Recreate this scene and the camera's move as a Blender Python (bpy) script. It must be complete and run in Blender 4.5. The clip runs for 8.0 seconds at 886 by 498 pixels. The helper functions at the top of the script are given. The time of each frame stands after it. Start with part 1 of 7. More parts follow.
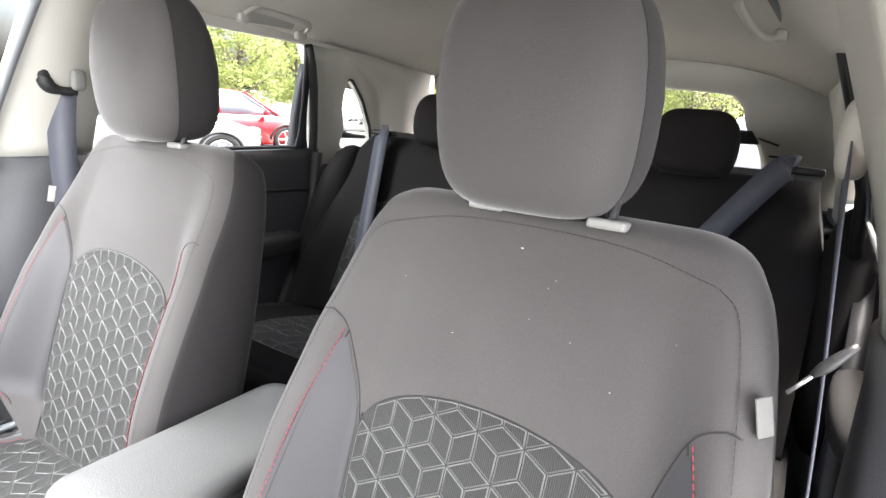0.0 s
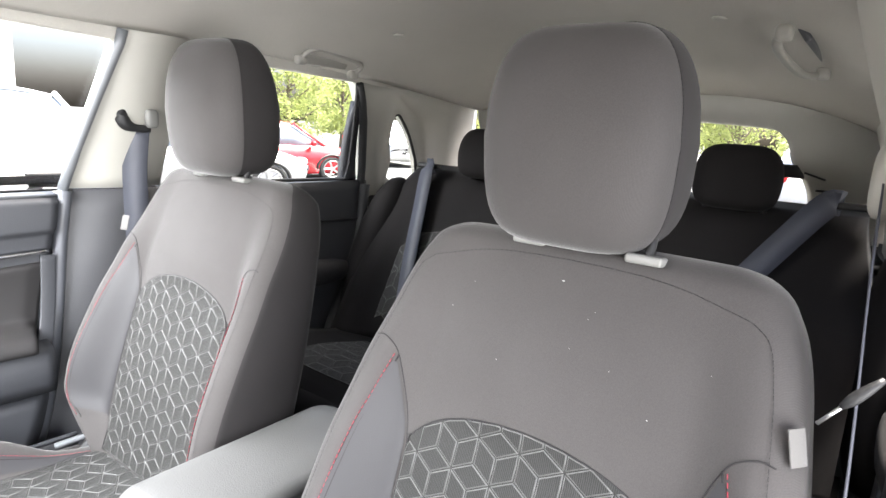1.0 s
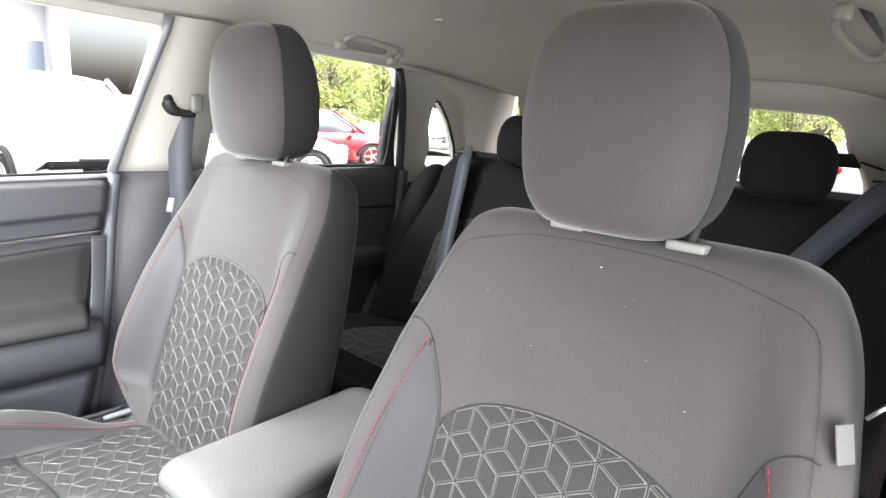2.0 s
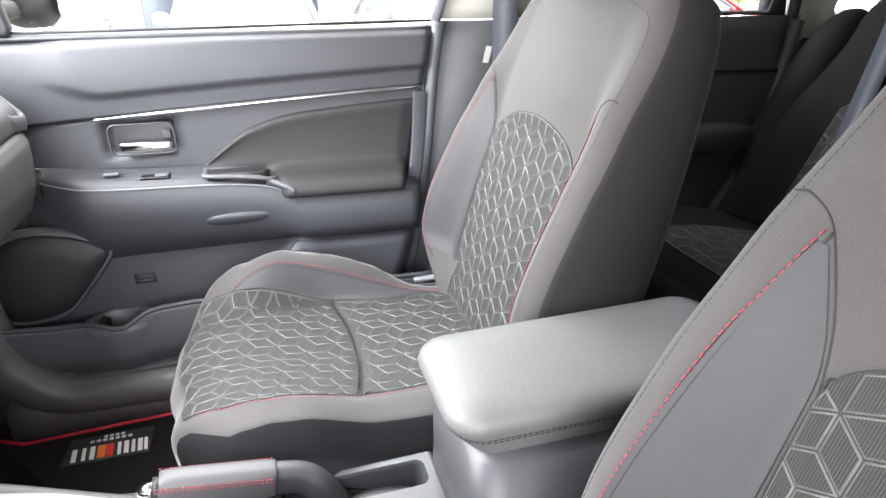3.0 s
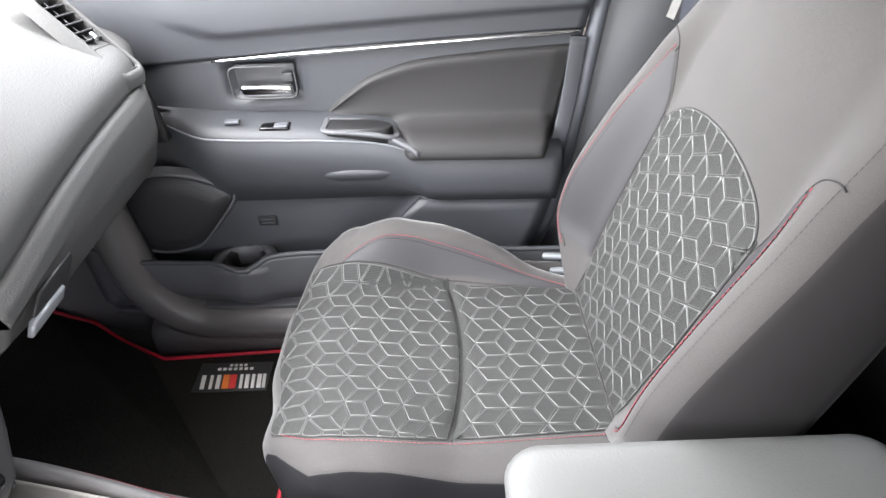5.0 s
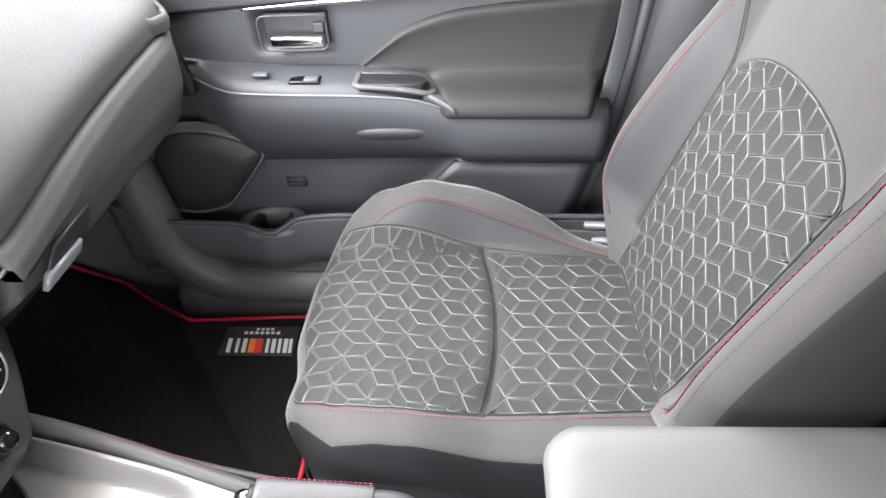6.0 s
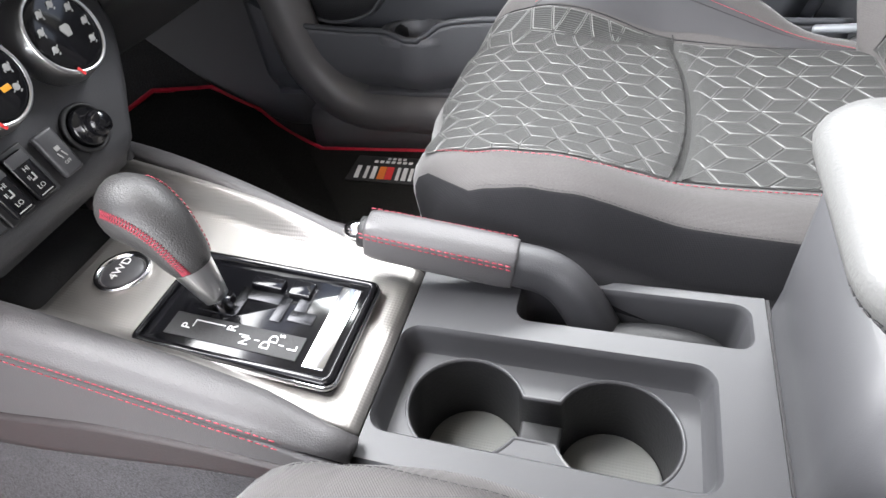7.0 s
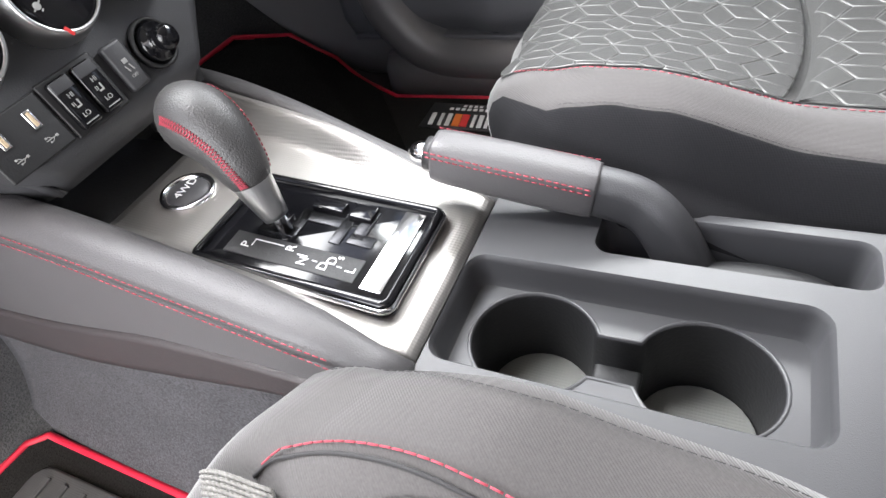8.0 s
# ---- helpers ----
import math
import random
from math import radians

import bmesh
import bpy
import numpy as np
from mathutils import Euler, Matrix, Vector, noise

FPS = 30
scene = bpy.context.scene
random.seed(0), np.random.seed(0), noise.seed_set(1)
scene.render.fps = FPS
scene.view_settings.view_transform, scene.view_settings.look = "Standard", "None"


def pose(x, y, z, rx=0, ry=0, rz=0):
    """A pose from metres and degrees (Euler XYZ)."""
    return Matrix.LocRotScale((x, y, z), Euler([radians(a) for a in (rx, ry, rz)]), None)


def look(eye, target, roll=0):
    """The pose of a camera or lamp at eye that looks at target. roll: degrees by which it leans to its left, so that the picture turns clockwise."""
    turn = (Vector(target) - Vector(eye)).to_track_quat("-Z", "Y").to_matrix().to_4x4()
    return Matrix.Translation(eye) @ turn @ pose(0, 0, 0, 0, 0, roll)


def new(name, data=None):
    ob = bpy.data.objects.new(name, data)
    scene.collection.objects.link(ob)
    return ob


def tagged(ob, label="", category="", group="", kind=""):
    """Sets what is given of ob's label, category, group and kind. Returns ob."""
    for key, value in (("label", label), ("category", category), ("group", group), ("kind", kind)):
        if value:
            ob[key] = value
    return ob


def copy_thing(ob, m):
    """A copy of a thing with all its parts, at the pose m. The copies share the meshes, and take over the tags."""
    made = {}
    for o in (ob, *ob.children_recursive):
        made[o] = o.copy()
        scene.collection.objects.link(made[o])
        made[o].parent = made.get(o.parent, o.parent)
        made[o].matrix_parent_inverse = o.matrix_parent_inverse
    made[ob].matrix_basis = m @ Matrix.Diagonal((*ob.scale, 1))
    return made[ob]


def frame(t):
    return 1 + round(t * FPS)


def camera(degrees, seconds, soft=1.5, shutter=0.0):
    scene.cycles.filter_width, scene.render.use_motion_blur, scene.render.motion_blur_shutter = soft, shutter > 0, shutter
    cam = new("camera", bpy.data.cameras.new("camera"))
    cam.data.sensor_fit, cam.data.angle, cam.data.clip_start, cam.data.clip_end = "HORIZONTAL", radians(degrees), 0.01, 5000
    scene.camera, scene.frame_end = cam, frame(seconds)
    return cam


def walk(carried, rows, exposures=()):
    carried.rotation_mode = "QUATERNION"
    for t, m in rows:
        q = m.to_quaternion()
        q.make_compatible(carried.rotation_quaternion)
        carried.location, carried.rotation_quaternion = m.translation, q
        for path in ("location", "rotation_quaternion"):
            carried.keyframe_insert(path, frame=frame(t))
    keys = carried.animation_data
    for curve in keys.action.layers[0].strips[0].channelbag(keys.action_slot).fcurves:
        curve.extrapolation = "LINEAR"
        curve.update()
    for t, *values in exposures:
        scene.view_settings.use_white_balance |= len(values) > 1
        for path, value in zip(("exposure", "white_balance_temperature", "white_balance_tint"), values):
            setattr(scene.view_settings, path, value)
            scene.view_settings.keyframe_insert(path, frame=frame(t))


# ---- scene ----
cam = camera(73.58, 8.0)
PATH = [
    (0, (0.5656, 0.5926, 0.8269), (0.0478, 1.4134, 0.5856), 3.72),
    (0.5, (0.5818, 0.5599, 0.8411), (0.0067, 1.3490, 0.6252), 3.37),
    (1, (0.5818, 0.5568, 0.8385), (-0.0000, 1.3456, 0.6402), 3.61),
    (1.2, (0.5814, 0.5569, 0.8388), (-0.0038, 1.3438, 0.6430), 3.68),
    (2.3, (0.5828, 0.5662, 0.8239), (-0.1053, 1.2432, 0.5628), 3.75),
    (2.5, (0.5608, 0.6039, 0.7922), (-0.1991, 1.1754, 0.4827), 3.11),
    (2.7, (0.5151, 0.6545, 0.7583), (-0.3087, 1.0986, 0.4060), 1.48),
    (3, (0.4286, 0.7184, 0.7247), (-0.4528, 0.9731, 0.3268), -0.67),
    (3.5, (0.2773, 0.7918, 0.7526), (-0.6149, 0.8459, 0.3041), -2.50),
    (4, (0.2394, 0.8074, 0.8370), (-0.6019, 0.8125, 0.2963), -2.06),
    (4.5, (0.2252, 0.7984, 0.8549), (-0.5765, 0.7942, 0.2571), -2.11),
    (6, (0.1863, 0.7860, 0.8120), (-0.5765, 0.7204, 0.1687), -3.33),
    (6.3, (0.1674, 0.7694, 0.7393), (-0.5703, 0.6412, 0.0765), -4.77),
    (6.5, (0.1755, 0.7480, 0.6712), (-0.5484, 0.5791, 0.0023), -5.66),
    (6.8, (0.2043, 0.7397, 0.5962), (-0.4989, 0.5111, -0.0770), -7.19),
    (7, (0.2152, 0.7473, 0.5580), (-0.4676, 0.4696, -0.1176), -9.42),
    (7.5, (0.2165, 0.7498, 0.5143), (-0.4127, 0.3927, -0.1761), -13.25),
    (8, (0.2139, 0.7453, 0.5084), (-0.3970, 0.3531, -0.1794), -14.64),
]
EXPOSURES = [(0, 2.81), (1.2, 2.78), (2.5, 2.69), (3.0, 2.55), (3.5, 2.55), (4.5, 2.57), (6.5, 2.57), (8, 2.50)]
walk(cam, [(t, look(eye, target, roll)) for t, eye, target, roll in PATH], EXPOSURES)

# ---- world, sun and light ----
world = bpy.data.worlds.new("world")
scene.world = world
world.use_nodes = True
wn = world.node_tree.nodes
wbg = wn["Background"]
sky = wn.new("ShaderNodeTexSky")
sky.sky_type = "NISHITA"
sky.sun_disc = False
sky.sun_elevation = radians(64)
sky.sun_rotation = radians(31)
sky.dust_density = 8.0
sky.air_density = 0.7
sky.ozone_density = 0.3
world.node_tree.links.new(sky.outputs[0], wbg.inputs[0])
wbg.inputs[1].default_value = 0.15

sun = new("sun", bpy.data.lights.new("sun", "SUN"))
sun.data.energy = 5.0
sun.data.angle = radians(12)
sun.data.color = (1.0, 0.96, 0.9)
sun.matrix_world = look((3, 5, 12), (0, 0.8, 0.5))


def window_light(name, eye, target, w, h, power, spread=180):
    ob = new(name, bpy.data.lights.new(name, "AREA"))
    ob.data.shape, ob.data.size, ob.data.size_y, ob.data.energy = "RECTANGLE", w, h, power
    ob.data.color = (0.98, 0.99, 1.0)
    ob.data.spread = radians(spread)
    ob.matrix_world = look(eye, target)
    return ob


# daylight through the windscreen
window_light("windscreen_daylight", (-0.24, 0.00, 0.965), (-0.40, 0.60, 0.265), 0.86, 0.70, 8.2, 120)
# daylight through the passenger window
window_light("side_window_daylight", (-1.00, 0.72, 1.17), (-0.38, 0.98, 0.55), 0.90, 0.26, 7)

# daylight through the open driver's door
window_light("door_opening_daylight", (1.00, 0.50, 0.52), (-0.10, 0.72, 0.20), 0.80, 0.62, 3.0, 140)

# ---- materials ----


def material(name, base, rough=0.5, metal=0.0, vary=0.12, vary_size=6.0, grain=0.0, grain_size=400.0, sheen=0.0, tint=None, coat=0.0, spec=0.5, bump=0.0006):
    """A procedural surface: base colour with slow stains and fine grain, roughness variation and fine relief."""
    m = bpy.data.materials.new(name)
    m.use_nodes = True
    n, l = m.node_tree.nodes, m.node_tree.links
    p = n["Principled BSDF"]
    p.inputs["Metallic"].default_value = metal
    p.inputs["Roughness"].default_value = rough
    p.inputs["Specular IOR Level"].default_value = spec
    p.inputs["Coat Weight"].default_value = coat
    p.inputs["Sheen Weight"].default_value = sheen
    p.inputs["Sheen Roughness"].default_value = 0.4
    co = n.new("ShaderNodeTexCoord")
    slow, fine = n.new("ShaderNodeTexNoise"), n.new("ShaderNodeTexNoise")
    slow.inputs["Scale"].default_value, slow.inputs["Detail"].default_value = vary_size, 4
    fine.inputs["Scale"].default_value, fine.inputs["Detail"].default_value = grain_size, 2
    for t in (slow, fine):
        l.new(co.outputs["Object"], t.inputs["Vector"])
    ramp = n.new("ShaderNodeMixRGB")
    other = tint or tuple(c * (1 - 2 * vary) for c in base)
    ramp.inputs[1].default_value, ramp.inputs[2].default_value = (*base, 1), (*other, 1)
    l.new(slow.outputs["Fac"], ramp.inputs[0])
    mul = n.new("ShaderNodeMixRGB")
    mul.blend_type = "MULTIPLY"
    mul.inputs[0].default_value = min(1.0, grain)
    l.new(ramp.outputs[0], mul.inputs[1])
    l.new(fine.outputs["Color"], mul.inputs[2])
    bright = n.new("ShaderNodeMapRange")
    bright.inputs[1].default_value, bright.inputs[2].default_value = 0.3, 0.7
    bright.inputs[3].default_value, bright.inputs[4].default_value = 0.35, 1.5
    l.new(fine.outputs["Fac"], bright.inputs[0])
    l.new(bright.outputs[0], mul.inputs[2])
    l.new(mul.outputs[0], p.inputs["Base Color"])
    rr = n.new("ShaderNodeMapRange")
    rr.inputs[3].default_value, rr.inputs[4].default_value = max(0.02, rough - 0.08), min(1.0, rough + 0.08)
    l.new(slow.outputs["Fac"], rr.inputs[0])
    l.new(rr.outputs[0], p.inputs["Roughness"])
    if grain > 0 or bump > 0:
        b = n.new("ShaderNodeBump")
        b.inputs["Strength"].default_value, b.inputs["Distance"].default_value = 0.5, bump
        l.new(fine.outputs["Fac"], b.inputs["Height"])
        l.new(b.outputs[0], p.inputs["Normal"])
    return m


def weave(name, base, pitch=1400.0, rough=0.85, sheen=0.25, depth=0.00015, angle=45.0, mix=0.22, ribs=0.0):
    """Woven upholstery: crossed fine ribs with slow colour drift."""
    m = material(name, base, rough, vary=0.10, vary_size=9, grain=0.22, grain_size=900, sheen=sheen, bump=0.0)
    n, l = m.node_tree.nodes, m.node_tree.links
    p = n["Principled BSDF"]
    co = n.new("ShaderNodeTexCoord")
    mp = n.new("ShaderNodeMapping")
    mp.inputs["Rotation"].default_value = (0, 0, radians(angle))
    l.new(co.outputs["Object"], mp.inputs["Vector"])
    w1, w2 = n.new("ShaderNodeTexWave"), n.new("ShaderNodeTexWave")
    w1.bands_direction, w2.bands_direction = "X", "Z"
    for w in (w1, w2):
        w.inputs["Scale"].default_value = pitch / 6.0
        w.inputs["Distortion"].default_value = 0.6
        l.new(mp.outputs[0], w.inputs["Vector"])
    add = n.new("ShaderNodeMath")
    add.operation = "ADD"
    l.new(w1.outputs["Fac"], add.inputs[0])
    if not ribs:
        l.new(w2.outputs["Fac"], add.inputs[1])
    else:
        # single ribs with dark gaps between the threads
        src = p.inputs["Base Color"].links[0].from_socket if p.inputs["Base Color"].links else None
        sc = n.new("ShaderNodeMapRange")
        sc.inputs["To Min"].default_value, sc.inputs["To Max"].default_value = 1 - ribs, 1 + ribs
        mul = n.new("ShaderNodeMix")
        mul.data_type, mul.blend_type = "RGBA", "MULTIPLY"
        mul.inputs[0].default_value = 1.0
        mul.inputs[6].default_value = (*base, 1)
        if src:
            l.new(src, mul.inputs[6])
        l.new(w1.outputs["Fac"], sc.inputs["Value"])
        l.new(sc.outputs[0], mul.inputs[7])
        l.new(mul.outputs[2], p.inputs["Base Color"])
    b = n.new("ShaderNodeBump")
    b.inputs["Strength"].default_value, b.inputs["Distance"].default_value = mix, depth
    l.new(add.outputs[0], b.inputs["Height"])
    l.new(b.outputs[0], p.inputs["Normal"])
    return m


def leather(name, base, rough=0.5, scale=420.0, depth=0.0006, strength=0.6):
    """Grained leather or soft-touch plastic: cell relief."""
    m = material(name, base, rough, vary=0.07, vary_size=7, grain=0.0, bump=0.0)
    n, l = m.node_tree.nodes, m.node_tree.links
    co, v = n.new("ShaderNodeTexCoord"), n.new("ShaderNodeTexVoronoi")
    ns = n.new("ShaderNodeTexNoise")
    ns.inputs["Scale"].default_value = scale * 0.7
    v.inputs["Scale"].default_value = scale
    v.feature = "SMOOTH_F1"
    l.new(co.outputs["Object"], v.inputs["Vector"])
    l.new(co.outputs["Object"], ns.inputs["Vector"])
    add = n.new("ShaderNodeMath")
    add.operation = "ADD"
    l.new(v.outputs["Distance"], add.inputs[0])
    l.new(ns.outputs["Fac"], add.inputs[1])
    b = n.new("ShaderNodeBump")
    b.inputs["Strength"].default_value, b.inputs["Distance"].default_value = strength, depth
    l.new(add.outputs[0], b.inputs["Height"])
    l.new(b.outputs[0], n["Principled BSDF"].inputs["Normal"])
    return m


def dotted(name, base, metal, rough, scale, depth=0.0005):
    """A surface with a fine regular relief of dots, as on a pressed metal sheet or a speaker grille."""
    m = material(name, base, rough, metal, vary=0.06, vary_size=8, bump=0.0)
    n, l = m.node_tree.nodes, m.node_tree.links
    co, v = n.new("ShaderNodeTexCoord"), n.new("ShaderNodeTexVoronoi")
    v.inputs["Scale"].default_value, v.inputs["Randomness"].default_value = scale, 0.0
    l.new(co.outputs["Object"], v.inputs["Vector"])
    b = n.new("ShaderNodeBump")
    b.inputs["Strength"].default_value, b.inputs["Distance"].default_value = 0.5, depth
    l.new(v.outputs["Distance"], b.inputs["Height"])
    l.new(b.outputs[0], n["Principled BSDF"].inputs["Normal"])
    return m


def glass_material(name, base=(1, 1, 1)):
    """Thin pane: clear, with a faint reflection that grows at grazing angles."""
    m = bpy.data.materials.new(name)
    m.use_nodes = True
    n, l = m.node_tree.nodes, m.node_tree.links
    n.remove(n["Principled BSDF"])
    t, g, mx, lw = n.new("ShaderNodeBsdfTransparent"), n.new("ShaderNodeBsdfGlossy"), n.new("ShaderNodeMixShader"), n.new("ShaderNodeLayerWeight")
    t.inputs[0].default_value = (*base, 1)
    g.inputs["Roughness"].default_value = 0.02
    pw, ad = n.new("ShaderNodeMath"), n.new("ShaderNodeMath")
    pw.operation, ad.operation = "POWER", "MULTIPLY_ADD"
    pw.inputs[1].default_value = 5.0
    ad.inputs[1].default_value, ad.inputs[2].default_value = 0.6, 0.03
    lw.inputs["Blend"].default_value = 0.5
    l.new(lw.outputs["Facing"], pw.inputs[0])
    l.new(pw.outputs[0], ad.inputs[0])
    l.new(ad.outputs[0], mx.inputs[0])
    l.new(t.outputs[0], mx.inputs[1])
    l.new(g.outputs[0], mx.inputs[2])
    l.new(mx.outputs[0], n["Material Output"].inputs[0])
    return m


FABRIC = weave("seat_fabric", (0.046, 0.042, 0.041), pitch=2000, depth=0.0002, mix=0.28)
# darker side twill; the flank's weaker light is put into its colour too
FABRIC_SIDE_SHADED = weave("seat_side_fabric_shaded", (0.0120, 0.0117, 0.0130), rough=0.95, sheen=0.0)
# shaded copy of the seat fabric for backrest and headrest flanks
FABRIC_SHADED = weave("seat_fabric_shaded", (0.0165, 0.0142, 0.0145), rough=0.95, sheen=0.05)
FABRIC_SIDE_SHADED.node_tree.nodes["Principled BSDF"].inputs["Specular IOR Level"].default_value = 0.15
PAD = weave("quilt_pad_fabric", (0.0232, 0.0232, 0.0222), pitch=1000, rough=0.68, sheen=0.08, depth=0.0004, angle=0.0, mix=0.75, ribs=0.5)
PAD.node_tree.nodes["Principled BSDF"].inputs["Specular IOR Level"].default_value = 0.32
WELT = leather("pressed_quilt_vinyl", (0.068, 0.068, 0.066), rough=0.46, scale=900, depth=0.0002)
INSERT = leather("bolster_insert_cloth", (0.027, 0.0262, 0.0288), rough=0.62, scale=1300, depth=0.0002)
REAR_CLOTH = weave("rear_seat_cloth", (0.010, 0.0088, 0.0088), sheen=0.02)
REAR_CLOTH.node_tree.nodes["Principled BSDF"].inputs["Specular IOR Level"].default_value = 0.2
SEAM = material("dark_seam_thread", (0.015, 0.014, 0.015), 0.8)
RED = material("red_thread", (0.29, 0.028, 0.048), 0.7)
PIPING = material("red_piping", (0.5, 0.006, 0.03), 0.55)
HEADLINER = material("headliner_cloth", (0.50, 0.48, 0.44), 0.95, vary=0.06, grain=0.2, grain_size=900, bump=0.0004)
PILLAR = leather("light_pillar_plastic", (0.44, 0.43, 0.39), 0.55, 700, 0.0002)
PLASTIC = leather("dark_grained_plastic", (0.040, 0.040, 0.043), 0.5, 1100, 0.0002)
DOORSKIN = leather("door_panel_plastic", (0.047, 0.049, 0.0555), 0.50, 700, 0.0003)
DOORTRIM = leather("satin_door_trim", (0.105, 0.11, 0.125), 0.42, 900, 0.0001)
BROWNP = leather("dark_brown_plastic", (0.036, 0.030, 0.031), 0.55, 700, 0.0003)
GATEMETAL = material("dark_polished_gate", (0.035, 0.035, 0.037), 0.22, 1.0, vary=0.05, bump=0.0)
SCREENGLASS = material("display_glass", (0.22, 0.23, 0.25), 0.08, vary=0.05, bump=0.0)
# darker copy of the carpet, with the footwell's shade put into its colour
CARPET_SHADED = material("floor_carpet_shaded", (0.030, 0.030, 0.031), 1.0, vary=0.2, vary_size=25, grain=0.9, grain_size=420, bump=0.003)
SILL = leather("sill_plastic", (0.135, 0.130, 0.130), 0.35, 700, 0.0003)
HANDLE = material("grab_handle_plastic", (0.34, 0.33, 0.30), 0.55)
DOORLOW = leather("lower_door_plastic", (0.088, 0.089, 0.096), 0.5, 600, 0.0004)
DASH = leather("soft_dash_plastic", (0.066, 0.066, 0.066), 0.6, 520, 0.0005)
DASH.node_tree.nodes["Principled BSDF"].inputs["Specular IOR Level"].default_value = 0.3
CONSOLE = leather("console_plastic", (0.041, 0.041, 0.044), 0.44, 1900, 0.00008)
SILVERP = material("satin_grey_plastic", (0.20, 0.21, 0.225), 0.42, 0.2, vary=0.05)
ARM = leather("armrest_leather", (0.102, 0.102, 0.100), 0.5, 620, 0.0006, 0.4)
LEATHER = leather("black_grained_leather", (0.035, 0.034, 0.034), 0.46, 1000, 0.0004, 0.6)
STITCHED = leather("grip_leather", (0.066, 0.063, 0.065), 0.5, 1000, 0.0003)
PADCLOTH = leather("door_insert_vinyl", (0.020, 0.0185, 0.019), 0.7, 700, 0.0003)
CHROME = material("chrome", (0.75, 0.75, 0.76), 0.08, 1.0, vary=0.02, bump=0.0)
SATIN = material("satin_aluminium", (0.55, 0.55, 0.55), 0.32, 1.0, vary=0.04, bump=0.0)
STEEL = dotted("patterned_steel", (0.33, 0.315, 0.30), 0.95, 0.46, 420.0, 0.0004)
PIANO = material("gloss_black", (0.005, 0.005, 0.006), 0.08, spec=0.35, coat=0.0, vary=0.02, bump=0.0)
BLACK = material("matt_black_plastic", (0.012, 0.012, 0.013), 0.55)
CUPMAT = dotted("dotted_cup_mat", (0.17, 0.17, 0.16), 0.0, 0.6, 420.0, 0.0008)
RUBBER = dotted("ribbed_rubber", (0.05, 0.05, 0.05), 0.0, 0.75, 500.0, 0.0006)
GRILLE = dotted("speaker_mesh", (0.022, 0.022, 0.024), 0.0, 0.5, 330.0, 0.0015)
CARPET = material("grey_carpet", (0.058, 0.057, 0.062), 1.0, vary=0.2, vary_size=25, grain=1.0, grain_size=560, bump=0.004)
MAT = material("black_mat_carpet", (0.014, 0.0135, 0.0125), 1.0, spec=0.1, vary=0.15, vary_size=20, grain=0.8, grain_size=500, bump=0.002)
BELT = weave("belt_webbing", (0.058, 0.062, 0.080), pitch=1800, rough=0.6, sheen=0.0)
WHITE = material("white_paint", (0.75, 0.75, 0.74), 0.5)
PRINT = material("printed_grey_white", (0.30, 0.30, 0.29), 0.6)
TAGW = material("white_label_cloth", (0.13, 0.126, 0.122), 0.9)
LINT = material("pale_lint", (0.4, 0.4, 0.38), 0.9)
GREYP = material("pale_grey_plastic", (0.20, 0.20, 0.19), 0.5)
ORANGE = material("orange_cloth", (0.75, 0.18, 0.02), 0.7)
REDCLOTH = material("red_cloth", (0.6, 0.02, 0.02), 0.7)
CREAM = material("usb_tongue", (0.55, 0.42, 0.28), 0.5)
AMBER = material("amber_lamp", (0.8, 0.35, 0.02), 0.4)
GLASS = glass_material("window_glass", (0.93, 0.96, 0.95))
PRIVACY = glass_material("tinted_rear_glass", (0.90, 0.93, 0.91))
SEAL = material("rubber_seal", (0.015, 0.015, 0.016), 0.6)
BODY = material("white_body_paint", (0.78, 0.78, 0.77), 0.25, coat=0.5)

# ---- mesh helpers ----


def mesh_of(name, verts, faces, mats, smooth=True, idx=None):
    me = bpy.data.meshes.new(name)
    me.from_pydata([tuple(v) for v in verts], [], faces)
    for m in (mats if isinstance(mats, (list, tuple)) else [mats]):
        me.materials.append(m)
    if smooth:
        me.polygons.foreach_set("use_smooth", [True] * len(me.polygons))
    if idx:
        me.polygons.foreach_set("material_index", idx)
    bm = bmesh.new()
    bm.from_mesh(me)
    bmesh.ops.recalc_face_normals(bm, faces=bm.faces)
    bm.to_mesh(me)
    bm.free()
    me.update()
    return me


def piece(name, geo, mat, parent=None, label="", smooth=True):
    """Links (verts, faces) as one mesh object, under parent if one is given."""
    ob = new(name, mesh_of(name, geo[0], geo[1], mat, smooth))
    if parent is not None:
        ob.parent = parent
    if label:
        ob["label"] = label
    return ob


def two_tone(name, geo, mats, n, front, parent):
    """A loft of loops of n points, whose first columns take the first material and the rest the second."""
    idx = [0 if (len(f) == 4 and front(k % n, k // n)) else 1 for k, f in enumerate(geo[1])]
    ob = new(name, mesh_of(name, geo[0], geo[1], mats, True, idx))
    ob.parent = parent
    return ob


def thing(name, label, category, at=(0, 0, 0), group="", kind=""):
    e = new(name)
    e.location = at
    return tagged(e, label, category, group, kind)


def join(*geos):
    vs, fs = [], []
    for v, f in geos:
        k = len(vs)
        vs += list(v)
        fs += [tuple(i + k for i in q) for q in f]
    return vs, fs


def moved(geo, m):
    return [m @ Vector(v) for v in geo[0]], geo[1]


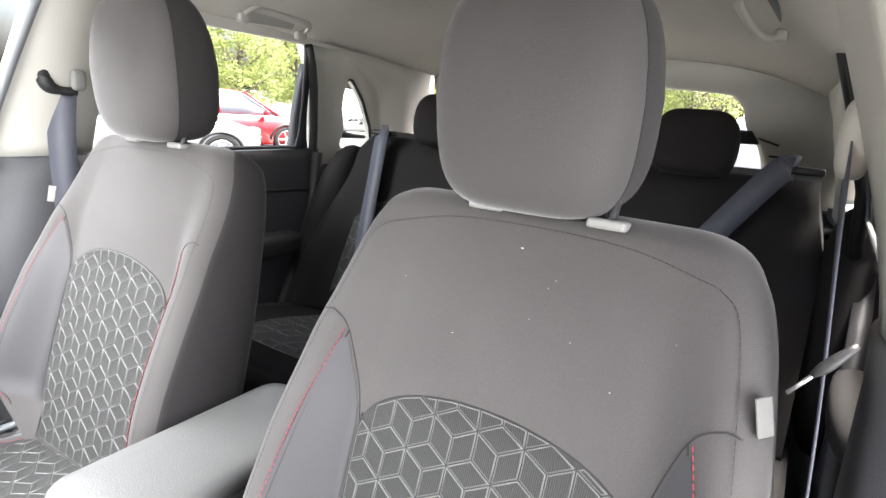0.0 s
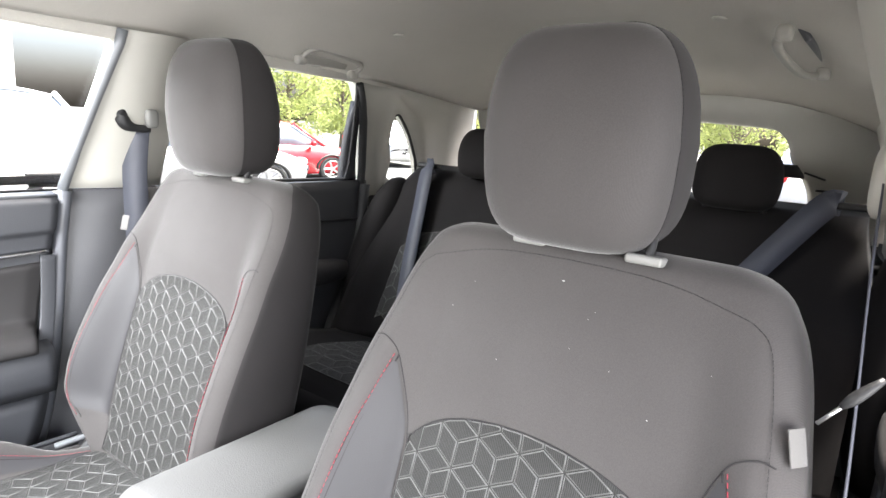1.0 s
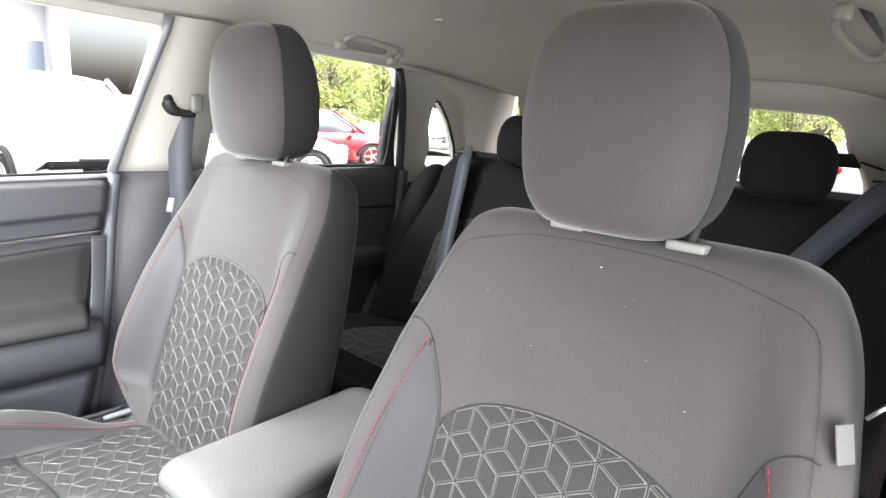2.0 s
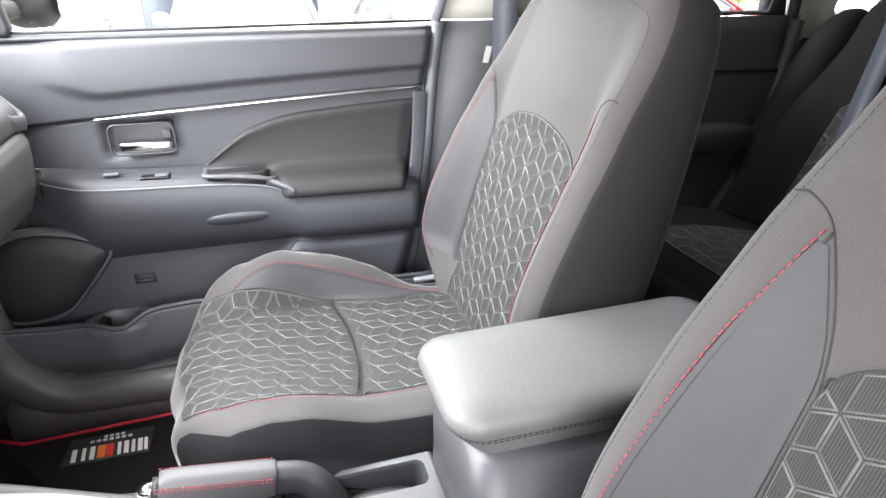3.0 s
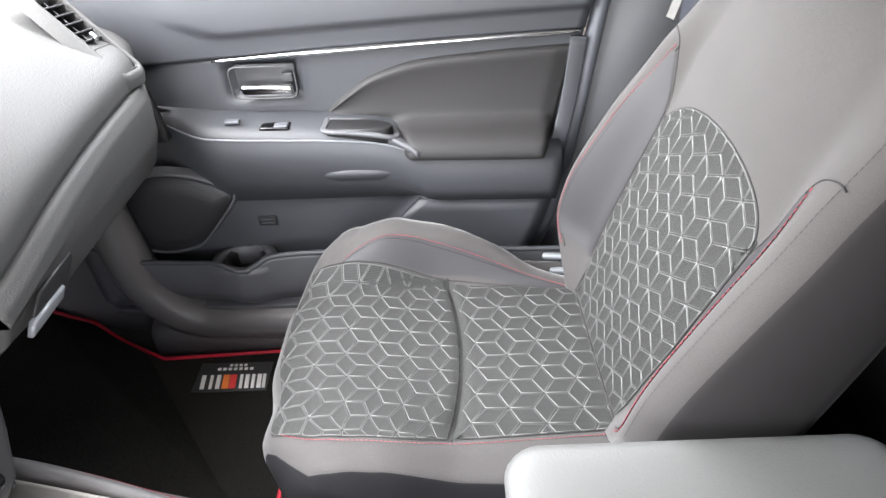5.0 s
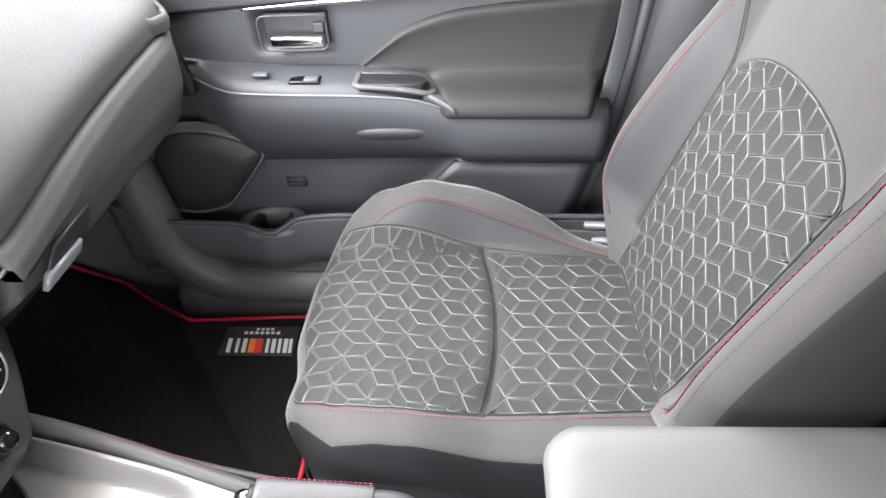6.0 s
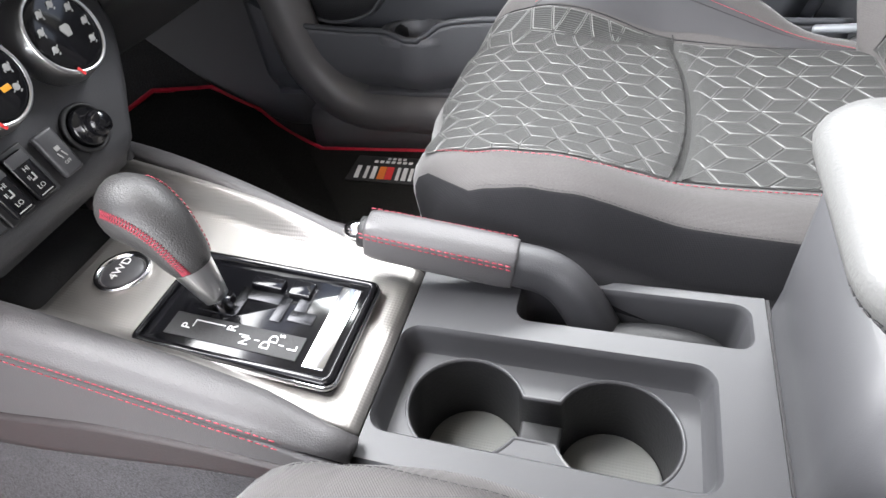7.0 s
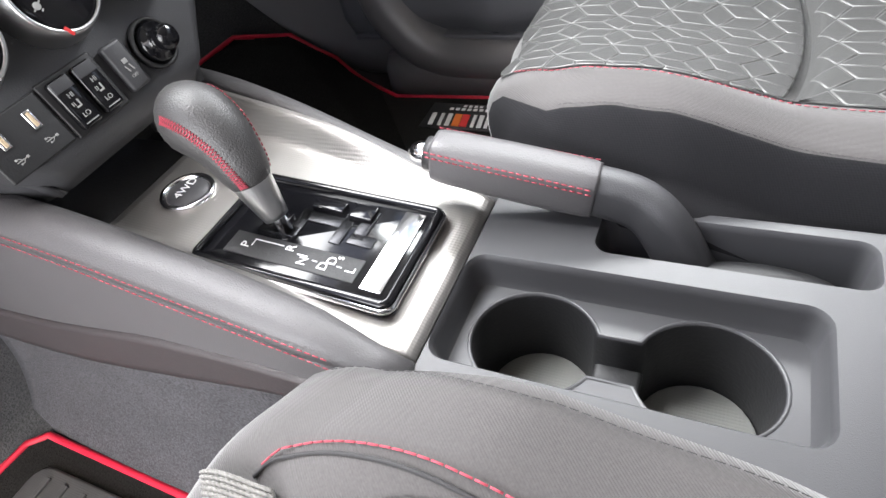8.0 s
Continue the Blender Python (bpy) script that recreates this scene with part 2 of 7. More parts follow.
def sheet(fn, nu, nv):
    """A grid of fn(u, v), u and v from 0 to 1."""
    vs = [fn(i / nu, j / nv) for i in range(nu + 1) for j in range(nv + 1)]
    fs = [(i * (nv + 1) + j, (i + 1) * (nv + 1) + j, (i + 1) * (nv + 1) + j + 1, i * (nv + 1) + j + 1) for i in range(nu) for j in range(nv)]
    return vs, fs


def slab(fn, nu, nv, thick):
    """A sheet with thickness along the vector thick(or a callable u, v)."""
    top, fs = sheet(fn, nu, nv)
    t = Vector(thick)
    low = [Vector(v) + t for v in top]
    k = len(top)
    out = list(fs) + [tuple(i + k for i in reversed(f)) for f in fs]
    rim = [i * (nv + 1) for i in range(nu + 1)] + [nu * (nv + 1) + j for j in range(1, nv + 1)]
    rim += [i * (nv + 1) + nv for i in range(nu - 1, -1, -1)] + [j for j in range(nv - 1, 0, -1)]
    for a, b in zip(rim, rim[1:] + rim[:1]):
        out.append((a, b, b + k, a + k))
    return top + low, out


def loft(loops, cap=True):
    n = len(loops[0])
    vs = [p for lp in loops for p in lp]
    fs = [(i * n + j, i * n + (j + 1) % n, (i + 1) * n + (j + 1) % n, (i + 1) * n + j) for i in range(len(loops) - 1) for j in range(n)]
    if cap:
        fs += [tuple(range(n)), tuple(range((len(loops) - 1) * n, len(loops) * n))]
    return vs, fs


def spline(pts, n):
    """Catmull-Rom through the points, n steps a span."""
    p = [Vector(q) for q in pts]
    p = [2 * p[0] - p[1]] + p + [2 * p[-1] - p[-2]]
    out = []
    for i in range(1, len(p) - 2):
        for k in range(n):
            t = k / n
            out.append(0.5 * (2 * p[i] + (p[i + 1] - p[i - 1]) * t + (2 * p[i - 1] - 5 * p[i] + 4 * p[i + 1] - p[i + 2]) * t * t + (3 * p[i] - p[i - 1] - 3 * p[i + 1] + p[i + 2]) * t ** 3))
    return out + [p[-2]]


def sweep(path, section, up=(0, 0, 1), cap=True, scale=None):
    """A section (list of 2D points: sideways, upwards) along a path."""
    path = [Vector(q) for q in path]
    loops = []
    for i, c in enumerate(path):
        t = (path[min(i + 1, len(path) - 1)] - path[max(i - 1, 0)]).normalized()
        s = t.cross(Vector(up))
        s = s.normalized() if s.length > 1e-6 else Vector((1, 0, 0))
        u = s.cross(t)
        k = scale(i / (len(path) - 1)) if scale else 1.0
        loops.append([c + s * (a * k) + u * (b * k) for a, b in section])
    return loft(loops, cap)


def ring(r, n=10, ry=None):
    return [(r * math.cos(2 * math.pi * k / n), (ry or r) * math.sin(2 * math.pi * k / n)) for k in range(n)]


def tube(path, r, n=8, up=(0, 0, 1), scale=None):
    return sweep(path, ring(r, n), up, True, scale)


def rounded(w, h, r, n=4):
    """Outline of a rounded rectangle, centred."""
    out = []
    for cx, cy, a0 in ((w / 2 - r, h / 2 - r, 0), (-w / 2 + r, h / 2 - r, 90), (-w / 2 + r, -h / 2 + r, 180), (w / 2 - r, -h / 2 + r, 270)):
        for k in range(n + 1):
            a = radians(a0 + 90 * k / n)
            out.append((cx + r * math.cos(a), cy + r * math.sin(a)))
    return out


def inset(poly, d):
    """Moves a convex outline inwards by d."""
    n = len(poly)
    area = sum(poly[i][0] * poly[(i + 1) % n][1] - poly[(i + 1) % n][0] * poly[i][1] for i in range(n))
    sg = 1 if area > 0 else -1
    out = []
    for i in range(n):
        p0, p1, p2 = Vector(poly[i - 1]), Vector(poly[i]), Vector(poly[(i + 1) % n])
        a, b = (p1 - p0), (p2 - p1)
        if a.length < 1e-7 or b.length < 1e-7:
            out.append(tuple(p1))
            continue
        a.normalize(), b.normalize()
        na, nb = Vector((-a.y, a.x)) * sg, Vector((-b.y, b.x)) * sg
        m = na + nb
        m = m / max(0.3, m.dot(na)) if m.length > 1e-6 else na
        out.append(tuple(p1 + m * d))
    return out


def prism(outline, z0, z1, bevel=0.0, steps=2):
    """An outline raised from z0 to z1 with a rounded upper edge."""
    loops = [[(x, y, z0) for x, y in outline]]
    for k in range(steps + 1):
        a = radians(90 * k / steps)
        o = inset(outline, bevel * (1 - math.cos(a))) if bevel else outline
        loops.append([(x, y, z1 - bevel + bevel * math.sin(a)) for x, y in o])
        if not bevel:
            break
    return loft(loops)


def block(w, d, h, r=0.004, n=3):
    """A box with rounded edges on all sides, standing on z = 0."""
    r = min(r, 0.49 * min(w, d, h))
    low = []
    for k in range(n + 1):
        a = radians(90 * k / n)
        i, z = r * (1 - math.sin(a)), r * (1 - math.cos(a))
        low.append([(x, y, z) for x, y in rounded(w - 2 * i, d - 2 * i, max(r - i, r * 0.05), n)])
    up = [[(x, y, h - z) for x, y, z in q] for q in low][::-1]
    return loft(low + up)


def ball(rx, ry, rz, e1=1.0, e2=1.0, nu=24, nv=14):
    """A superellipsoid: exponents below 1 make it boxier."""
    def pw(c, e):
        return math.copysign(abs(c) ** e, c)
    loops = []
    for j in range(1, nv):
        b = -math.pi / 2 + math.pi * j / nv
        loops.append([(rx * pw(math.cos(b), e1) * pw(math.cos(2 * math.pi * i / nu), e2), ry * pw(math.cos(b), e1) * pw(math.sin(2 * math.pi * i / nu), e2), rz * pw(math.sin(b), e1)) for i in range(nu)])
    vs, fs = loft(loops, False)
    k = len(vs)
    vs += [(0, 0, -rz), (0, 0, rz)]
    fs += [(i, (i + 1) % nu, k) for i in range(nu)] + [((nv - 2) * nu + i, (nv - 2) * nu + (i + 1) % nu, k + 1) for i in range(nu)]
    return vs, fs


def lerp_table(table, x):
    """Smooth monotone interpolation in a table of (x, value)."""
    n = len(table)
    if x <= table[0][0]:
        return table[0][1]
    if x >= table[-1][0]:
        return table[-1][1]
    k = 0
    while x > table[k + 1][0]:
        k += 1
    d = [(table[i + 1][1] - table[i][1]) / (table[i + 1][0] - table[i][0]) for i in range(n - 1)]

    def slope(i):
        if i == 0:
            return d[0]
        if i == n - 1:
            return d[-1]
        return 0.0 if d[i - 1] * d[i] <= 0 else 2 * d[i - 1] * d[i] / (d[i - 1] + d[i])
    h = table[k + 1][0] - table[k][0]
    t = (x - table[k][0]) / h
    return table[k][1] * (1 + 2 * t) * (1 - t) ** 2 + slope(k) * h * t * (1 - t) ** 2 + table[k + 1][1] * t * t * (3 - 2 * t) + slope(k + 1) * h * t * t * (t - 1)


def smooth(a, b, x):
    t = max(0.0, min(1.0, (x - a) / (b - a)))
    return t * t * (3 - 2 * t)


def clip(poly, outline):
    """The part of a polygon inside a convex outline that runs anticlockwise."""
    for (ax, ay), (bx, by) in zip(outline, outline[1:] + outline[:1]):
        def side(p):
            return (bx - ax) * (p[1] - ay) - (by - ay) * (p[0] - ax)
        out = []
        for i in range(len(poly)):
            p, q = poly[i - 1], poly[i]
            sp, sq = side(p), side(q)
            if (sp >= 0) != (sq >= 0):
                t = sp / (sp - sq)
                out.append((p[0] + (q[0] - p[0]) * t, p[1] + (q[1] - p[1]) * t))
            if sq >= 0:
                out.append(q)
        poly = out
        if len(poly) < 3:
            return []
    return poly


def poly_area(p):
    return 0.5 * sum(p[i - 1][0] * p[i][1] - p[i][0] * p[i - 1][1] for i in range(len(p)))


def rhombs(outline, edge, turn=0.0, phase=(0.0, 0.0)):
    """Cube-pattern lozenges that fill an outline."""
    xs, ys = [p[0] for p in outline], [p[1] for p in outline]
    cx, cy, reach = (min(xs) + max(xs)) / 2, (min(ys) + max(ys)) / 2, max(max(xs) - min(xs), max(ys) - min(ys))
    ds = [Vector((math.cos(radians(a + turn)), math.sin(radians(a + turn)))) * edge for a in (0, 120, 240)]
    a1, a2 = ds[0] - ds[1], ds[0] - ds[2]
    n = int(reach / edge) + 2
    out = []
    for i in range(-n, n + 1):
        for j in range(-n, n + 1):
            c = Vector((cx + phase[0], cy + phase[1])) + a1 * i + a2 * j
            for k in range(3):
                d, e = ds[k], ds[(k + 1) % 3]
                q = clip([tuple(c), tuple(c + d), tuple(c + d + e), tuple(c + e)], outline)
                if len(q) > 2 and abs(poly_area(q)) > edge * edge * 0.03:
                    out.append(q)
    return out


def quilt(parent, outline, edge, place, turn=0.0, phase=(0.0, 0.0), gap=0.0005, rise=0.0009):
    """Lozenge pads, each a part of parent, with a pale pressed rim round a ribbed field; place(a, b, h) gives the point h above it."""
    for q in rhombs(outline, edge, turn, phase):
        if poly_area(q) < 0:
            q = q[::-1]
        for roll in (0.0013, 0.0010, 0.0008):
            lo, rim, hi = inset(q, gap), inset(q, gap + roll * 0.42), inset(q, gap + roll)
            good = poly_area(hi) > edge * edge * 0.008
            for a, b in hi:
                for (c, d), (e, f) in zip(q, q[1:] + q[:1]):
                    good = good and (e - c) * (b - d) - (f - d) * (a - c) > 0
            if good:
                break
        if not good:
            continue
        rows = []
        for poly, h in ((lo, 0.0), (rim, rise), (hi, rise * 0.85)):
            row = []
            for (a, b), (c, d) in zip(poly, poly[1:] + poly[:1]):
                row += [place(a, b, h), place((a + c) / 2, (b + d) / 2, h)]
            rows.append(row)
        n = len(rows[0])
        cx, cy = sum(p[0] for p in hi) / len(hi), sum(p[1] for p in hi) / len(hi)
        vs = rows[0] + rows[1] + rows[2] + [place(cx, cy, rise * 0.80)]
        fs = [(r * n + i, r * n + (i + 1) % n, r * n + n + (i + 1) % n, r * n + n + i) for r in (0, 1) for i in range(n)]
        fs += [(2 * n + i, 2 * n + (i + 1) % n, 3 * n) for i in range(n)]
        ob = new("quilt_pad", mesh_of("quilt_pad", vs, fs, [PAD, WELT], True, [1] * (2 * n) + [0] * n))
        ob.parent = parent


def stitches(path, length=0.0042, gap=0.0022, r=0.0005, lift=(0, 0, 0)):
    """Single stitches in a row along a path."""
    p = [Vector(q) for q in path]
    cum = [0.0]
    for a, b in zip(p, p[1:]):
        cum.append(cum[-1] + (b - a).length)

    def at(s):
        for i in range(len(cum) - 1):
            if s <= cum[i + 1]:
                return p[i].lerp(p[i + 1], (s - cum[i]) / max(1e-9, cum[i + 1] - cum[i]))
        return p[-1]
    geos, s = [], 0.0
    while s + length < cum[-1]:
        a, b = at(s), at(s + length)
        mid = (a + b) / 2 + Vector(lift)
        geos.append(tube([a, mid, b], r, 5))
        s += length + gap
    return join(*geos)

# ---- front seats ----
# a seat is built round x = 0; y and z as they stand at the passenger's side
UP = Vector((0, 0.316, 0.949))
FRONT = Vector((0, -0.949, 0.316))
BACK_FOOT = Vector((0, 0.985, 0.225))
BACK_LONG = 0.525


def back_half(s):
    return lerp_table([(0.0, 0.165), (0.07, 0.195), (0.13, 0.222), (0.19, 0.237), (0.5, 0.232), (0.68, 0.223), (0.80, 0.214), (0.88, 0.207), (0.95, 0.197), (1.0, 0.184)], s)


def back_lift(x, s):
    """How far the front of the backrest stands forward of its plane."""
    w = back_half(s)
    b = lerp_table([(0.0, 0.018), (0.10, 0.042), (0.20, 0.058), (0.3, 0.062), (0.5, 0.052), (0.7, 0.031), (0.85, 0.012), (1.0, 0.001)], s)
    a = abs(x)
    bump = b * smooth(0.60 * w, 0.88 * w, a)
    belly = 0.012 * math.sin(math.pi * min(1, max(0, s))) * (1 - (a / w) ** 2)
    return bump + belly + 0.012 * smooth(0.60, 0.75, s) * (1 - (a / w) ** 2)


def back_point(x, z, h=0.0):
    """The front of the backrest at a height along its plane (metres from its foot), h above the cloth."""
    s = z / BACK_LONG
    return BACK_FOOT + UP * z + FRONT * (back_lift(x, s) + h) + Vector((x, 0, 0))


def back_shell():
    loops = []
    thick = 0.115

    def loop(s, up, shrink):
        w = back_half(min(s, 1)) - shrink
        deep = 0.72 * shrink
        t = -thick * (1 - 0.25 * s) + deep
        r = min(0.035, 0.49 * (back_lift(w - 0.035, s) - deep - t))
        c = BACK_FOOT + UP * (BACK_LONG * s + up)
        out = []
        for k in range(53):
            x = -(w - r) + 2 * (w - r) * k / 52
            out.append((x, back_lift(x, s) - deep))
        edge = back_lift(w - r, s) - deep
        for k in range(1, 6):
            a = radians(90 - 15 * k)
            out.append((w - r + r * math.cos(a), edge - r + r * math.sin(a)))
        for k in range(6):
            a = radians(-15 * k)
            out.append((w - r + r * math.cos(a), t + r + r * math.sin(a)))
        for k in range(1, 12):
            out.append(((w - r) - 2 * (w - r) * k / 12, t))
        for k in range(6):
            a = radians(-90 - 15 * k)
            out.append((-(w - r) + r * math.cos(a), t + r + r * math.sin(a)))
        for k in range(5):
            a = radians(180 - 15 * k)
            out.append((-(w - r) + r * math.cos(a), edge - r + r * math.sin(a)))
        return [c + Vector((x, 0, 0)) + FRONT * d for x, d in out]
    for i in range(61):
        loops.append(loop(i / 60, 0, 0))
    for k in range(1, 8):
        a = radians(24 + 66 * k / 7)
        loops.append(loop(1.0, 0.038 * (math.sin(a) - 0.407), 0.050 * (0.9135 - math.cos(a))))
    return loft(loops)


def back_patch_outline():
    pts = [(-0.118, 0.012), (0.118, 0.012), (0.132, 0.15), (0.136, 0.290)]
    for k in range(1, 12):
        a = math.pi * k / 12
        pts.append((0.136 * math.cos(a), 0.290 + 0.062 * math.sin(a)))
    return pts + [(-0.136, 0.290), (-0.132, 0.15)]


def on_back(path, h=0.001, n=6):
    return [back_point(p[0], p[1], h) for p in spline([(a, b, 0) for a, b in path], n)]


SEAT_FRONT, SEAT_BACK = 0.590, 1.03


def seat_mid(y):
    return lerp_table([(0.55, 0.232), (0.62, 0.243), (0.80, 0.226), (1.0, 0.230)], y)


def seat_top(x, y):
    a = abs(x)
    amp = lerp_table([(0.54, 0.040), (0.60, 0.056), (0.68, 0.069), (0.77, 0.069), (0.86, 0.049), (0.94, 0.016), (1.03, 0.0)], y)
    crest = lerp_table([(0.55, 0.225), (0.70, 0.238), (0.78, 0.222), (0.86, 0.192), (0.94, 0.160), (1.03, 0.14)], y)
    if x > 0:
        amp = lerp_table([(0.54, 0.268), (0.59, 0.284), (0.62, 0.290), (0.66, 0.290), (0.71, 0.284), (0.755, 0.273), (0.80, 0.261), (0.90, 0.254), (1.03, 0.245)], y) - seat_mid(y)
        crest = 0.206
    z = seat_mid(y) + amp * (smooth(lerp_table([(0.60, 0.112), (0.70, 0.132), (0.78, 0.146), (0.90, 0.140), (1.03, 0.125)], y), 0.205, a) if x < 0 else min(1.0, x / 0.174) ** 1.2)
    if x > 0:
        z -= 0.009 * smooth(0.172, 0.212, x) * smooth(0.55, 0.66, y) * (1 - 0.45 * smooth(0.70, 0.80, y))
    over = max(0.0, a - crest)
    if x < 0:
        z -= min(0.085, 1.1 * over * over / (over + 0.02)) if over > 0 else 0.0
    else:
        z -= min(0.11, 3.0 * over * over / (over + 0.018)) if over > 0 else 0.0
    z -= 0.03 * smooth(0.225, 0.262, a) * smooth(0.2, 0.3, a * 1.1)
    z += 0.006 * math.cos(min(1, a / 0.15) * math.pi / 2)
    z -= 0.007 * math.exp(-((y - seat_seam(x)) / 0.0065) ** 2) * (1 - smooth(0.13, 0.165, a))
    return z


def seat_seam(x):
    return 0.806 - 0.0195 * (x / 0.16) ** 2


def nose(x):
    """The front edge in plan: the corners lie further back."""
    return 0.070 * smooth(0.08, 0.27, -x) ** 1.2 if x < 0 else 0.020 * smooth(0.0, 0.10, x) + 0.058 * smooth(0.13, 0.24, x)


def seat_point(x, y, h=0.0):
    y0 = y
    y = y + nose(x) * smooth(0.80, 0.590, y)
    if y0 < SEAT_FRONT:
        d = (SEAT_FRONT - y0) / 0.055
        a = min(1.5, d)
        return Vector((x, SEAT_FRONT + nose(x) - (0.055 + h) * math.sin(a), seat_top(x, SEAT_FRONT) - 0.055 + (0.055 + h) * math.cos(a)))
    return Vector((x, y, seat_top(x, y0) + h))


def cushion_shell():
    half, r, low = 0.252, 0.035, 0.105
    loops = []

    def loop(y, dz, shrink, lowz):
        w = half - shrink
        out = []
        ys = max(y, SEAT_FRONT)
        for k in range(57):
            we = w - r * 0.6
            xb = 0.209 - 0.05 * smooth(SEAT_FRONT - 0.022, SEAT_FRONT - 0.055, y)
            x = -we + (xb + we) * k / 46 if k <= 46 else xb + (we - xb) * (k - 46) / 10
            out.append((x, seat_top(x, ys) - dz))
        e = out[-1][1]
        for k in range(1, 5):
            a = radians(90 - 22 * k)
            out.append((w - r * 0.6 + r * 0.6 * math.cos(a), e - r * 0.6 + r * 0.6 * math.sin(a)))
        for k in range(1, 7):
            t = k / 6
            out.append((w - 0.012 * t, (e - r * 0.6) * (1 - t) + lowz * t))
        for k in range(1, 8):
            out.append(((w - 0.012) * (1 - 2 * k / 8), lowz))
        for k in range(6):
            t = 1 - k / 6
            out.append((-(w - 0.012 * t), (e - r * 0.6) * (1 - t) + lowz * t))
        for k in range(5):
            a = radians(178 - 22 * k)
            out.append((-(w - r * 0.6) + r * 0.6 * math.cos(a), e - r * 0.6 + r * 0.6 * math.sin(a)))
        return [(x, y + nose(x) * smooth(0.80, 0.590, y), z) for x, z in out]
    for i in range(101):
        y = SEAT_BACK - (SEAT_BACK - SEAT_FRONT) * i / 100
        loops.append(loop(y, 0, 0, low + 0.02 * smooth(0.7, 0.575, y)))
    for k in range(1, 8):
        a = radians(90 * k / 7)
        loops.append(loop(SEAT_FRONT - 0.055 * math.sin(a), 0.055 * (1 - math.cos(a)), 0.02 * (1 - math.cos(a)), low + 0.02 + 0.02 * (1 - math.cos(a))))
    loops.append([(x * 0.985, y + 0.006, min(z, 0.14)) for x, y, z in loops[-1]])
    return loft(loops)


def cushion_outline(front):
    if front:
        return [(-0.158, 0.550), (0.150, 0.550), (0.166, 0.60), (0.1705, 0.65), (0.170, 0.72), (0.158, 0.801), (-0.157, 0.801), (-0.160, 0.62)]
    return [(-0.154, 0.809), (0.156, 0.809), (0.138, 0.985), (-0.128, 0.985)]


def on_seat(path, h=0.001, n=6):
    return [seat_point(p[0], p[1], h) for p in spline([(a, b, 0) for a, b in path], n)]


def headrest_point(a, b):
    """A padded block with round corners that bulges to the front and narrows towards its top; a runs round it, b from foot to top."""
    v = math.copysign(abs(math.sin(b)) ** 0.56, math.sin(b))
    f = abs(math.cos(b)) ** 0.42
    cx, cy = math.copysign(abs(math.cos(a)) ** 0.52, math.cos(a)), math.copysign(abs(math.sin(a)) ** 0.60, math.sin(a))
    x = 0.099 * cx * f * (1 - 0.13 * max(0, v) ** 1.5) * (1 - 0.04 * max(0, -v))
    y = 0.064 * cy * f * (1 - 0.34 * max(0, v) ** 1.4) - 0.008 * (1 - (x / 0.099) ** 2) * (1 if cy < 0 else 0) * f
    return Vector((x, y, 0.112 * v))


def headrest_geo():
    return loft([[headrest_point(2 * math.pi * i / 44, -math.pi / 2 + math.pi * j / 24) for i in range(44)] for j in range(25)])


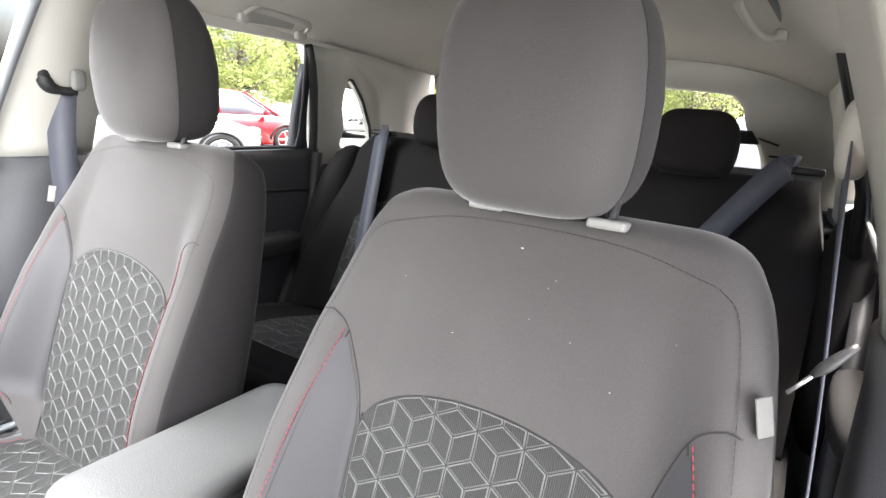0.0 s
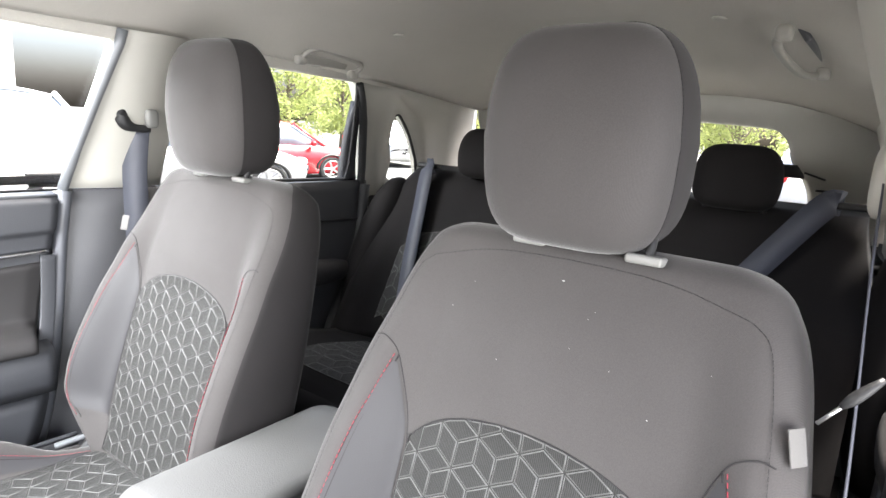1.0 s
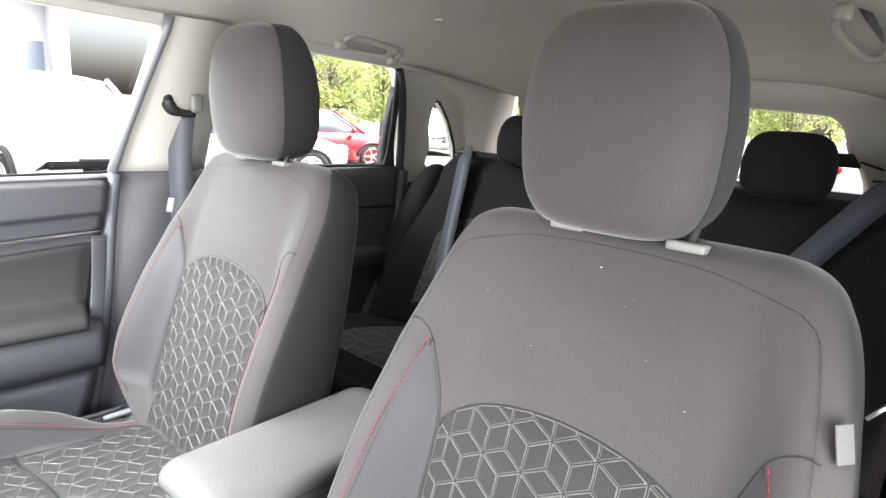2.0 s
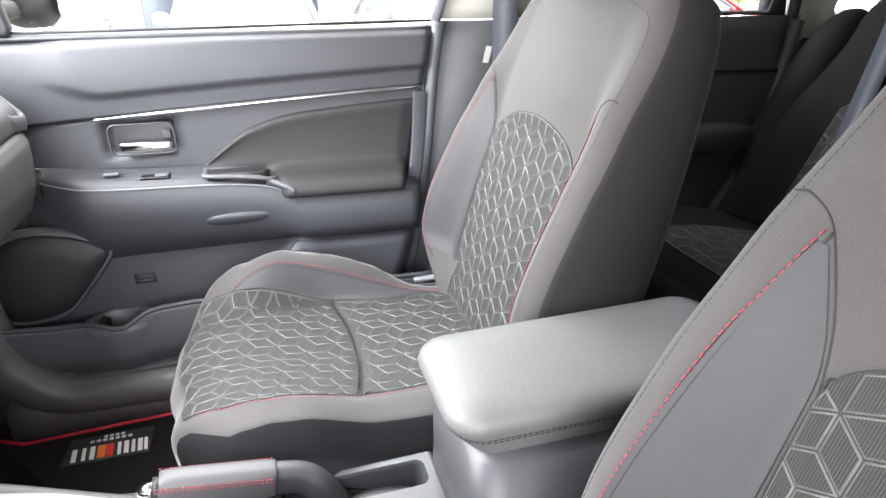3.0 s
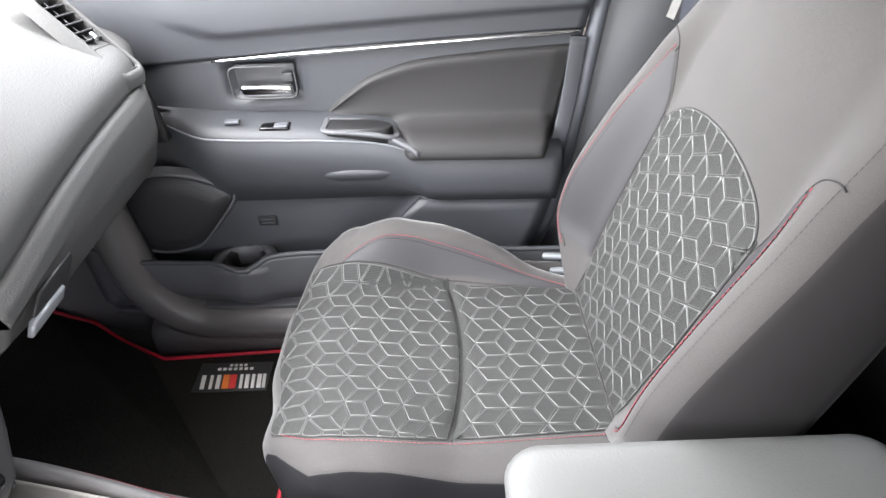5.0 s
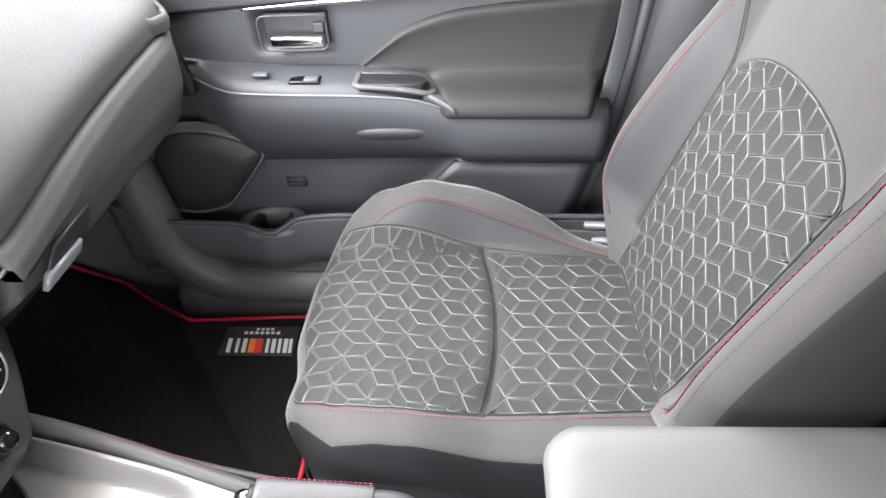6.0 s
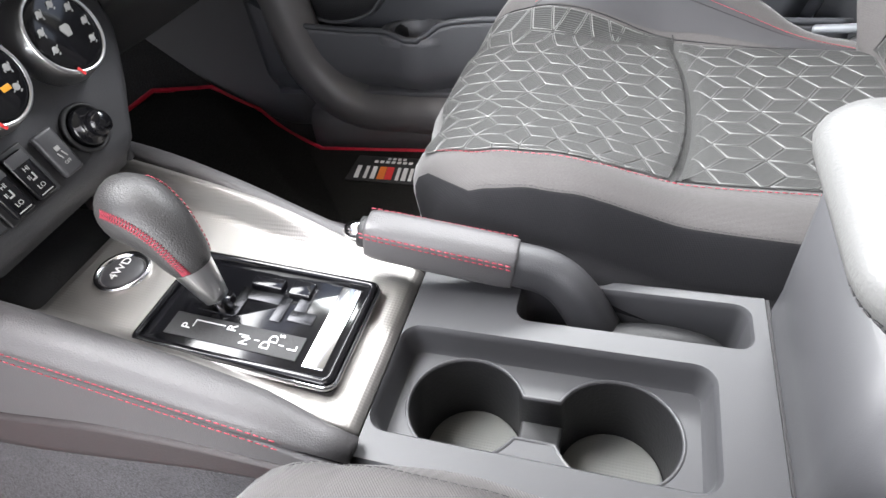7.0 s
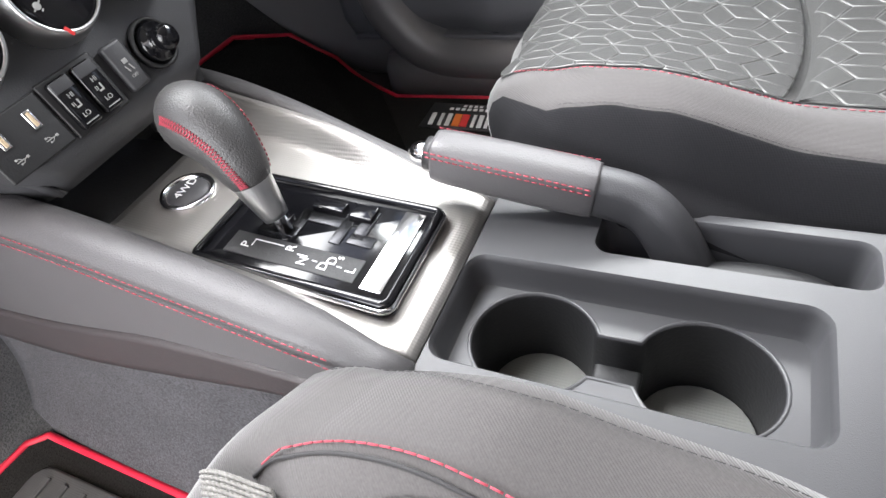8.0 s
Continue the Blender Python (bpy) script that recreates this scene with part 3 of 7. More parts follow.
def front_seat(name, label, lint):
    rest_y, rest_z = (1.172, 0.838) if lint else (1.160, 0.850)
    seat = thing(name, label, "car seat", group="front seats")
    # backrest flanks and rear take the shaded copy of the fabric
    back = two_tone("backrest", back_shell(), [FABRIC, FABRIC_SHADED], 86, (lambda j, i: j < 64 or j > 82) if lint else (lambda j, i: j < 56 or j > 82), seat)
    ol = back_patch_outline()

    def patch(u, v):
        z = 0.012 + 0.34 * v
        half = 0.118 + 0.014 * min(1, z / 0.15) if z < 0.15 else 0.132 + 0.004 * min(1, (z - 0.15) / 0.14)
        if z > 0.290:
            half = 0.136 * math.sqrt(max(0.0, 1 - ((z - 0.290) / 0.0621) ** 2))
        return back_point((2 * u - 1) * half, z, 0.0012)
    panel = piece("quilted_panel", sheet(patch, 20, 40), PAD, back, "grey quilted panel with pressed cube pattern")
    quilt(back, ol, 0.0265, lambda a, b, h: back_point(a, b, 0.0013 + h), 30.0, (-0.005, 0.0175) if lint else (-0.003, 0.0065))
    piece("panel_seam", tube(on_back(ol[2:] + ol[:1], 0.0006, 3), 0.0009, 6), SEAM, back)
    for sgn in (-1, 1):
        edge = [(sgn * 0.136, 0.292), (sgn * 0.150, 0.345), (sgn * 0.166, 0.386), (sgn * 0.185, 0.399), (sgn * 0.198, 0.398)]
        piece("bolster_seam", tube(on_back(edge, 0.0002), 0.0007, 6), SEAM, back)

        def insert(u, v):
            z = 0.07 + 0.305 * v
            a = lerp_table([(0.0, 0.122), (0.15, 0.137), (0.29, 0.140), (0.345, 0.153), (0.375, 0.163)], z)
            b = lerp_table([(0.0, 0.13), (0.07, 0.182), (0.10, 0.196), (0.15, 0.198), (0.29, 0.186), (0.345, 0.177), (0.375, 0.168)], z)
            return back_point(sgn * (a + (b - a) * u), z, 0.0014)
        piece("bolster_insert", sheet(insert, 8, 30), INSERT, back, "smooth grey bolster insert")
        red = [(sgn * 0.168, 0.383), (sgn * 0.178, 0.340), (sgn * 0.188, 0.285), (sgn * 0.199, 0.15), (sgn * 0.196, 0.09), (sgn * 0.170, 0.055)]
        piece("red_stitching", stitches(on_back(red, 0.0012, 10)), RED, back, "red contrast stitching")
        piece("insert_seam", tube(on_back([(a - sgn * 0.004, b) for a, b in red], 0.0003, 8), 0.0009, 6), SEAM, back)
        side = [(sgn * (back_half(z / BACK_LONG) - 0.024), z) for z in (0.10, 0.15, 0.22, 0.32, 0.40, 0.45)]
        piece("edge_seam", stitches(on_back(side + [(sgn * 0.176, 0.485), (sgn * 0.160, 0.500)], 0.0002, 8), 0.004, 0.0014, 0.0003), SEAM, back)
    piece("shoulder_seam", stitches(on_back([(-0.160, 0.500), (-0.09, 0.517), (0, 0.521), (0.09, 0.517), (0.160, 0.500)], 0.0004, 8), 0.004, 0.0014, 0.0003), SEAM, back)
    piece("care_label", moved(block(0.016, 0.0016, 0.028, 0.0007), Matrix.Translation(back_point(0.204 if lint else -0.2085, 0.416, 0.003)) @ pose(0, 0, 0, -16, 0, 55 if lint else 20) @ Matrix.Translation((0.006 if lint else -0.014, 0, -0.015))), TAGW, back, "small white sewn label")

    cushion = two_tone("cushion", cushion_shell(), [FABRIC, FABRIC_SIDE_SHADED], 85, lambda j, i: j > 81 or j < 46, seat)
    cushion.location = (-0.006, 0.056, 0.032) if lint else (0, 0, 0)
    for front in (True, False):
        o2 = cushion_outline(front)

        def pad_sheet(u, v):
            if front:
                edge = lerp_table([(0.0, 0.150), (0.2, 0.166), (0.4, 0.1705), (0.68, 0.170), (1.0, 0.159)], v)
                x = -0.158 + (0.158 + edge) * u
                y = 0.550 + (seat_seam(x) + 0.0005 - 0.550) * v
            else:
                x = (-0.154 + 0.026 * v) * (1 - u) + (0.157 - 0.018 * v) * u
                y = seat_seam(x) + (0.985 - seat_seam(x)) * v
            return seat_point(x, y, 0.0012)
        piece("quilted_panel", sheet(pad_sheet, 24, 72), PAD, cushion, "grey quilted panel with pressed cube pattern")
        quilt(cushion, o2, 0.0285, lambda a, b, h: seat_point(a, b - 0.0195 * (a / 0.16) ** 2 * smooth(0.55, 0.8, b) * smooth(1.0, 0.82, b), 0.0013 + h), 30.0, (0.006, -0.002))
    piece("cross_seam", tube([seat_point(x / 100, seat_seam(x / 100), 0.0005) for x in range(-16, 17)], 0.0010, 6), SEAM, cushion)
    def bolster(u, v):
        y = 0.60 + 0.39 * v
        a = 0.162 + (0.130 - 0.162) * smooth(0.8, 1.0, y)
        b = a + lerp_table([(0.60, 0.002), (0.62, 0.014), (0.66, 0.026), (0.72, 0.029), (0.7725, 0.027), (0.84, 0.024), (0.90, 0.020), (0.95, 0.010), (0.99, 0.001)], y)
        return seat_point(-(a + (b - a) * u), y, 0.0008)
    piece("bolster_insert", sheet(bolster, 8, 30), FABRIC if lint else INSERT, cushion, "smooth grey bolster insert")
    crest = [(-0.165, 0.600), (-0.177, 0.620), (-0.189, 0.660), (-0.192, 0.72), (-0.189, 0.7725), (-0.180, 0.84), (-0.167, 0.90), (-0.150, 0.95), (-0.132, 0.985)] if not lint else [(-0.1847, 0.5839), (-0.1920, 0.5874), (-0.1966, 0.6049), (-0.1979, 0.6288), (-0.1974, 0.6510), (-0.1962, 0.6705), (-0.1953, 0.6886), (-0.192, 0.75), (-0.186, 0.80), (-0.168, 0.90), (-0.135, 0.975)]
    piece("red_stitching", stitches(on_seat(crest, 0.0008, 10), 0.0042, 0.0007, 0.00042), RED, cushion, "red contrast stitching")
    piece("insert_seam", tube(on_seat([(a + 0.004, b) for a, b in crest], 0.0003, 6), 0.0008, 6), SEAM, cushion)
    piece("red_stitching", stitches(on_seat([(0.142, 0.552), (0.160, 0.572), (0.170, 0.596), (0.175, 0.625), (0.176, 0.70), (0.170, 0.755), (0.163, 0.80), (0.145, 0.985)], 0.0012, 12), 0.0036, 0.0018, 0.0004), RED, cushion, "red contrast stitching")
    for sgn in (-1, 1):
        piece("edge_seam", stitches(on_seat(([(-0.2269, 0.566), (-0.230, 0.582), (-0.2294, 0.611), (-0.2268, 0.64), (-0.2258, 0.67), (-0.2266, 0.70), (-0.224, 0.85), (-0.205, 1.0)] if lint else [(-0.226, 0.662), (-0.229, 0.70), (-0.226, 0.85), (-0.207, 1.0)]) if sgn < 0 else [(0.207, 0.575), (0.208, 0.62), (0.208, 0.69), (0.208, 0.80), (0.208, 0.95)], 0.0006, 10), 0.003, 0.001, 0.0002), SEAM, cushion)
    piece("panel_seam", tube(on_seat([(-0.159, 0.552), (-0.161, 0.62), (-0.157, 0.79), (-0.129, 0.985)], 0.0006, 8), 0.0009, 6), SEAM, cushion)
    # dark tube along the crease where cushion meets backrest
    piece("crease_tube", tube([seat_point(x / 100, 0.990, -0.006) for x in range(-14, 15)], 0.006, 8), SEAM, cushion)
    piece("base", moved(block(0.44, 0.42, 0.09, 0.012), Matrix.Translation((0, 0.80, 0.025))), BLACK, seat)
    for sgn in (-1, 1):
        piece("rail", moved(block(0.035, 0.52, 0.024, 0.005), Matrix.Translation((sgn * 0.19, 0.80, 0.004))), SATIN, seat)
        piece("hinge_cover", moved(ball(0.018, 0.070, 0.055, 0.8, 0.8), Matrix.Translation((sgn * 0.232, 1.050, 0.160))), BLACK, seat)

    # head restraint
    hm = Matrix.Translation((-0.013 if lint else -0.004, rest_y, rest_z)) @ pose(0, 0, 0, 4) @ Matrix.Diagonal((1 if lint else 1.06, 1, 0.93 if lint else 1, 1))
    # headrest sides and back are coloured as if in shade
    rest = two_tone("headrest", moved(headrest_geo(), hm), [FABRIC, FABRIC_SHADED], 44, lambda j, i: 24 <= j < 42, seat)
    for sgn in (-1, 1):
        loop = [hm @ (headrest_point(radians(196.4 if sgn < 0 else 343.6), -math.pi / 2 + math.pi * k / 32) * 1.004) for k in range(33)]
        piece("piping", stitches(loop, 0.0035, 0.0012, 0.00035), SEAM, rest)
        post = Vector((sgn * 0.058 + (0.008 if lint else 0.012), 1.153, 0.734))
        piece("post", tube([post - UP * 0.03, post + UP * 0.05], 0.005, 12), BLACK, seat)
        piece("post_collar", moved(block(0.034, 0.022, 0.009, 0.003), Matrix.Translation(post + Vector((0, -0.006, -0.004))) @ pose(0, 0, 0, -8)), GREYP, seat, "pale grey plastic post collar")
    if lint:
        rng = random.Random(4)
        for x, z in ((-0.003, 0.500), (0.035, 0.478), (0.14, 0.45), (0.03, 0.47), (-0.1, 0.48), (0.02, 0.44), (0.06, 0.43), (0.1, 0.40), (-0.05, 0.41), (-0.12, 0.45)):
            big = 0.0016 if abs(x) < 0.01 else rng.uniform(0.0004, 0.0008)
            piece("lint", moved(ball(big, big * 0.7, big * 0.5, nu=6, nv=4), Matrix.Translation(back_point(x, z, 0.0006))), LINT, back)
    return seat


PASSENGER_X, DRIVER_X, SEAT_SHIFT = -0.347, 0.353, -0.062
passenger_seat = front_seat("passenger_seat", "dark grey cloth bucket seat with cube-quilted panels and red stitching", False)
passenger_seat.location = (PASSENGER_X, 0, 0)
driver_seat = front_seat("driver_seat", "dark grey cloth driver seat with lint specks, quilted panels, red stitching", True)
driver_seat.location = (DRIVER_X, SEAT_SHIFT, 0)

# woven strap end at the driver cushion's front corner
WOVEN = weave("pale_webbing", (0.13, 0.125, 0.115), pitch=900, rough=0.8, sheen=0.1, depth=0.0005, mix=0.6)
strap_end = thing("woven_strap", "pale grey woven strap folded at the driver seat cushion corner", "strap")


def strap_at(u, v):
    """Across (u) and along (v) the band, from the cushion's flank up over its corner."""
    q = driver_cushion_point(-0.178 + 0.022 * v, 0.578 + 0.036 * v + 0.040 * (u - 0.5), 0.004 + 0.003 * math.sin(math.pi * u))
    return tuple(q)


def driver_cushion_point(x, y, h):
    return seat_point(x, y, h) + Vector((DRIVER_X - 0.006, SEAT_SHIFT + 0.056, 0.032))


piece("band", slab(strap_at, 12, 16, (0, 0, -0.003)), WOVEN, strap_end)
for k in range(14):
    piece("rib", tube([Vector(strap_at(u / 8, (k + 0.5) / 14)) + Vector((0, 0, 0.0002)) for u in range(9)], 0.0007, 6), WOVEN, strap_end)

# ---- floor, mats and body structure ----


def toe(y):
    """The floor rises towards the toe board."""
    return 0.34 * smooth(0.17, -0.42, y) + 0.02 * smooth(1.28, 1.4, y)


floor = piece("floor", slab(lambda u, v: (-0.68 + 1.36 * u, -0.45 + 3.20 * v, toe(-0.45 + 3.20 * v) - 0.004 + 0.10 * math.exp(-((-0.68 + 1.36 * u + 0.02) / 0.10) ** 2) * smooth(-0.4, 0.5, -0.45 + 3.20 * v)), 40, 70, (0, 0, -0.05)), CARPET_SHADED)
tagged(floor, "grey looped floor carpet, darkened for the footwell's shade", "floor", kind="structure")


def mat_geo(outline, h=0.010):
    vs, fs = prism(outline, 0.001, h, 0.004)
    return [(x, y, z + toe(y)) for x, y, z in vs], fs


def dense(pts, n):
    out = []
    for (a, b), (c, d) in zip(pts, pts[1:] + pts[:1]):
        out += [(a + (c - a) * k / n, b + (d - b) * k / n) for k in range(n)]
    return out


def floor_mat(name, outline, label, n=8):
    o = dense(outline, n)
    g = thing(name, label, "floor mat")
    top, fs = mat_geo(o)
    # the mat's face, cut into strips so that it follows the floor
    ys = [p[1] for p in o]
    piece("carpet", (top, fs[:-1]), MAT, g)
    y0, y1 = min(ys), max(ys)
    rows = []
    for k in range(25):
        y = y0 + 0.004 + (y1 - y0 - 0.008) * k / 24
        xs = []
        for (a, b), (c, d) in zip(o, o[1:] + o[:1]):
            if (b - y) * (d - y) <= 0 and b != d:
                xs.append(a + (c - a) * (y - b) / (d - b))
        rows.append((min(xs) + 0.003, max(xs) - 0.003, y))
    piece("carpet_top", sheet(lambda u, v: ((lambda r: (r[0] + (r[1] - r[0]) * u, r[2], 0.0100 + toe(r[2])))(rows[round(v * 24)])), 10, 24), MAT, g)
    rim = [(x, y, 0.009 + toe(y)) for x, y in o]
    piece("edging", tube(rim + rim[:1], 0.0042, 8), PIPING, g, "bright red bound edge")
    return g


floor_mat("floor_mat", [(-0.572, 0.52), (-0.557, 0.239), (-0.640, 0.075), (-0.632, -0.005), (-0.545, -0.055), (-0.20, -0.060), (-0.15, 0.10), (-0.15, 0.52)], "black carpet floor mat with red edging and woven badge")
floor_mat("floor_mat", [(0.55, 0.47), (0.56, 0.20), (0.55, 0.128), (0.17, 0.128), (0.140, 0.131), (0.124, 0.146), (0.126, 0.26), (0.130, 0.47)], "black carpet driver mat with red edging and heel pad")
heel = thing("heel_pad", "dark ribbed rubber heel pad on the driver mat", "heel pad", (0, 0, 0))
piece("pad", moved(prism(rounded(0.22, 0.26, 0.02), 0.0, 0.006, 0.003), Matrix.Translation((0.260, 0.300, 0.0105))), RUBBER, heel)
for k in range(9):
    piece("rib", moved(block(0.20, 0.006, 0.003, 0.001), Matrix.Translation((0.260, 0.195 + 0.026 * k, 0.0165))), RUBBER, heel)

# woven badge on the passenger mat: plain stripes of its colours
badge = thing("mat_badge", "woven badge with white bars, orange and red stripes", "badge")
bx, by, bw, bd = -0.505, 0.385, 0.095, 0.135
piece("ground", moved(block(bw * 0.72, bd, 0.002, 0.0008), Matrix.Translation((bx - 0.002, by, 0.0102))), BLACK, badge)
marks = [(-0.060, WHITE), (-0.051, WHITE), (-0.040, WHITE), (-0.029, WHITE), (-0.018, WHITE), (-0.003, REDCLOTH), (0.010, ORANGE), (0.024, WHITE), (0.037, WHITE), (0.052, WHITE)]
for k, (dy, m) in enumerate(marks):
    wide = 0.012 if m is not WHITE else (0.0075 if k % 2 else 0.0055)
    piece("bar", moved(prism([(-0.016, -wide / 2 - 0.002), (0.016, -wide / 2 + 0.002), (0.016, wide / 2 + 0.002), (-0.016, wide / 2 - 0.002)], 0, 0.0014, 0.0004), Matrix.Translation((bx + 0.010, by - dy, 0.0122))), m, badge)
for k in range(7):
    piece("small_bar", moved(block(0.006, 0.0065, 0.0012, 0.0004), Matrix.Translation((bx - 0.020, by - 0.030 + 0.010 * k, 0.0122))), WHITE, badge)
for k in range(4):
    piece("small_bar", moved(block(0.005, 0.0055, 0.0012, 0.0004), Matrix.Translation((bx - 0.029, by - 0.010 + 0.009 * k, 0.0122))), WHITE, badge)

# sills beside the floor: a base with a rolled edge that curves up to the front pillar
for sgn, nm in ((-1, "sill_passenger"), (1, "sill_driver")):
    sec = [(sgn * x, z) for x, z in ((0.580, -0.02), (0.584, 0.045), (0.600, 0.062), (0.70, 0.070), (0.70, -0.04))]
    s = piece(nm, loft([[(x, y, z) for x, z in sec] for y in [0.215 + 0.05 * k for k in range(48)]]), SILL)
    tagged(s, "dark plastic sill trim along the door opening", "sill", kind="structure")
    roll = spline([(sgn * 0.640, 0.150, 0.56), (sgn * 0.632, 0.165, 0.42), (sgn * 0.622, 0.182, 0.30), (sgn * 0.614, 0.200, 0.205), (sgn * 0.609, 0.232, 0.125), (sgn * 0.607, 0.300, 0.072), (sgn * 0.607, 0.42, 0.062), (sgn * 0.607, 0.80, 0.060), (sgn * 0.607, 1.6, 0.060), (sgn * 0.607, 2.4, 0.060)], 8)
    r = piece("trim_sill_roll_" + nm[5:], tube([(x + sgn * 0.012, y + 0.012 * smooth(0.10, 0.25, z), z - 0.012 * smooth(0.12, 0.06, z)) for x, y, z in roll], 0.040, 18, up=(sgn * 1.0, 0, 0)), SILL)
    tagged(r, "rolled dark plastic edge of the sill, curving up in front", "sill", kind="structure")
kick = piece("trim_kick_panel", slab(lambda u, v: (-0.648 - 0.01 * u, -0.38 + 0.58 * v - 0.02 * u, 0.0 + 0.58 * u), 8, 8, (-0.03, 0, 0)), SILL)
tagged(kick, "dark plastic kick panel beside the footwell", "trim", kind="structure")
firewall = piece("wall_firewall", moved(block(1.36, 0.04, 0.75, 0.01), Matrix.Translation((0, -0.45, 0.0))), BLACK)
tagged(firewall, "dark bulkhead behind the dashboard", "wall", kind="structure")

# ---- headliner, pillars, windows ----
BELT_Z, RAIL_Z = 0.675, 0.985


def side_x(z):
    return 0.715 - 0.115 * smooth(BELT_Z - 0.05, RAIL_Z + 0.12, z)


def side_at(sgn, y, z):
    return side_x(z) - (0.070 + 0.06 * smooth(1.8, 2.3, y) if sgn > 0 else 0.02 * smooth(1.9, 2.3, y))


def roof_z(x, y):
    mid = lerp_table([(-0.1, 0.99), (0.35, 1.045), (1.1, 1.065), (1.8, 1.045), (2.35, 0.965)], y)
    edge = lerp_table([(-0.1, 0.95), (0.35, 0.985), (1.2, 0.985), (1.8, 0.955), (2.35, 0.905)], y)
    a = min(1, abs(x) / (0.585 if x < 0 else 0.545))
    if x > 0:
        edge -= 0.02
    return mid - (mid - edge) * a ** 3.2


roof = piece("ceiling", slab(lambda u, v: ((2 * u - 1) * 0.60, 0.42 + 1.90 * v, roof_z((2 * u - 1) * 0.60, 0.42 + 1.90 * v)), 40, 60, (0, 0, 0.03)), HEADLINER)
tagged(roof, "pale grey cloth headliner", "ceiling", kind="structure")
roof_skin = piece("wall_roof_panel", slab(lambda u, v: ((2 * u - 1) * 0.66, 0.40 + 2.10 * v, roof_z((2 * u - 1) * 0.60, 0.40 + 2.0 * v) + 0.045), 24, 30, (0, 0, 0.02)), BODY)
tagged(roof_skin, "white painted roof panel", "roof panel", kind="structure")


def band(sgn, quad, mat, name, label, n=14, thick=0.03, bow=0.0):
    """A trim panel on the car's side, between four corners given as (y, z)."""
    (ya, za), (yb, zb), (yc, zc), (yd, zd) = quad

    def at(u, v):
        y = (ya * (1 - u) + yb * u) * (1 - v) + (yd * (1 - u) + yc * u) * v
        z = (za * (1 - u) + zb * u) * (1 - v) + (zd * (1 - u) + zc * u) * v
        return (sgn * (side_at(sgn, y, z) - bow * math.sin(math.pi * u)), y, z)
    ob = piece(name, slab(at, n, n, (sgn * thick, 0, 0)), mat)
    return tagged(ob, label, "pillar trim", kind="structure")


ARCH = [(2.125, 0.670), (2.104, 0.731), (2.043, 0.811), (1.995, 0.854), (1.970, 0.872), (1.952, 0.868), (1.951, 0.840), (1.960, 0.79), (1.985, 0.730), (1.990, 0.670)]
TRIM_EDGE = [(2.43, 0.55), (2.36, 0.96), (1.752, 0.962), (1.800, 0.90), (1.872, 0.72), (1.882, 0.55)]


def ray_to(poly, c, d):
    best = 9.0
    for (a, b), (e, f) in zip(poly, poly[1:] + poly[:1]):
        k = d[0] * (f - b) - d[1] * (e - a)
        if abs(k) > 1e-9:
            s = ((a - c[0]) * (f - b) - (b - c[1]) * (e - a)) / k
            t = ((a - c[0]) * d[1] - (b - c[1]) * d[0]) / k
            if s > 0 and -1e-6 <= t <= 1 + 1e-6:
                best = min(best, s)
    return best


def quarter_trim(sgn, tag):
    """Moulded trim with a raised collar round the window and a hollow behind it."""
    c = (2.030, 0.765)
    hole = [(p[0], p[1]) for p in spline([(a, b, 0) for a, b in ARCH + ARCH[:1]], 6)][:-1]
    rings = [[], [], [], [], [], [], [], []]
    for y, z in hole:
        d = (y - c[0], z - c[1])
        far = ray_to(TRIM_EDGE, c, d)
        grow = math.hypot(*d)
        w = min(1 + 0.050 / grow, 0.5 + 0.5 * far)
        back = smooth(-0.03, 0.05, d[0] + 0.3 * d[1])
        steps = [(1.0, 0.030), (1.0, 0.006), (1 + 0.006 / grow, 0.0), (w, -0.004), (w + 0.010 / grow, 0.003 + 0.012 * back), (0.5 * w + 0.5 * far, 0.020 * back), (far, 0.018 * back), (far, 0.045)]
        for ring_, (k, off) in zip(rings, steps):
            k = min(k, far)
            yy, zz = c[0] + d[0] * k, c[1] + d[1] * k
            ring_.append((sgn * (side_at(sgn, yy, zz) + off), yy, zz))
    ob = piece("trim_quarter_" + tag, loft(rings, False), PILLAR)
    tagged(ob, "pale grey moulded pillar trim round the quarter window", "pillar trim", kind="structure")
    seal_line = [rings[1][k] for k in range(len(hole))]
    sl = piece("trim_quarter_seal_" + tag, tube(seal_line[4:34], 0.003, 6), SEAL)
    tagged(sl, "thin black rubber line round the quarter window", "seal", kind="structure")


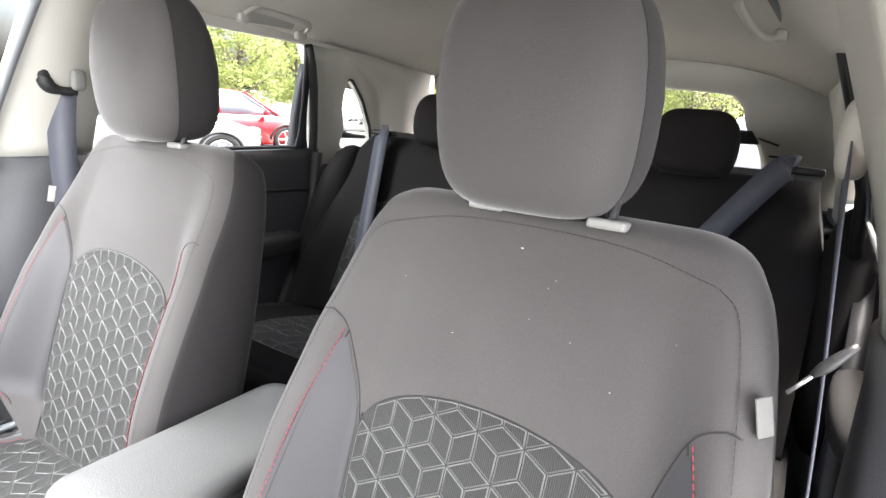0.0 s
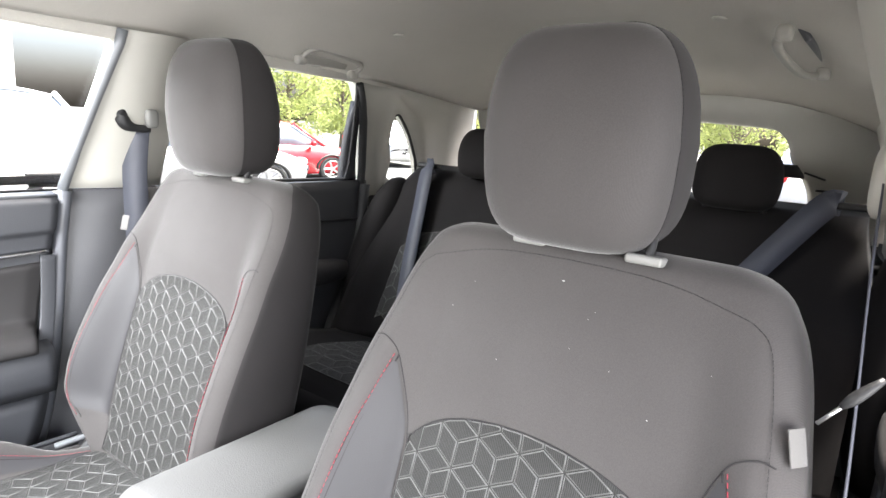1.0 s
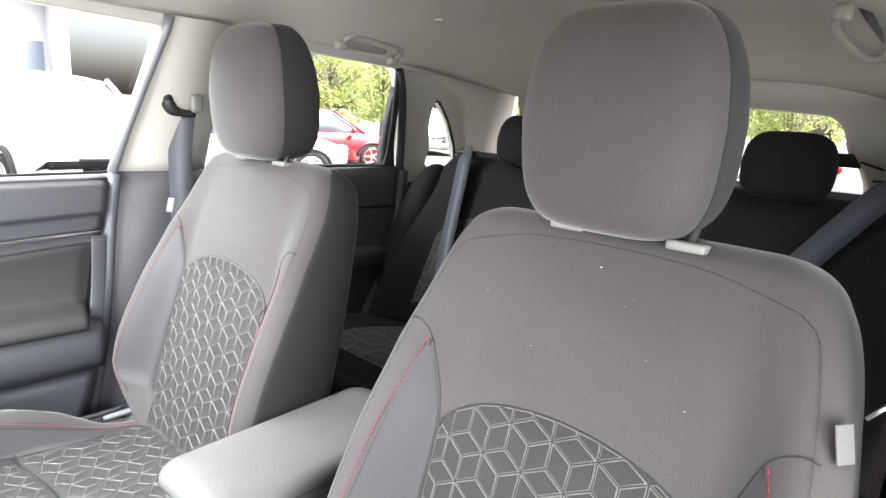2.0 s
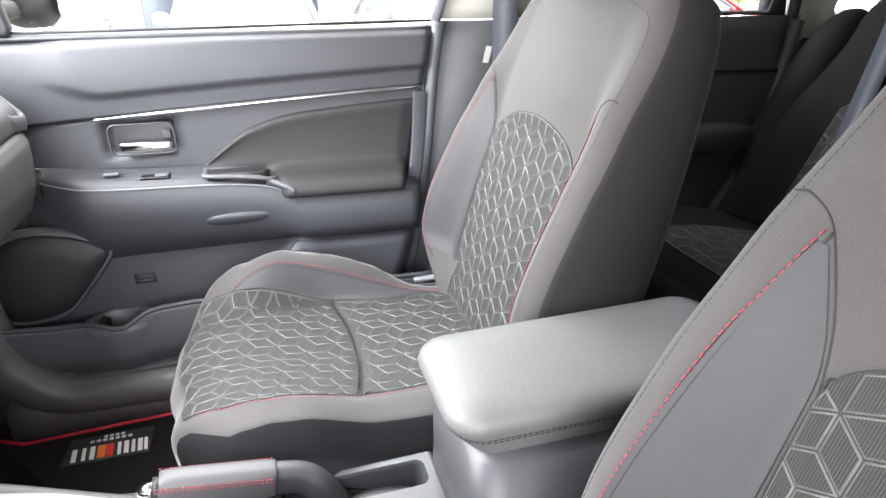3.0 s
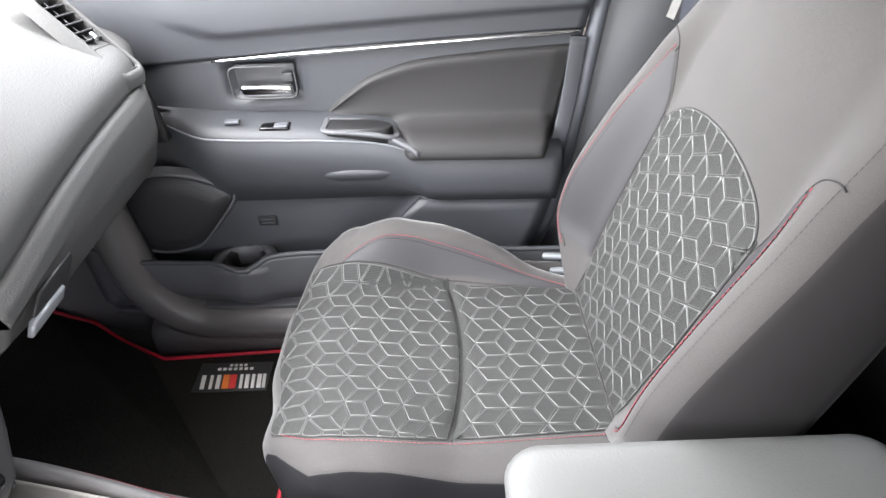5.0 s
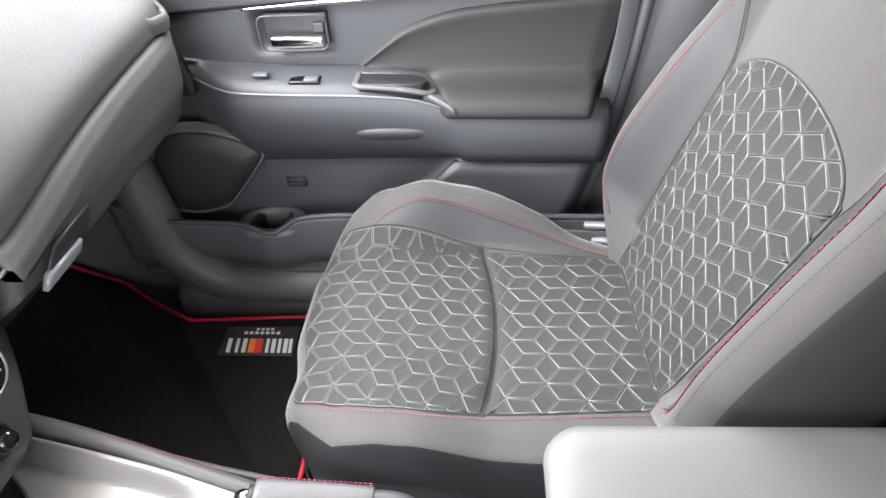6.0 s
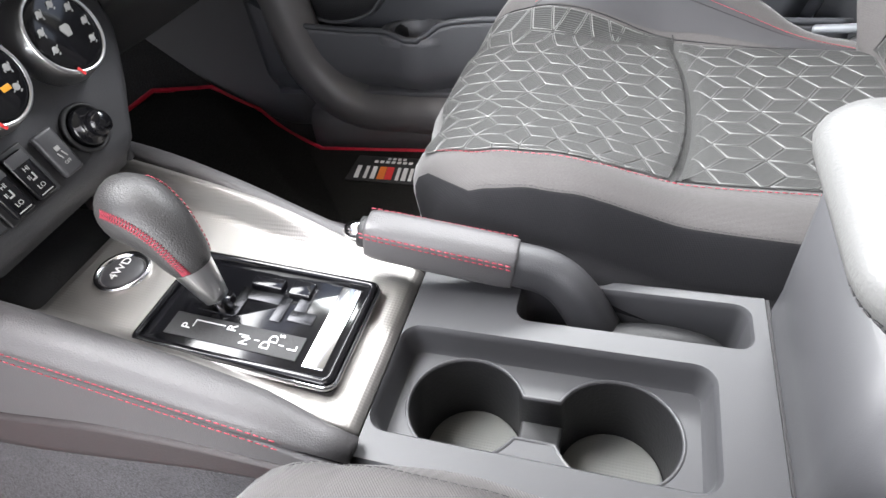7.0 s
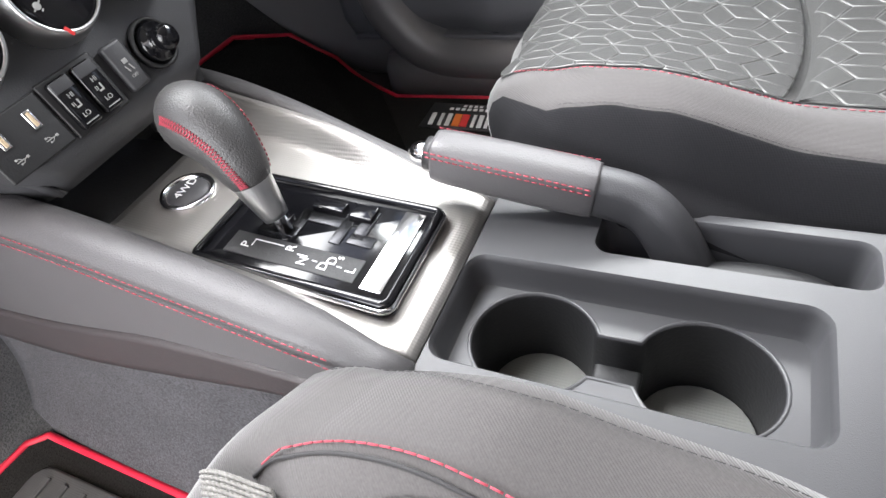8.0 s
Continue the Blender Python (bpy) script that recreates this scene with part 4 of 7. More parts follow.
for sgn, tag in ((-1, "passenger"), (1, "driver")):
    # roof rail above the windows
    band(sgn, [(0.40, 0.985), (1.95, 0.945), (1.95, 1.01), (0.40, 1.03)], HEADLINER, "trim_roof_rail_" + tag, "pale grey roof rail trim", 20)
    # B pillar: light above the belt line, dark below
    band(sgn, [(1.045, BELT_Z + 0.003), (1.235, BELT_Z + 0.003), (1.275, 1.0), (1.120, 1.0)], PILLAR, "trim_b_pillar_" + tag, "pale grey plastic upper B-pillar trim", bow=0.02)
    band(sgn, [(0.93, 0.06), (1.30, 0.06), (1.235, BELT_Z), (1.045, BELT_Z)], DOORLOW, "trim_b_pillar_low_" + tag, "dark plastic lower B-pillar trim", bow=0.025)
    # C and D pillar trim in one shell round the arched quarter window
    quarter_trim(sgn, tag)
    band(sgn, [(1.30, 0.06), (2.45, 0.06), (2.45, 0.62), (1.90, 0.62)], PLASTIC, "wall_rear_side_" + tag, "dark plastic rear side trim")
    # A pillar
    band(sgn, [(-0.22, BELT_Z), (-0.12, BELT_Z), (0.44, 1.0), (0.34, 1.0)], PILLAR, "trim_a_pillar_" + tag, "pale grey A-pillar trim")

    # rear door glass and quarter glass
    win = thing("window_1" if sgn < 0 else "window_2", "tinted rear door window with dark rubber seal", "window", kind="structure")
    p = piece("pane", sheet(lambda u, v: (sgn * (side_at(sgn, 1.5, 0.67 + 0.32 * v) + 0.012), 1.235 + 0.04 * v + (0.64 - 0.13 * v) * u, 0.67 + 0.315 * v), 2, 4), PRIVACY, win)
    p.visible_shadow = False
    piece("seal", tube([(sgn * (side_at(sgn, y, z) - 0.004), y, z) for y, z in ((1.24, 0.678), (1.55, 0.678), (1.790, 0.676), (1.800, 0.72), (1.790, 0.80), (1.765, 0.90), (1.752, 0.945))], 0.005, 8), SEAL, win)
    piece("rear_seal", tube([(sgn * (side_at(sgn, y, z) - 0.006), y, z) for y, z in ((1.858, 0.56), (1.852, 0.72), (1.815, 0.84), (1.786, 0.90), (1.758, 0.945))], 0.012, 8), SEAL, win)
    piece("divider", slab(lambda u, v: (sgn * (side_at(sgn, 1.8, 0.64 + 0.26 * v) + 0.004), 1.792 - 0.022 * v + (0.060 - 0.035 * v) * u, 0.655 + 0.245 * v), 3, 6, (sgn * 0.02, 0, 0)), DOORSKIN, win, "dark grey window frame")
    q = thing("window_3" if sgn < 0 else "window_4", "small rounded rear quarter window", "window", kind="structure")
    p = piece("pane", sheet(lambda u, v: (sgn * (side_at(sgn, 2.0, 0.66 + 0.23 * v) + 0.020), 1.94 + (0.20 - 0.06 * v) * u, 0.66 + 0.23 * v), 2, 2), PRIVACY, q)
    p.visible_shadow = False
    piece("frame", tube([(sgn * (side_at(sgn, y, z) + 0.010), y, z) for y, z in ARCH[:-1]], 0.004, 6), SEAL, q)

# passenger front window
front_win = thing("window_5", "clear front passenger window in a dark seal", "window", kind="structure")
p = piece("pane", sheet(lambda u, v: (-(side_x(0.67 + 0.32 * v) + 0.014), 0.05 + (0.99 + 0.08 * v) * u + 0.16 * v * (1 - u), 0.668 + 0.32 * v), 2, 4), GLASS, front_win)
p.visible_shadow = False
piece("seal", tube([(-0.705, 0.15, 0.672), (-0.705, 0.6, 0.674), (-0.705, 1.035, 0.677)], 0.0025, 8), SEAL, front_win)
piece("belt_moulding", slab(lambda u, v: (-0.700 - 0.040 * v, 0.13 + 0.90 * u, 0.6665 + 0.004 * v), 20, 3, (0, 0, -0.006)), DOORSKIN, front_win, "grey moulding along the glass")
piece("edge_seal", tube([(-(side_x(z) - 0.006), y, z) for y, z in ((1.036, 0.675), (1.060, 0.76), (1.088, 0.86), (1.118, 0.96), (1.122, 0.985))], 0.010, 8), SILVERP, front_win, "grey rubber door seal")
piece("rear_seal", tube(spline([(-(side_x(z) - 0.010), y, z) for y, z in ((0.915, 0.08), (0.962, 0.17), (0.990, 0.28), (1.010, 0.42), (1.026, 0.57), (1.040, 0.675))], 5), 0.013, 10), DOORTRIM, front_win, "grey rubber door seal")

# tailgate with its window
gate = thing("tailgate", "pale grey tailgate trim round the rear window", "tailgate", kind="structure")


def gate_y(z):
    return 2.44 - 0.40 * (z - 0.66)


def gate_bar(x0, x1, z0, z1, mat, nm="panel"):
    return piece(nm, slab(lambda u, v: (x0 + (x1 - x0) * u, gate_y(z0 + (z1 - z0) * v) - 0.02, z0 + (z1 - z0) * v), 6, 6, (0, 0.04, 0)), mat, gate)


gate_bar(-0.66, 0.66, -0.10, 0.60, DOORLOW)
half_hole = [(0.0, 0.903), (0.16, 0.900), (0.30, 0.892), (0.335, 0.880), (0.354, 0.855), (0.366, 0.81), (0.395, 0.765), (0.412, 0.72), (0.405, 0.672), (0.30, 0.660), (0.0, 0.658)]
hole = [(x, z) for x, z in half_hole] + [(-x, z) for x, z in half_hole[-2:0:-1]]
hole = [(p[0], p[1]) for p in spline([(a, b, 0) for a, b in hole + hole[:1]], 5)][:-1]
gate_rings = [[], [], [], [], []]
for x, z in hole:
    d = (x, z - 0.78)
    far = ray_to([(-0.62, 0.58), (0.62, 0.58), (0.60, 0.99), (-0.60, 0.99)], (0, 0.78), d)
    for ring_, (k, off) in zip(gate_rings, ((1.0, 0.03), (1.0, -0.012), (1.04, -0.022), (far, -0.022), (far, 0.03))):
        zz = 0.78 + d[1] * k
        ring_.append((d[0] * k, gate_y(zz) + off, zz))
piece("window_surround", loft(gate_rings, False), PILLAR, gate, "pale grey trim with rounded window opening")
gate_bar(0.20, 0.40, 0.768, 0.803, BLACK, "wiper_cover")
piece("wiper", tube([(0.40, gate_y(0.79) - 0.03, 0.785), (0.45, gate_y(0.77) - 0.035, 0.770)], 0.003, 6), BLACK, gate)
piece("catch", moved(block(0.03, 0.006, 0.006, 0.002), Matrix.Translation((0.445, gate_y(0.74) - 0.03, 0.738))), BLACK, gate)
rear_glass = piece("rear_glass", sheet(lambda u, v: (-0.42 + 0.84 * u, gate_y(0.65 + 0.26 * v) + 0.03, 0.65 + 0.26 * v), 2, 2), PRIVACY, gate)
rear_glass.visible_shadow = False


# ---- passenger door ----
door = thing("door_1", "closed dark grey passenger door with chrome strip and padded insert", "car door", kind="structure")


def chrome_z(y):
    return 0.534 + 0.060 * (y - 0.43) - 0.02 * (y - 0.43) ** 2


def door_end(z):
    return lerp_table([(0.05, 0.885), (0.17, 0.940), (0.28, 0.972), (0.42, 0.992), (0.57, 1.008), (0.67, 1.025)], z)


def upper(u, v):
    y = 0.12 + 0.90 * u
    z0, z1 = chrome_z(y) + 0.002, 0.668
    z = z0 + (z1 - z0) * v
    y = 0.12 + (door_end(z) - 0.12) * u
    x = -0.694 - 0.004 * v - 0.016 * smooth(0.85, 1.0, v) + 0.006 * math.sin(math.pi * v)
    crease = chrome_z(y) + 0.036 + 0.03 * smooth(0.46, 0.36, y)
    x += 0.008 * smooth(crease - 0.006, crease + 0.006, z) * smooth(0.36, 0.42, y)
    return (x, y, z)


piece("upper_trim", slab(upper, 60, 30, (-0.03, 0, 0)), DOORSKIN, door, "soft dark grey upper door trim")


def mid(u, v):
    y = 0.12 + 0.90 * u
    z = 0.30 + (chrome_z(y) - 0.30) * v
    y = 0.12 + (door_end(z) - 0.12) * u
    x = -0.700
    # recess round the inner handle
    x -= 0.020 * smooth(0.438, 0.452, y) * smooth(0.566, 0.552, y) * smooth(0.462, 0.474, z) * smooth(0.532, 0.520, z)
    return (x, y, z)


piece("middle_trim", slab(mid, 90, 30, (-0.03, 0, 0)), DOORSKIN, door)
strip = [(-0.688, y, chrome_z(y)) for y in [0.432 + 0.0142 * k for k in range(41)]]
piece("chrome_strip", sweep(strip, ring(0.0035, 8, 0.0045), scale=lambda t: 0.4 + 0.55 * smooth(0, 0.3, t) * (1 - 0.5 * smooth(0.85, 1, t))), CHROME, door, "thin polished chrome strip")


def arm_section(y):
    f = smooth(0.29, 0.42, y)
    top = lerp_table([(0.30, 0.452), (0.45, 0.438), (0.60, 0.432), (0.68, 0.425), (0.735, 0.408), (0.765, 0.390), (1.0, 0.384)], y)
    out = -0.690 + 0.060 * f * (1 - 0.35 * smooth(0.97, 1.02, y))
    pts = [(-0.72, top + 0.010), (-0.69, top + 0.010), (out - 0.022, top + 0.006), (out - 0.006, top), (out, top - 0.010), (out + 0.004, top - 0.035), (out + 0.001, top - 0.065), (out - 0.010, top - 0.090), (out - 0.028, 0.298), (-0.72, 0.292)]
    return [(x, y, z) for x, z in pts]


piece("armrest", loft([arm_section(0.295 + 0.0171 * k) for k in range(41)]), DOORSKIN, door, "grey moulded door armrest")
piece("armrest_edge", tube([(arm_section(0.31 + 0.0166 * k)[4][0] + 0.001, 0.31 + 0.0166 * k, arm_section(0.31 + 0.0166 * k)[4][2] + 0.001) for k in range(27)], 0.0016, 6), SILVERP, door, "fine pale edge of the armrest")


def insert_pad(u, v):
    """The dark panel, which turns outwards at its foot into the elbow rest."""
    y = 0.592 + 0.400 * u
    top = lerp_table([(0.592, 0.440), (0.63, 0.470), (0.68, 0.502), (0.76, 0.524), (0.88, 0.534), (0.992, 0.540)], y)
    e = smooth(0.700, 0.745, y) * smooth(0.992, 0.962, y)
    edge = min(1.0, 14 * min(u, 1 - u))
    pts = [(-0.696, top), (-0.688, top - 0.006), (-0.690, top * 0.7 + 0.131), (-0.691, top * 0.4 + 0.262), (-0.688, 0.440), (-0.680, 0.431), (-0.664, 0.4255), (-0.640, 0.422), (-0.622, 0.416), (-0.614, 0.407), (-0.612, 0.397), (-0.617, 0.389), (-0.630, 0.386)]
    k = v * (len(pts) - 1)
    x, _, z = spline([(a, 0, b) for a, b in pts], 4)[min(4 * (len(pts) - 1), round(4 * k))]
    if x > -0.688:
        x = -0.688 + (x + 0.688) * e
    y -= 0.020 * u * smooth(0.54, 0.40, z)
    return (x - 0.006 * (1 - edge), y, min(z, top) - 0.008 * (u - 0.4) * smooth(0.45, 0.42, z))


piece("insert_pad", slab(insert_pad, 60, 48, (-0.012, 0, 0)), PADCLOTH, door, "dark padded vinyl insert with elbow rest")
trail = [(-0.692, 0.999, 0.553), (-0.691, 0.994, 0.47), (-0.684, 0.986, 0.415), (-0.668, 0.974, 0.376)]
piece("insert_frame", sweep(spline(trail, 6), rounded(0.026, 0.006, 0.0025, 3), up=(1, 0, 0)), DOORSKIN, door, "satin grey frame strip")

# grab pocket
def arm_top(y):
    return arm_section(y)[3][2]


rim = spline([(-0.676, 0.600, 0), (-0.654, 0.600, 0), (-0.632, 0.603, 0), (-0.629, 0.650, 0), (-0.628, 0.700, 0), (-0.640, 0.714, 0), (-0.656, 0.706, 0), (-0.670, 0.682, 0), (-0.675, 0.640, 0), (-0.676, 0.600, 0)], 6)
piece("grab_frame", sweep([(x, y, arm_top(y) + 0.006) for x, y, _ in rim], rounded(0.010, 0.007, 0.003, 3), up=(0, 0, 1), cap=False), DOORLOW, door, "satin grey frame round the grab pocket")
piece("grab_wedge", slab(lambda u, v: (-0.654 + 0.036 * v + (0.026 - 0.018 * v) * u, 0.700 + 0.048 * v, arm_top(0.700 + 0.048 * v) + 0.007), 6, 10, (0, 0, -0.010)), DOORLOW, door, "satin grey wedge at the end of the grab pocket")
# raised black plate stands for the shaded opening of the pocket
piece("grab_shade_plate", moved(prism([(-0.674, 0.602), (-0.634, 0.604), (-0.630, 0.696), (-0.642, 0.708), (-0.655, 0.702), (-0.668, 0.680)], 0.4, 0.4395, 0.002), Matrix.Identity(4)), BLACK, door)

# inner handle in its bowl
bez = [Vector((-0.688, 0.505 + a, 0.498 + b)) for a, b in rounded(0.104, 0.052, 0.012, 4)]
lever = piece("handle_bezel", sweep(bez + bez[:1], ring(0.0017, 6), up=(1, 0, 0), cap=False), PLASTIC, door, "dark handle surround")
piece("handle_bowl", moved(block(0.098, 0.046, 0.006, 0.003), Matrix.Translation((-0.716, 0.505, 0.498)) @ pose(0, 0, 0, 90, 0, 90)), PLASTIC, door)
piece("door_handle", moved(block(0.084, 0.019, 0.012, 0.005), Matrix.Translation((-0.698, 0.508, 0.484)) @ pose(0, 0, 0, 90, 0, 90)), CHROME, door, "chrome door pull")
piece("lock_tab", moved(block(0.018, 0.016, 0.008, 0.003), Matrix.Translation((-0.704, 0.542, 0.502)) @ pose(0, 0, 0, 90, 0, 90)), PLASTIC, door)
piece("lock_switch", moved(block(0.012, 0.024, 0.005, 0.002), Matrix.Translation((-0.655, 0.452, 0.4465))), DOORTRIM, door)
piece("window_switch", moved(block(0.022, 0.048, 0.006, 0.002), Matrix.Translation((-0.652, 0.52, 0.4365))), PIANO, door)
piece("window_key", moved(block(0.014, 0.022, 0.006, 0.002), Matrix.Translation((-0.65, 0.53, 0.4385))), DOORTRIM, door)
piece("scoop", moved(ball(0.012, 0.064, 0.016, 0.8, 0.6), Matrix.Translation((-0.6405, 0.650, 0.358)) @ pose(0, 0, 0, 0, 35, 0)), DOORSKIN, door, "moulded scoop below the armrest")


def low_panel(u, v):
    z = 0.075 + 0.235 * v
    y = 0.12 + (door_end(z) - 0.12) * u
    x = -0.672 + 0.016 * smooth(0.20, 0.02, y)
    # raised triangular trim at the rear
    x += 0.014 * smooth(-0.012, 0.006, (y - 0.705) - (z - 0.245) * 0.95) * smooth(0.30, 0.285, z)
    return (x, y, z)


piece("lower_trim", slab(low_panel, 70, 26, (-0.02, 0, 0)), DOORSKIN, door)


def rear_panel(u, v):
    z = 0.120 + 0.168 * v
    y0 = 0.700 + (z - 0.245) * 0.95
    return (-0.652 - 0.004 * v, y0 + (door_end(z) - 0.006 - y0) * u, z)


piece("rear_trim_panel", slab(rear_panel, 12, 6, (-0.012, 0, 0)), DOORSKIN, door, "smooth blue-grey lower rear panel")
spk_corners = [(0.217, 0.238), (0.218, 0.270), (0.234, 0.313), (0.262, 0.343), (0.304, 0.354), (0.360, 0.346), (0.410, 0.324), (0.418, 0.312), (0.408, 0.292), (0.356, 0.230), (0.330, 0.207), (0.290, 0.196), (0.255, 0.196), (0.226, 0.210)]
spk = [(p.x - 0.31, p.y - 0.27) for p in spline([(a, b, 0) for a, b in spk_corners + spk_corners[:1]], 4)][:-1][::-1]
spm = Matrix.Translation((-0.662, 0.31, 0.27)) @ pose(0, 0, 0, 90, 0, 90)
piece("speaker_grille", moved(loft([[(a * k, b * k, z) for a, b in spk] for k, z in ((1.0, 0), (1.0, 0.004), (0.96, 0.009), (0.6, 0.012), (0.05, 0.013))]), spm), GRILLE, door, "black speaker mesh")
piece("speaker_ring", moved(loft([[(a * k, b * k, z) for a, b in spk] for k, z in ((1.13, -0.008), (1.08, 0.006), (1.045, 0.010), (1.01, 0.009), (0.99, 0.001))], False), spm), DOORLOW, door)
piece("speaker_badge", moved(block(0.034, 0.020, 0.003, 0.001), Matrix.Translation((-0.6705, 0.463, 0.247)) @ pose(0, 0, 0, 90, 0, 90)), BLACK, door, "small moulded plate with unreadable mark")
for k in range(2):
    piece("badge_line", moved(block(0.024, 0.003, 0.001, 0.0004), Matrix.Translation((-0.6670, 0.463, 0.251 - 0.008 * k)) @ pose(0, 0, 0, 90, 0, 90)), DOORSKIN, door)


def pocket_x(y, z):
    out = -0.612 + 0.012 * smooth(0.30, 0.20, y)
    bulge = 0.018 * math.exp(-((y - 0.416) / 0.038) ** 2)
    foot = 0.020 * smooth(0.13, 0.085, z)
    return out + bulge - foot


def pocket_top(y):
    return lerp_table([(0.16, 0.250), (0.25, 0.205), (0.33, 0.196), (0.375, 0.196), (0.425, 0.186), (0.47, 0.207), (0.55, 0.212), (1.0, 0.205)], y)


piece("door_pocket", slab(lambda u, v: (pocket_x(0.15 + 0.85 * u, 0.082 + (pocket_top(0.15 + 0.85 * u) - 0.082) * v), 0.15 + 0.85 * u, 0.082 + (pocket_top(0.15 + 0.85 * u) - 0.082) * v), 70, 12, (-0.006, 0, 0)), DOORLOW, door)
piece("pocket_rim", tube([(pocket_x(0.16 + 0.0168 * k, 0.2) - 0.003, 0.16 + 0.0168 * k, pocket_top(0.16 + 0.0168 * k)) for k in range(51)], 0.005, 8), DOORSKIN, door)
piece("cup_well", moved(join(*[loft([[(r * math.cos(2 * math.pi * i / 28), r * math.sin(2 * math.pi * i / 28), z) for i in range(28)] for r, z in ((0.034, 0.0), (0.036, 0.09), (0.040, 0.10), (0.043, 0.095), (0.041, 0.0))], False)]), Matrix.Translation((-0.644, 0.414, 0.098)) @ Matrix.Diagonal((0.84, 0.84, 0.9, 1))), BLACK, door, "moulded bottle holder")
def cup_loop(hx, hy, e, z):
    out = []
    for i in range(40):
        c, s = math.cos(2 * math.pi * i / 40), math.sin(2 * math.pi * i / 40)
        out.append((-0.636 + hx * math.copysign(abs(c) ** e, c), 0.414 + hy * math.copysign(abs(s) ** e, s), z))
    return out


piece("cup_shelf", loft([cup_loop(*q) for q in ((0.040, 0.058, 0.7, 0.176), (0.040, 0.058, 0.7, 0.188), (0.038, 0.042, 1.0, 0.190), (0.0350, 0.039, 1.0, 0.187), (0.034, 0.038, 1.0, 0.150))], False), DOORLOW, door, "flat shelf round the bottle holder")
piece("pocket_floor", moved(block(0.07, 0.84, 0.01, 0.003), Matrix.Translation((-0.642, 0.575, 0.085))), DOORLOW, door)
piece("outer_skin", slab(lambda u, v: (-(0.790 - 0.03 * v ** 2), 0.05 + 1.00 * u, -0.10 + 0.76 * v), 10, 10, (0.012, 0, 0)), BODY, door, "white painted outer door skin")

# corner panel with tweeter, and the outside mirror
sail = thing("mirror_corner_trim", "dark corner trim with round tweeter at the window", "trim", kind="structure")
piece("cover", moved(prism([(-0.10, 0.0), (0.09, 0.0), (0.095, 0.012), (0.085, 0.10), (0.07, 0.14), (-0.10, 0.14)], 0, 0.018, 0.006), Matrix.Translation((-0.712, 0.255, 0.668)) @ pose(0, 0, 0, 90, 0, 90)), PLASTIC, sail)
piece("tweeter_ring", moved(sweep([(0.035 * math.cos(a * math.pi / 16), 0.035 * math.sin(a * math.pi / 16), 0) for a in range(33)], ring(0.004, 6), cap=False), Matrix.Translation((-0.693, 0.280, 0.722)) @ pose(0, 0, 0, 90, 0, 90)), DOORSKIN, sail)
piece("tweeter", moved(ball(0.030, 0.030, 0.008), Matrix.Translation((-0.695, 0.280, 0.722)) @ pose(0, 0, 0, 90, 0, 90)), GRILLE, sail)
mirror = thing("wing_mirror", "white painted outside mirror with black rim", "mirror")
piece("housing", moved(ball(0.115, 0.055, 0.075, 0.7, 0.75), Matrix.Translation((-0.94, 0.315, 0.745)) @ pose(0, 0, 0, 0, 0, 12)), BLACK, mirror)
piece("mirror_glass", moved(ball(0.098, 0.004, 0.060, 0.4, 0.7), Matrix.Translation((-0.945, 0.365, 0.745)) @ pose(0, 0, 0, 0, 0, 12)), CHROME, mirror)
piece("stalk", moved(block(0.14, 0.05, 0.03, 0.012), Matrix.Translation((-0.815, 0.305, 0.690))), BLACK, mirror)

from mathutils import geometry

# ---- centre console ----
CX = -0.022
console = thing("centre_console", "dark grained plastic centre console with two cup holders", "console")


def holed_plate(outer, holes, z, thick, bevel=0.006):
    """A flat plate with openings."""
    rings = [[Vector((x, y, z)) for x, y in lp] for lp in [outer] + holes]
    tris = geometry.tessellate_polygon(rings)
    return [tuple(p) for lp in rings for p in lp], [tuple(t) for t in tris]


def shifted(outline, x, y):
    return [(a + x, b + y) for a, b in outline]


tray_x, tray_y = 0.003, 0.711
tray_w, tray_l = 0.088, 0.214
brake_x, brake_y = -0.078, 0.762
TOP = 0.224
outer = [(0.067, 0.604), (0.068, 0.70), (0.069, 0.851), (-0.106, 0.851), (-0.105, 0.72), (-0.100, 0.604)]
tray = shifted(rounded(tray_w, tray_l, 0.014, 5), tray_x, tray_y)
slot = shifted(rounded(0.040, 0.160, 0.011, 5), brake_x, brake_y)
plate = holed_plate(outer, [tray, slot], TOP, 0)
top = piece("top_plate", plate, CONSOLE, console, smooth=False)
# rolled side walls
piece("side_wall", loft([[(x * k + CX * (1 - k), 0.604 + (y - 0.604) * 1.0, z) for x, y in outer] for k, z in ((1.0, TOP), (1.03, TOP - 0.002), (1.06, TOP - 0.007), (1.085, TOP - 0.016), (1.10, TOP - 0.03), (1.12, 0.15), (1.15, 0.02))], False), CONSOLE, console)


def bowl(outline, z_levels):
    return loft([[(x, y, z) for x, y in inset(outline, d)] for d, z in z_levels], False)


piece("tray_wall", bowl(tray, [(0, TOP), (0.0015, TOP - 0.002), (0.003, TOP - 0.006), (0.0045, TOP - 0.020), (0.007, TOP - 0.024)]), CONSOLE, console)
TRAY = TOP - 0.024
tray_floor = inset(tray, 0.007)
CUP_Y, CUP_R = (0.659, 0.760), (0.0385, 0.0405)
cup_x = tray_x + 0.0015


def cup_arc(cy, a0, a1, n=34):
    return [(cup_x + CUP_R[0] * math.cos(radians(a0 + (a1 - a0) * k / n)), cy + CUP_R[1] * math.sin(radians(a0 + (a1 - a0) * k / n))) for k in range(n + 1)]


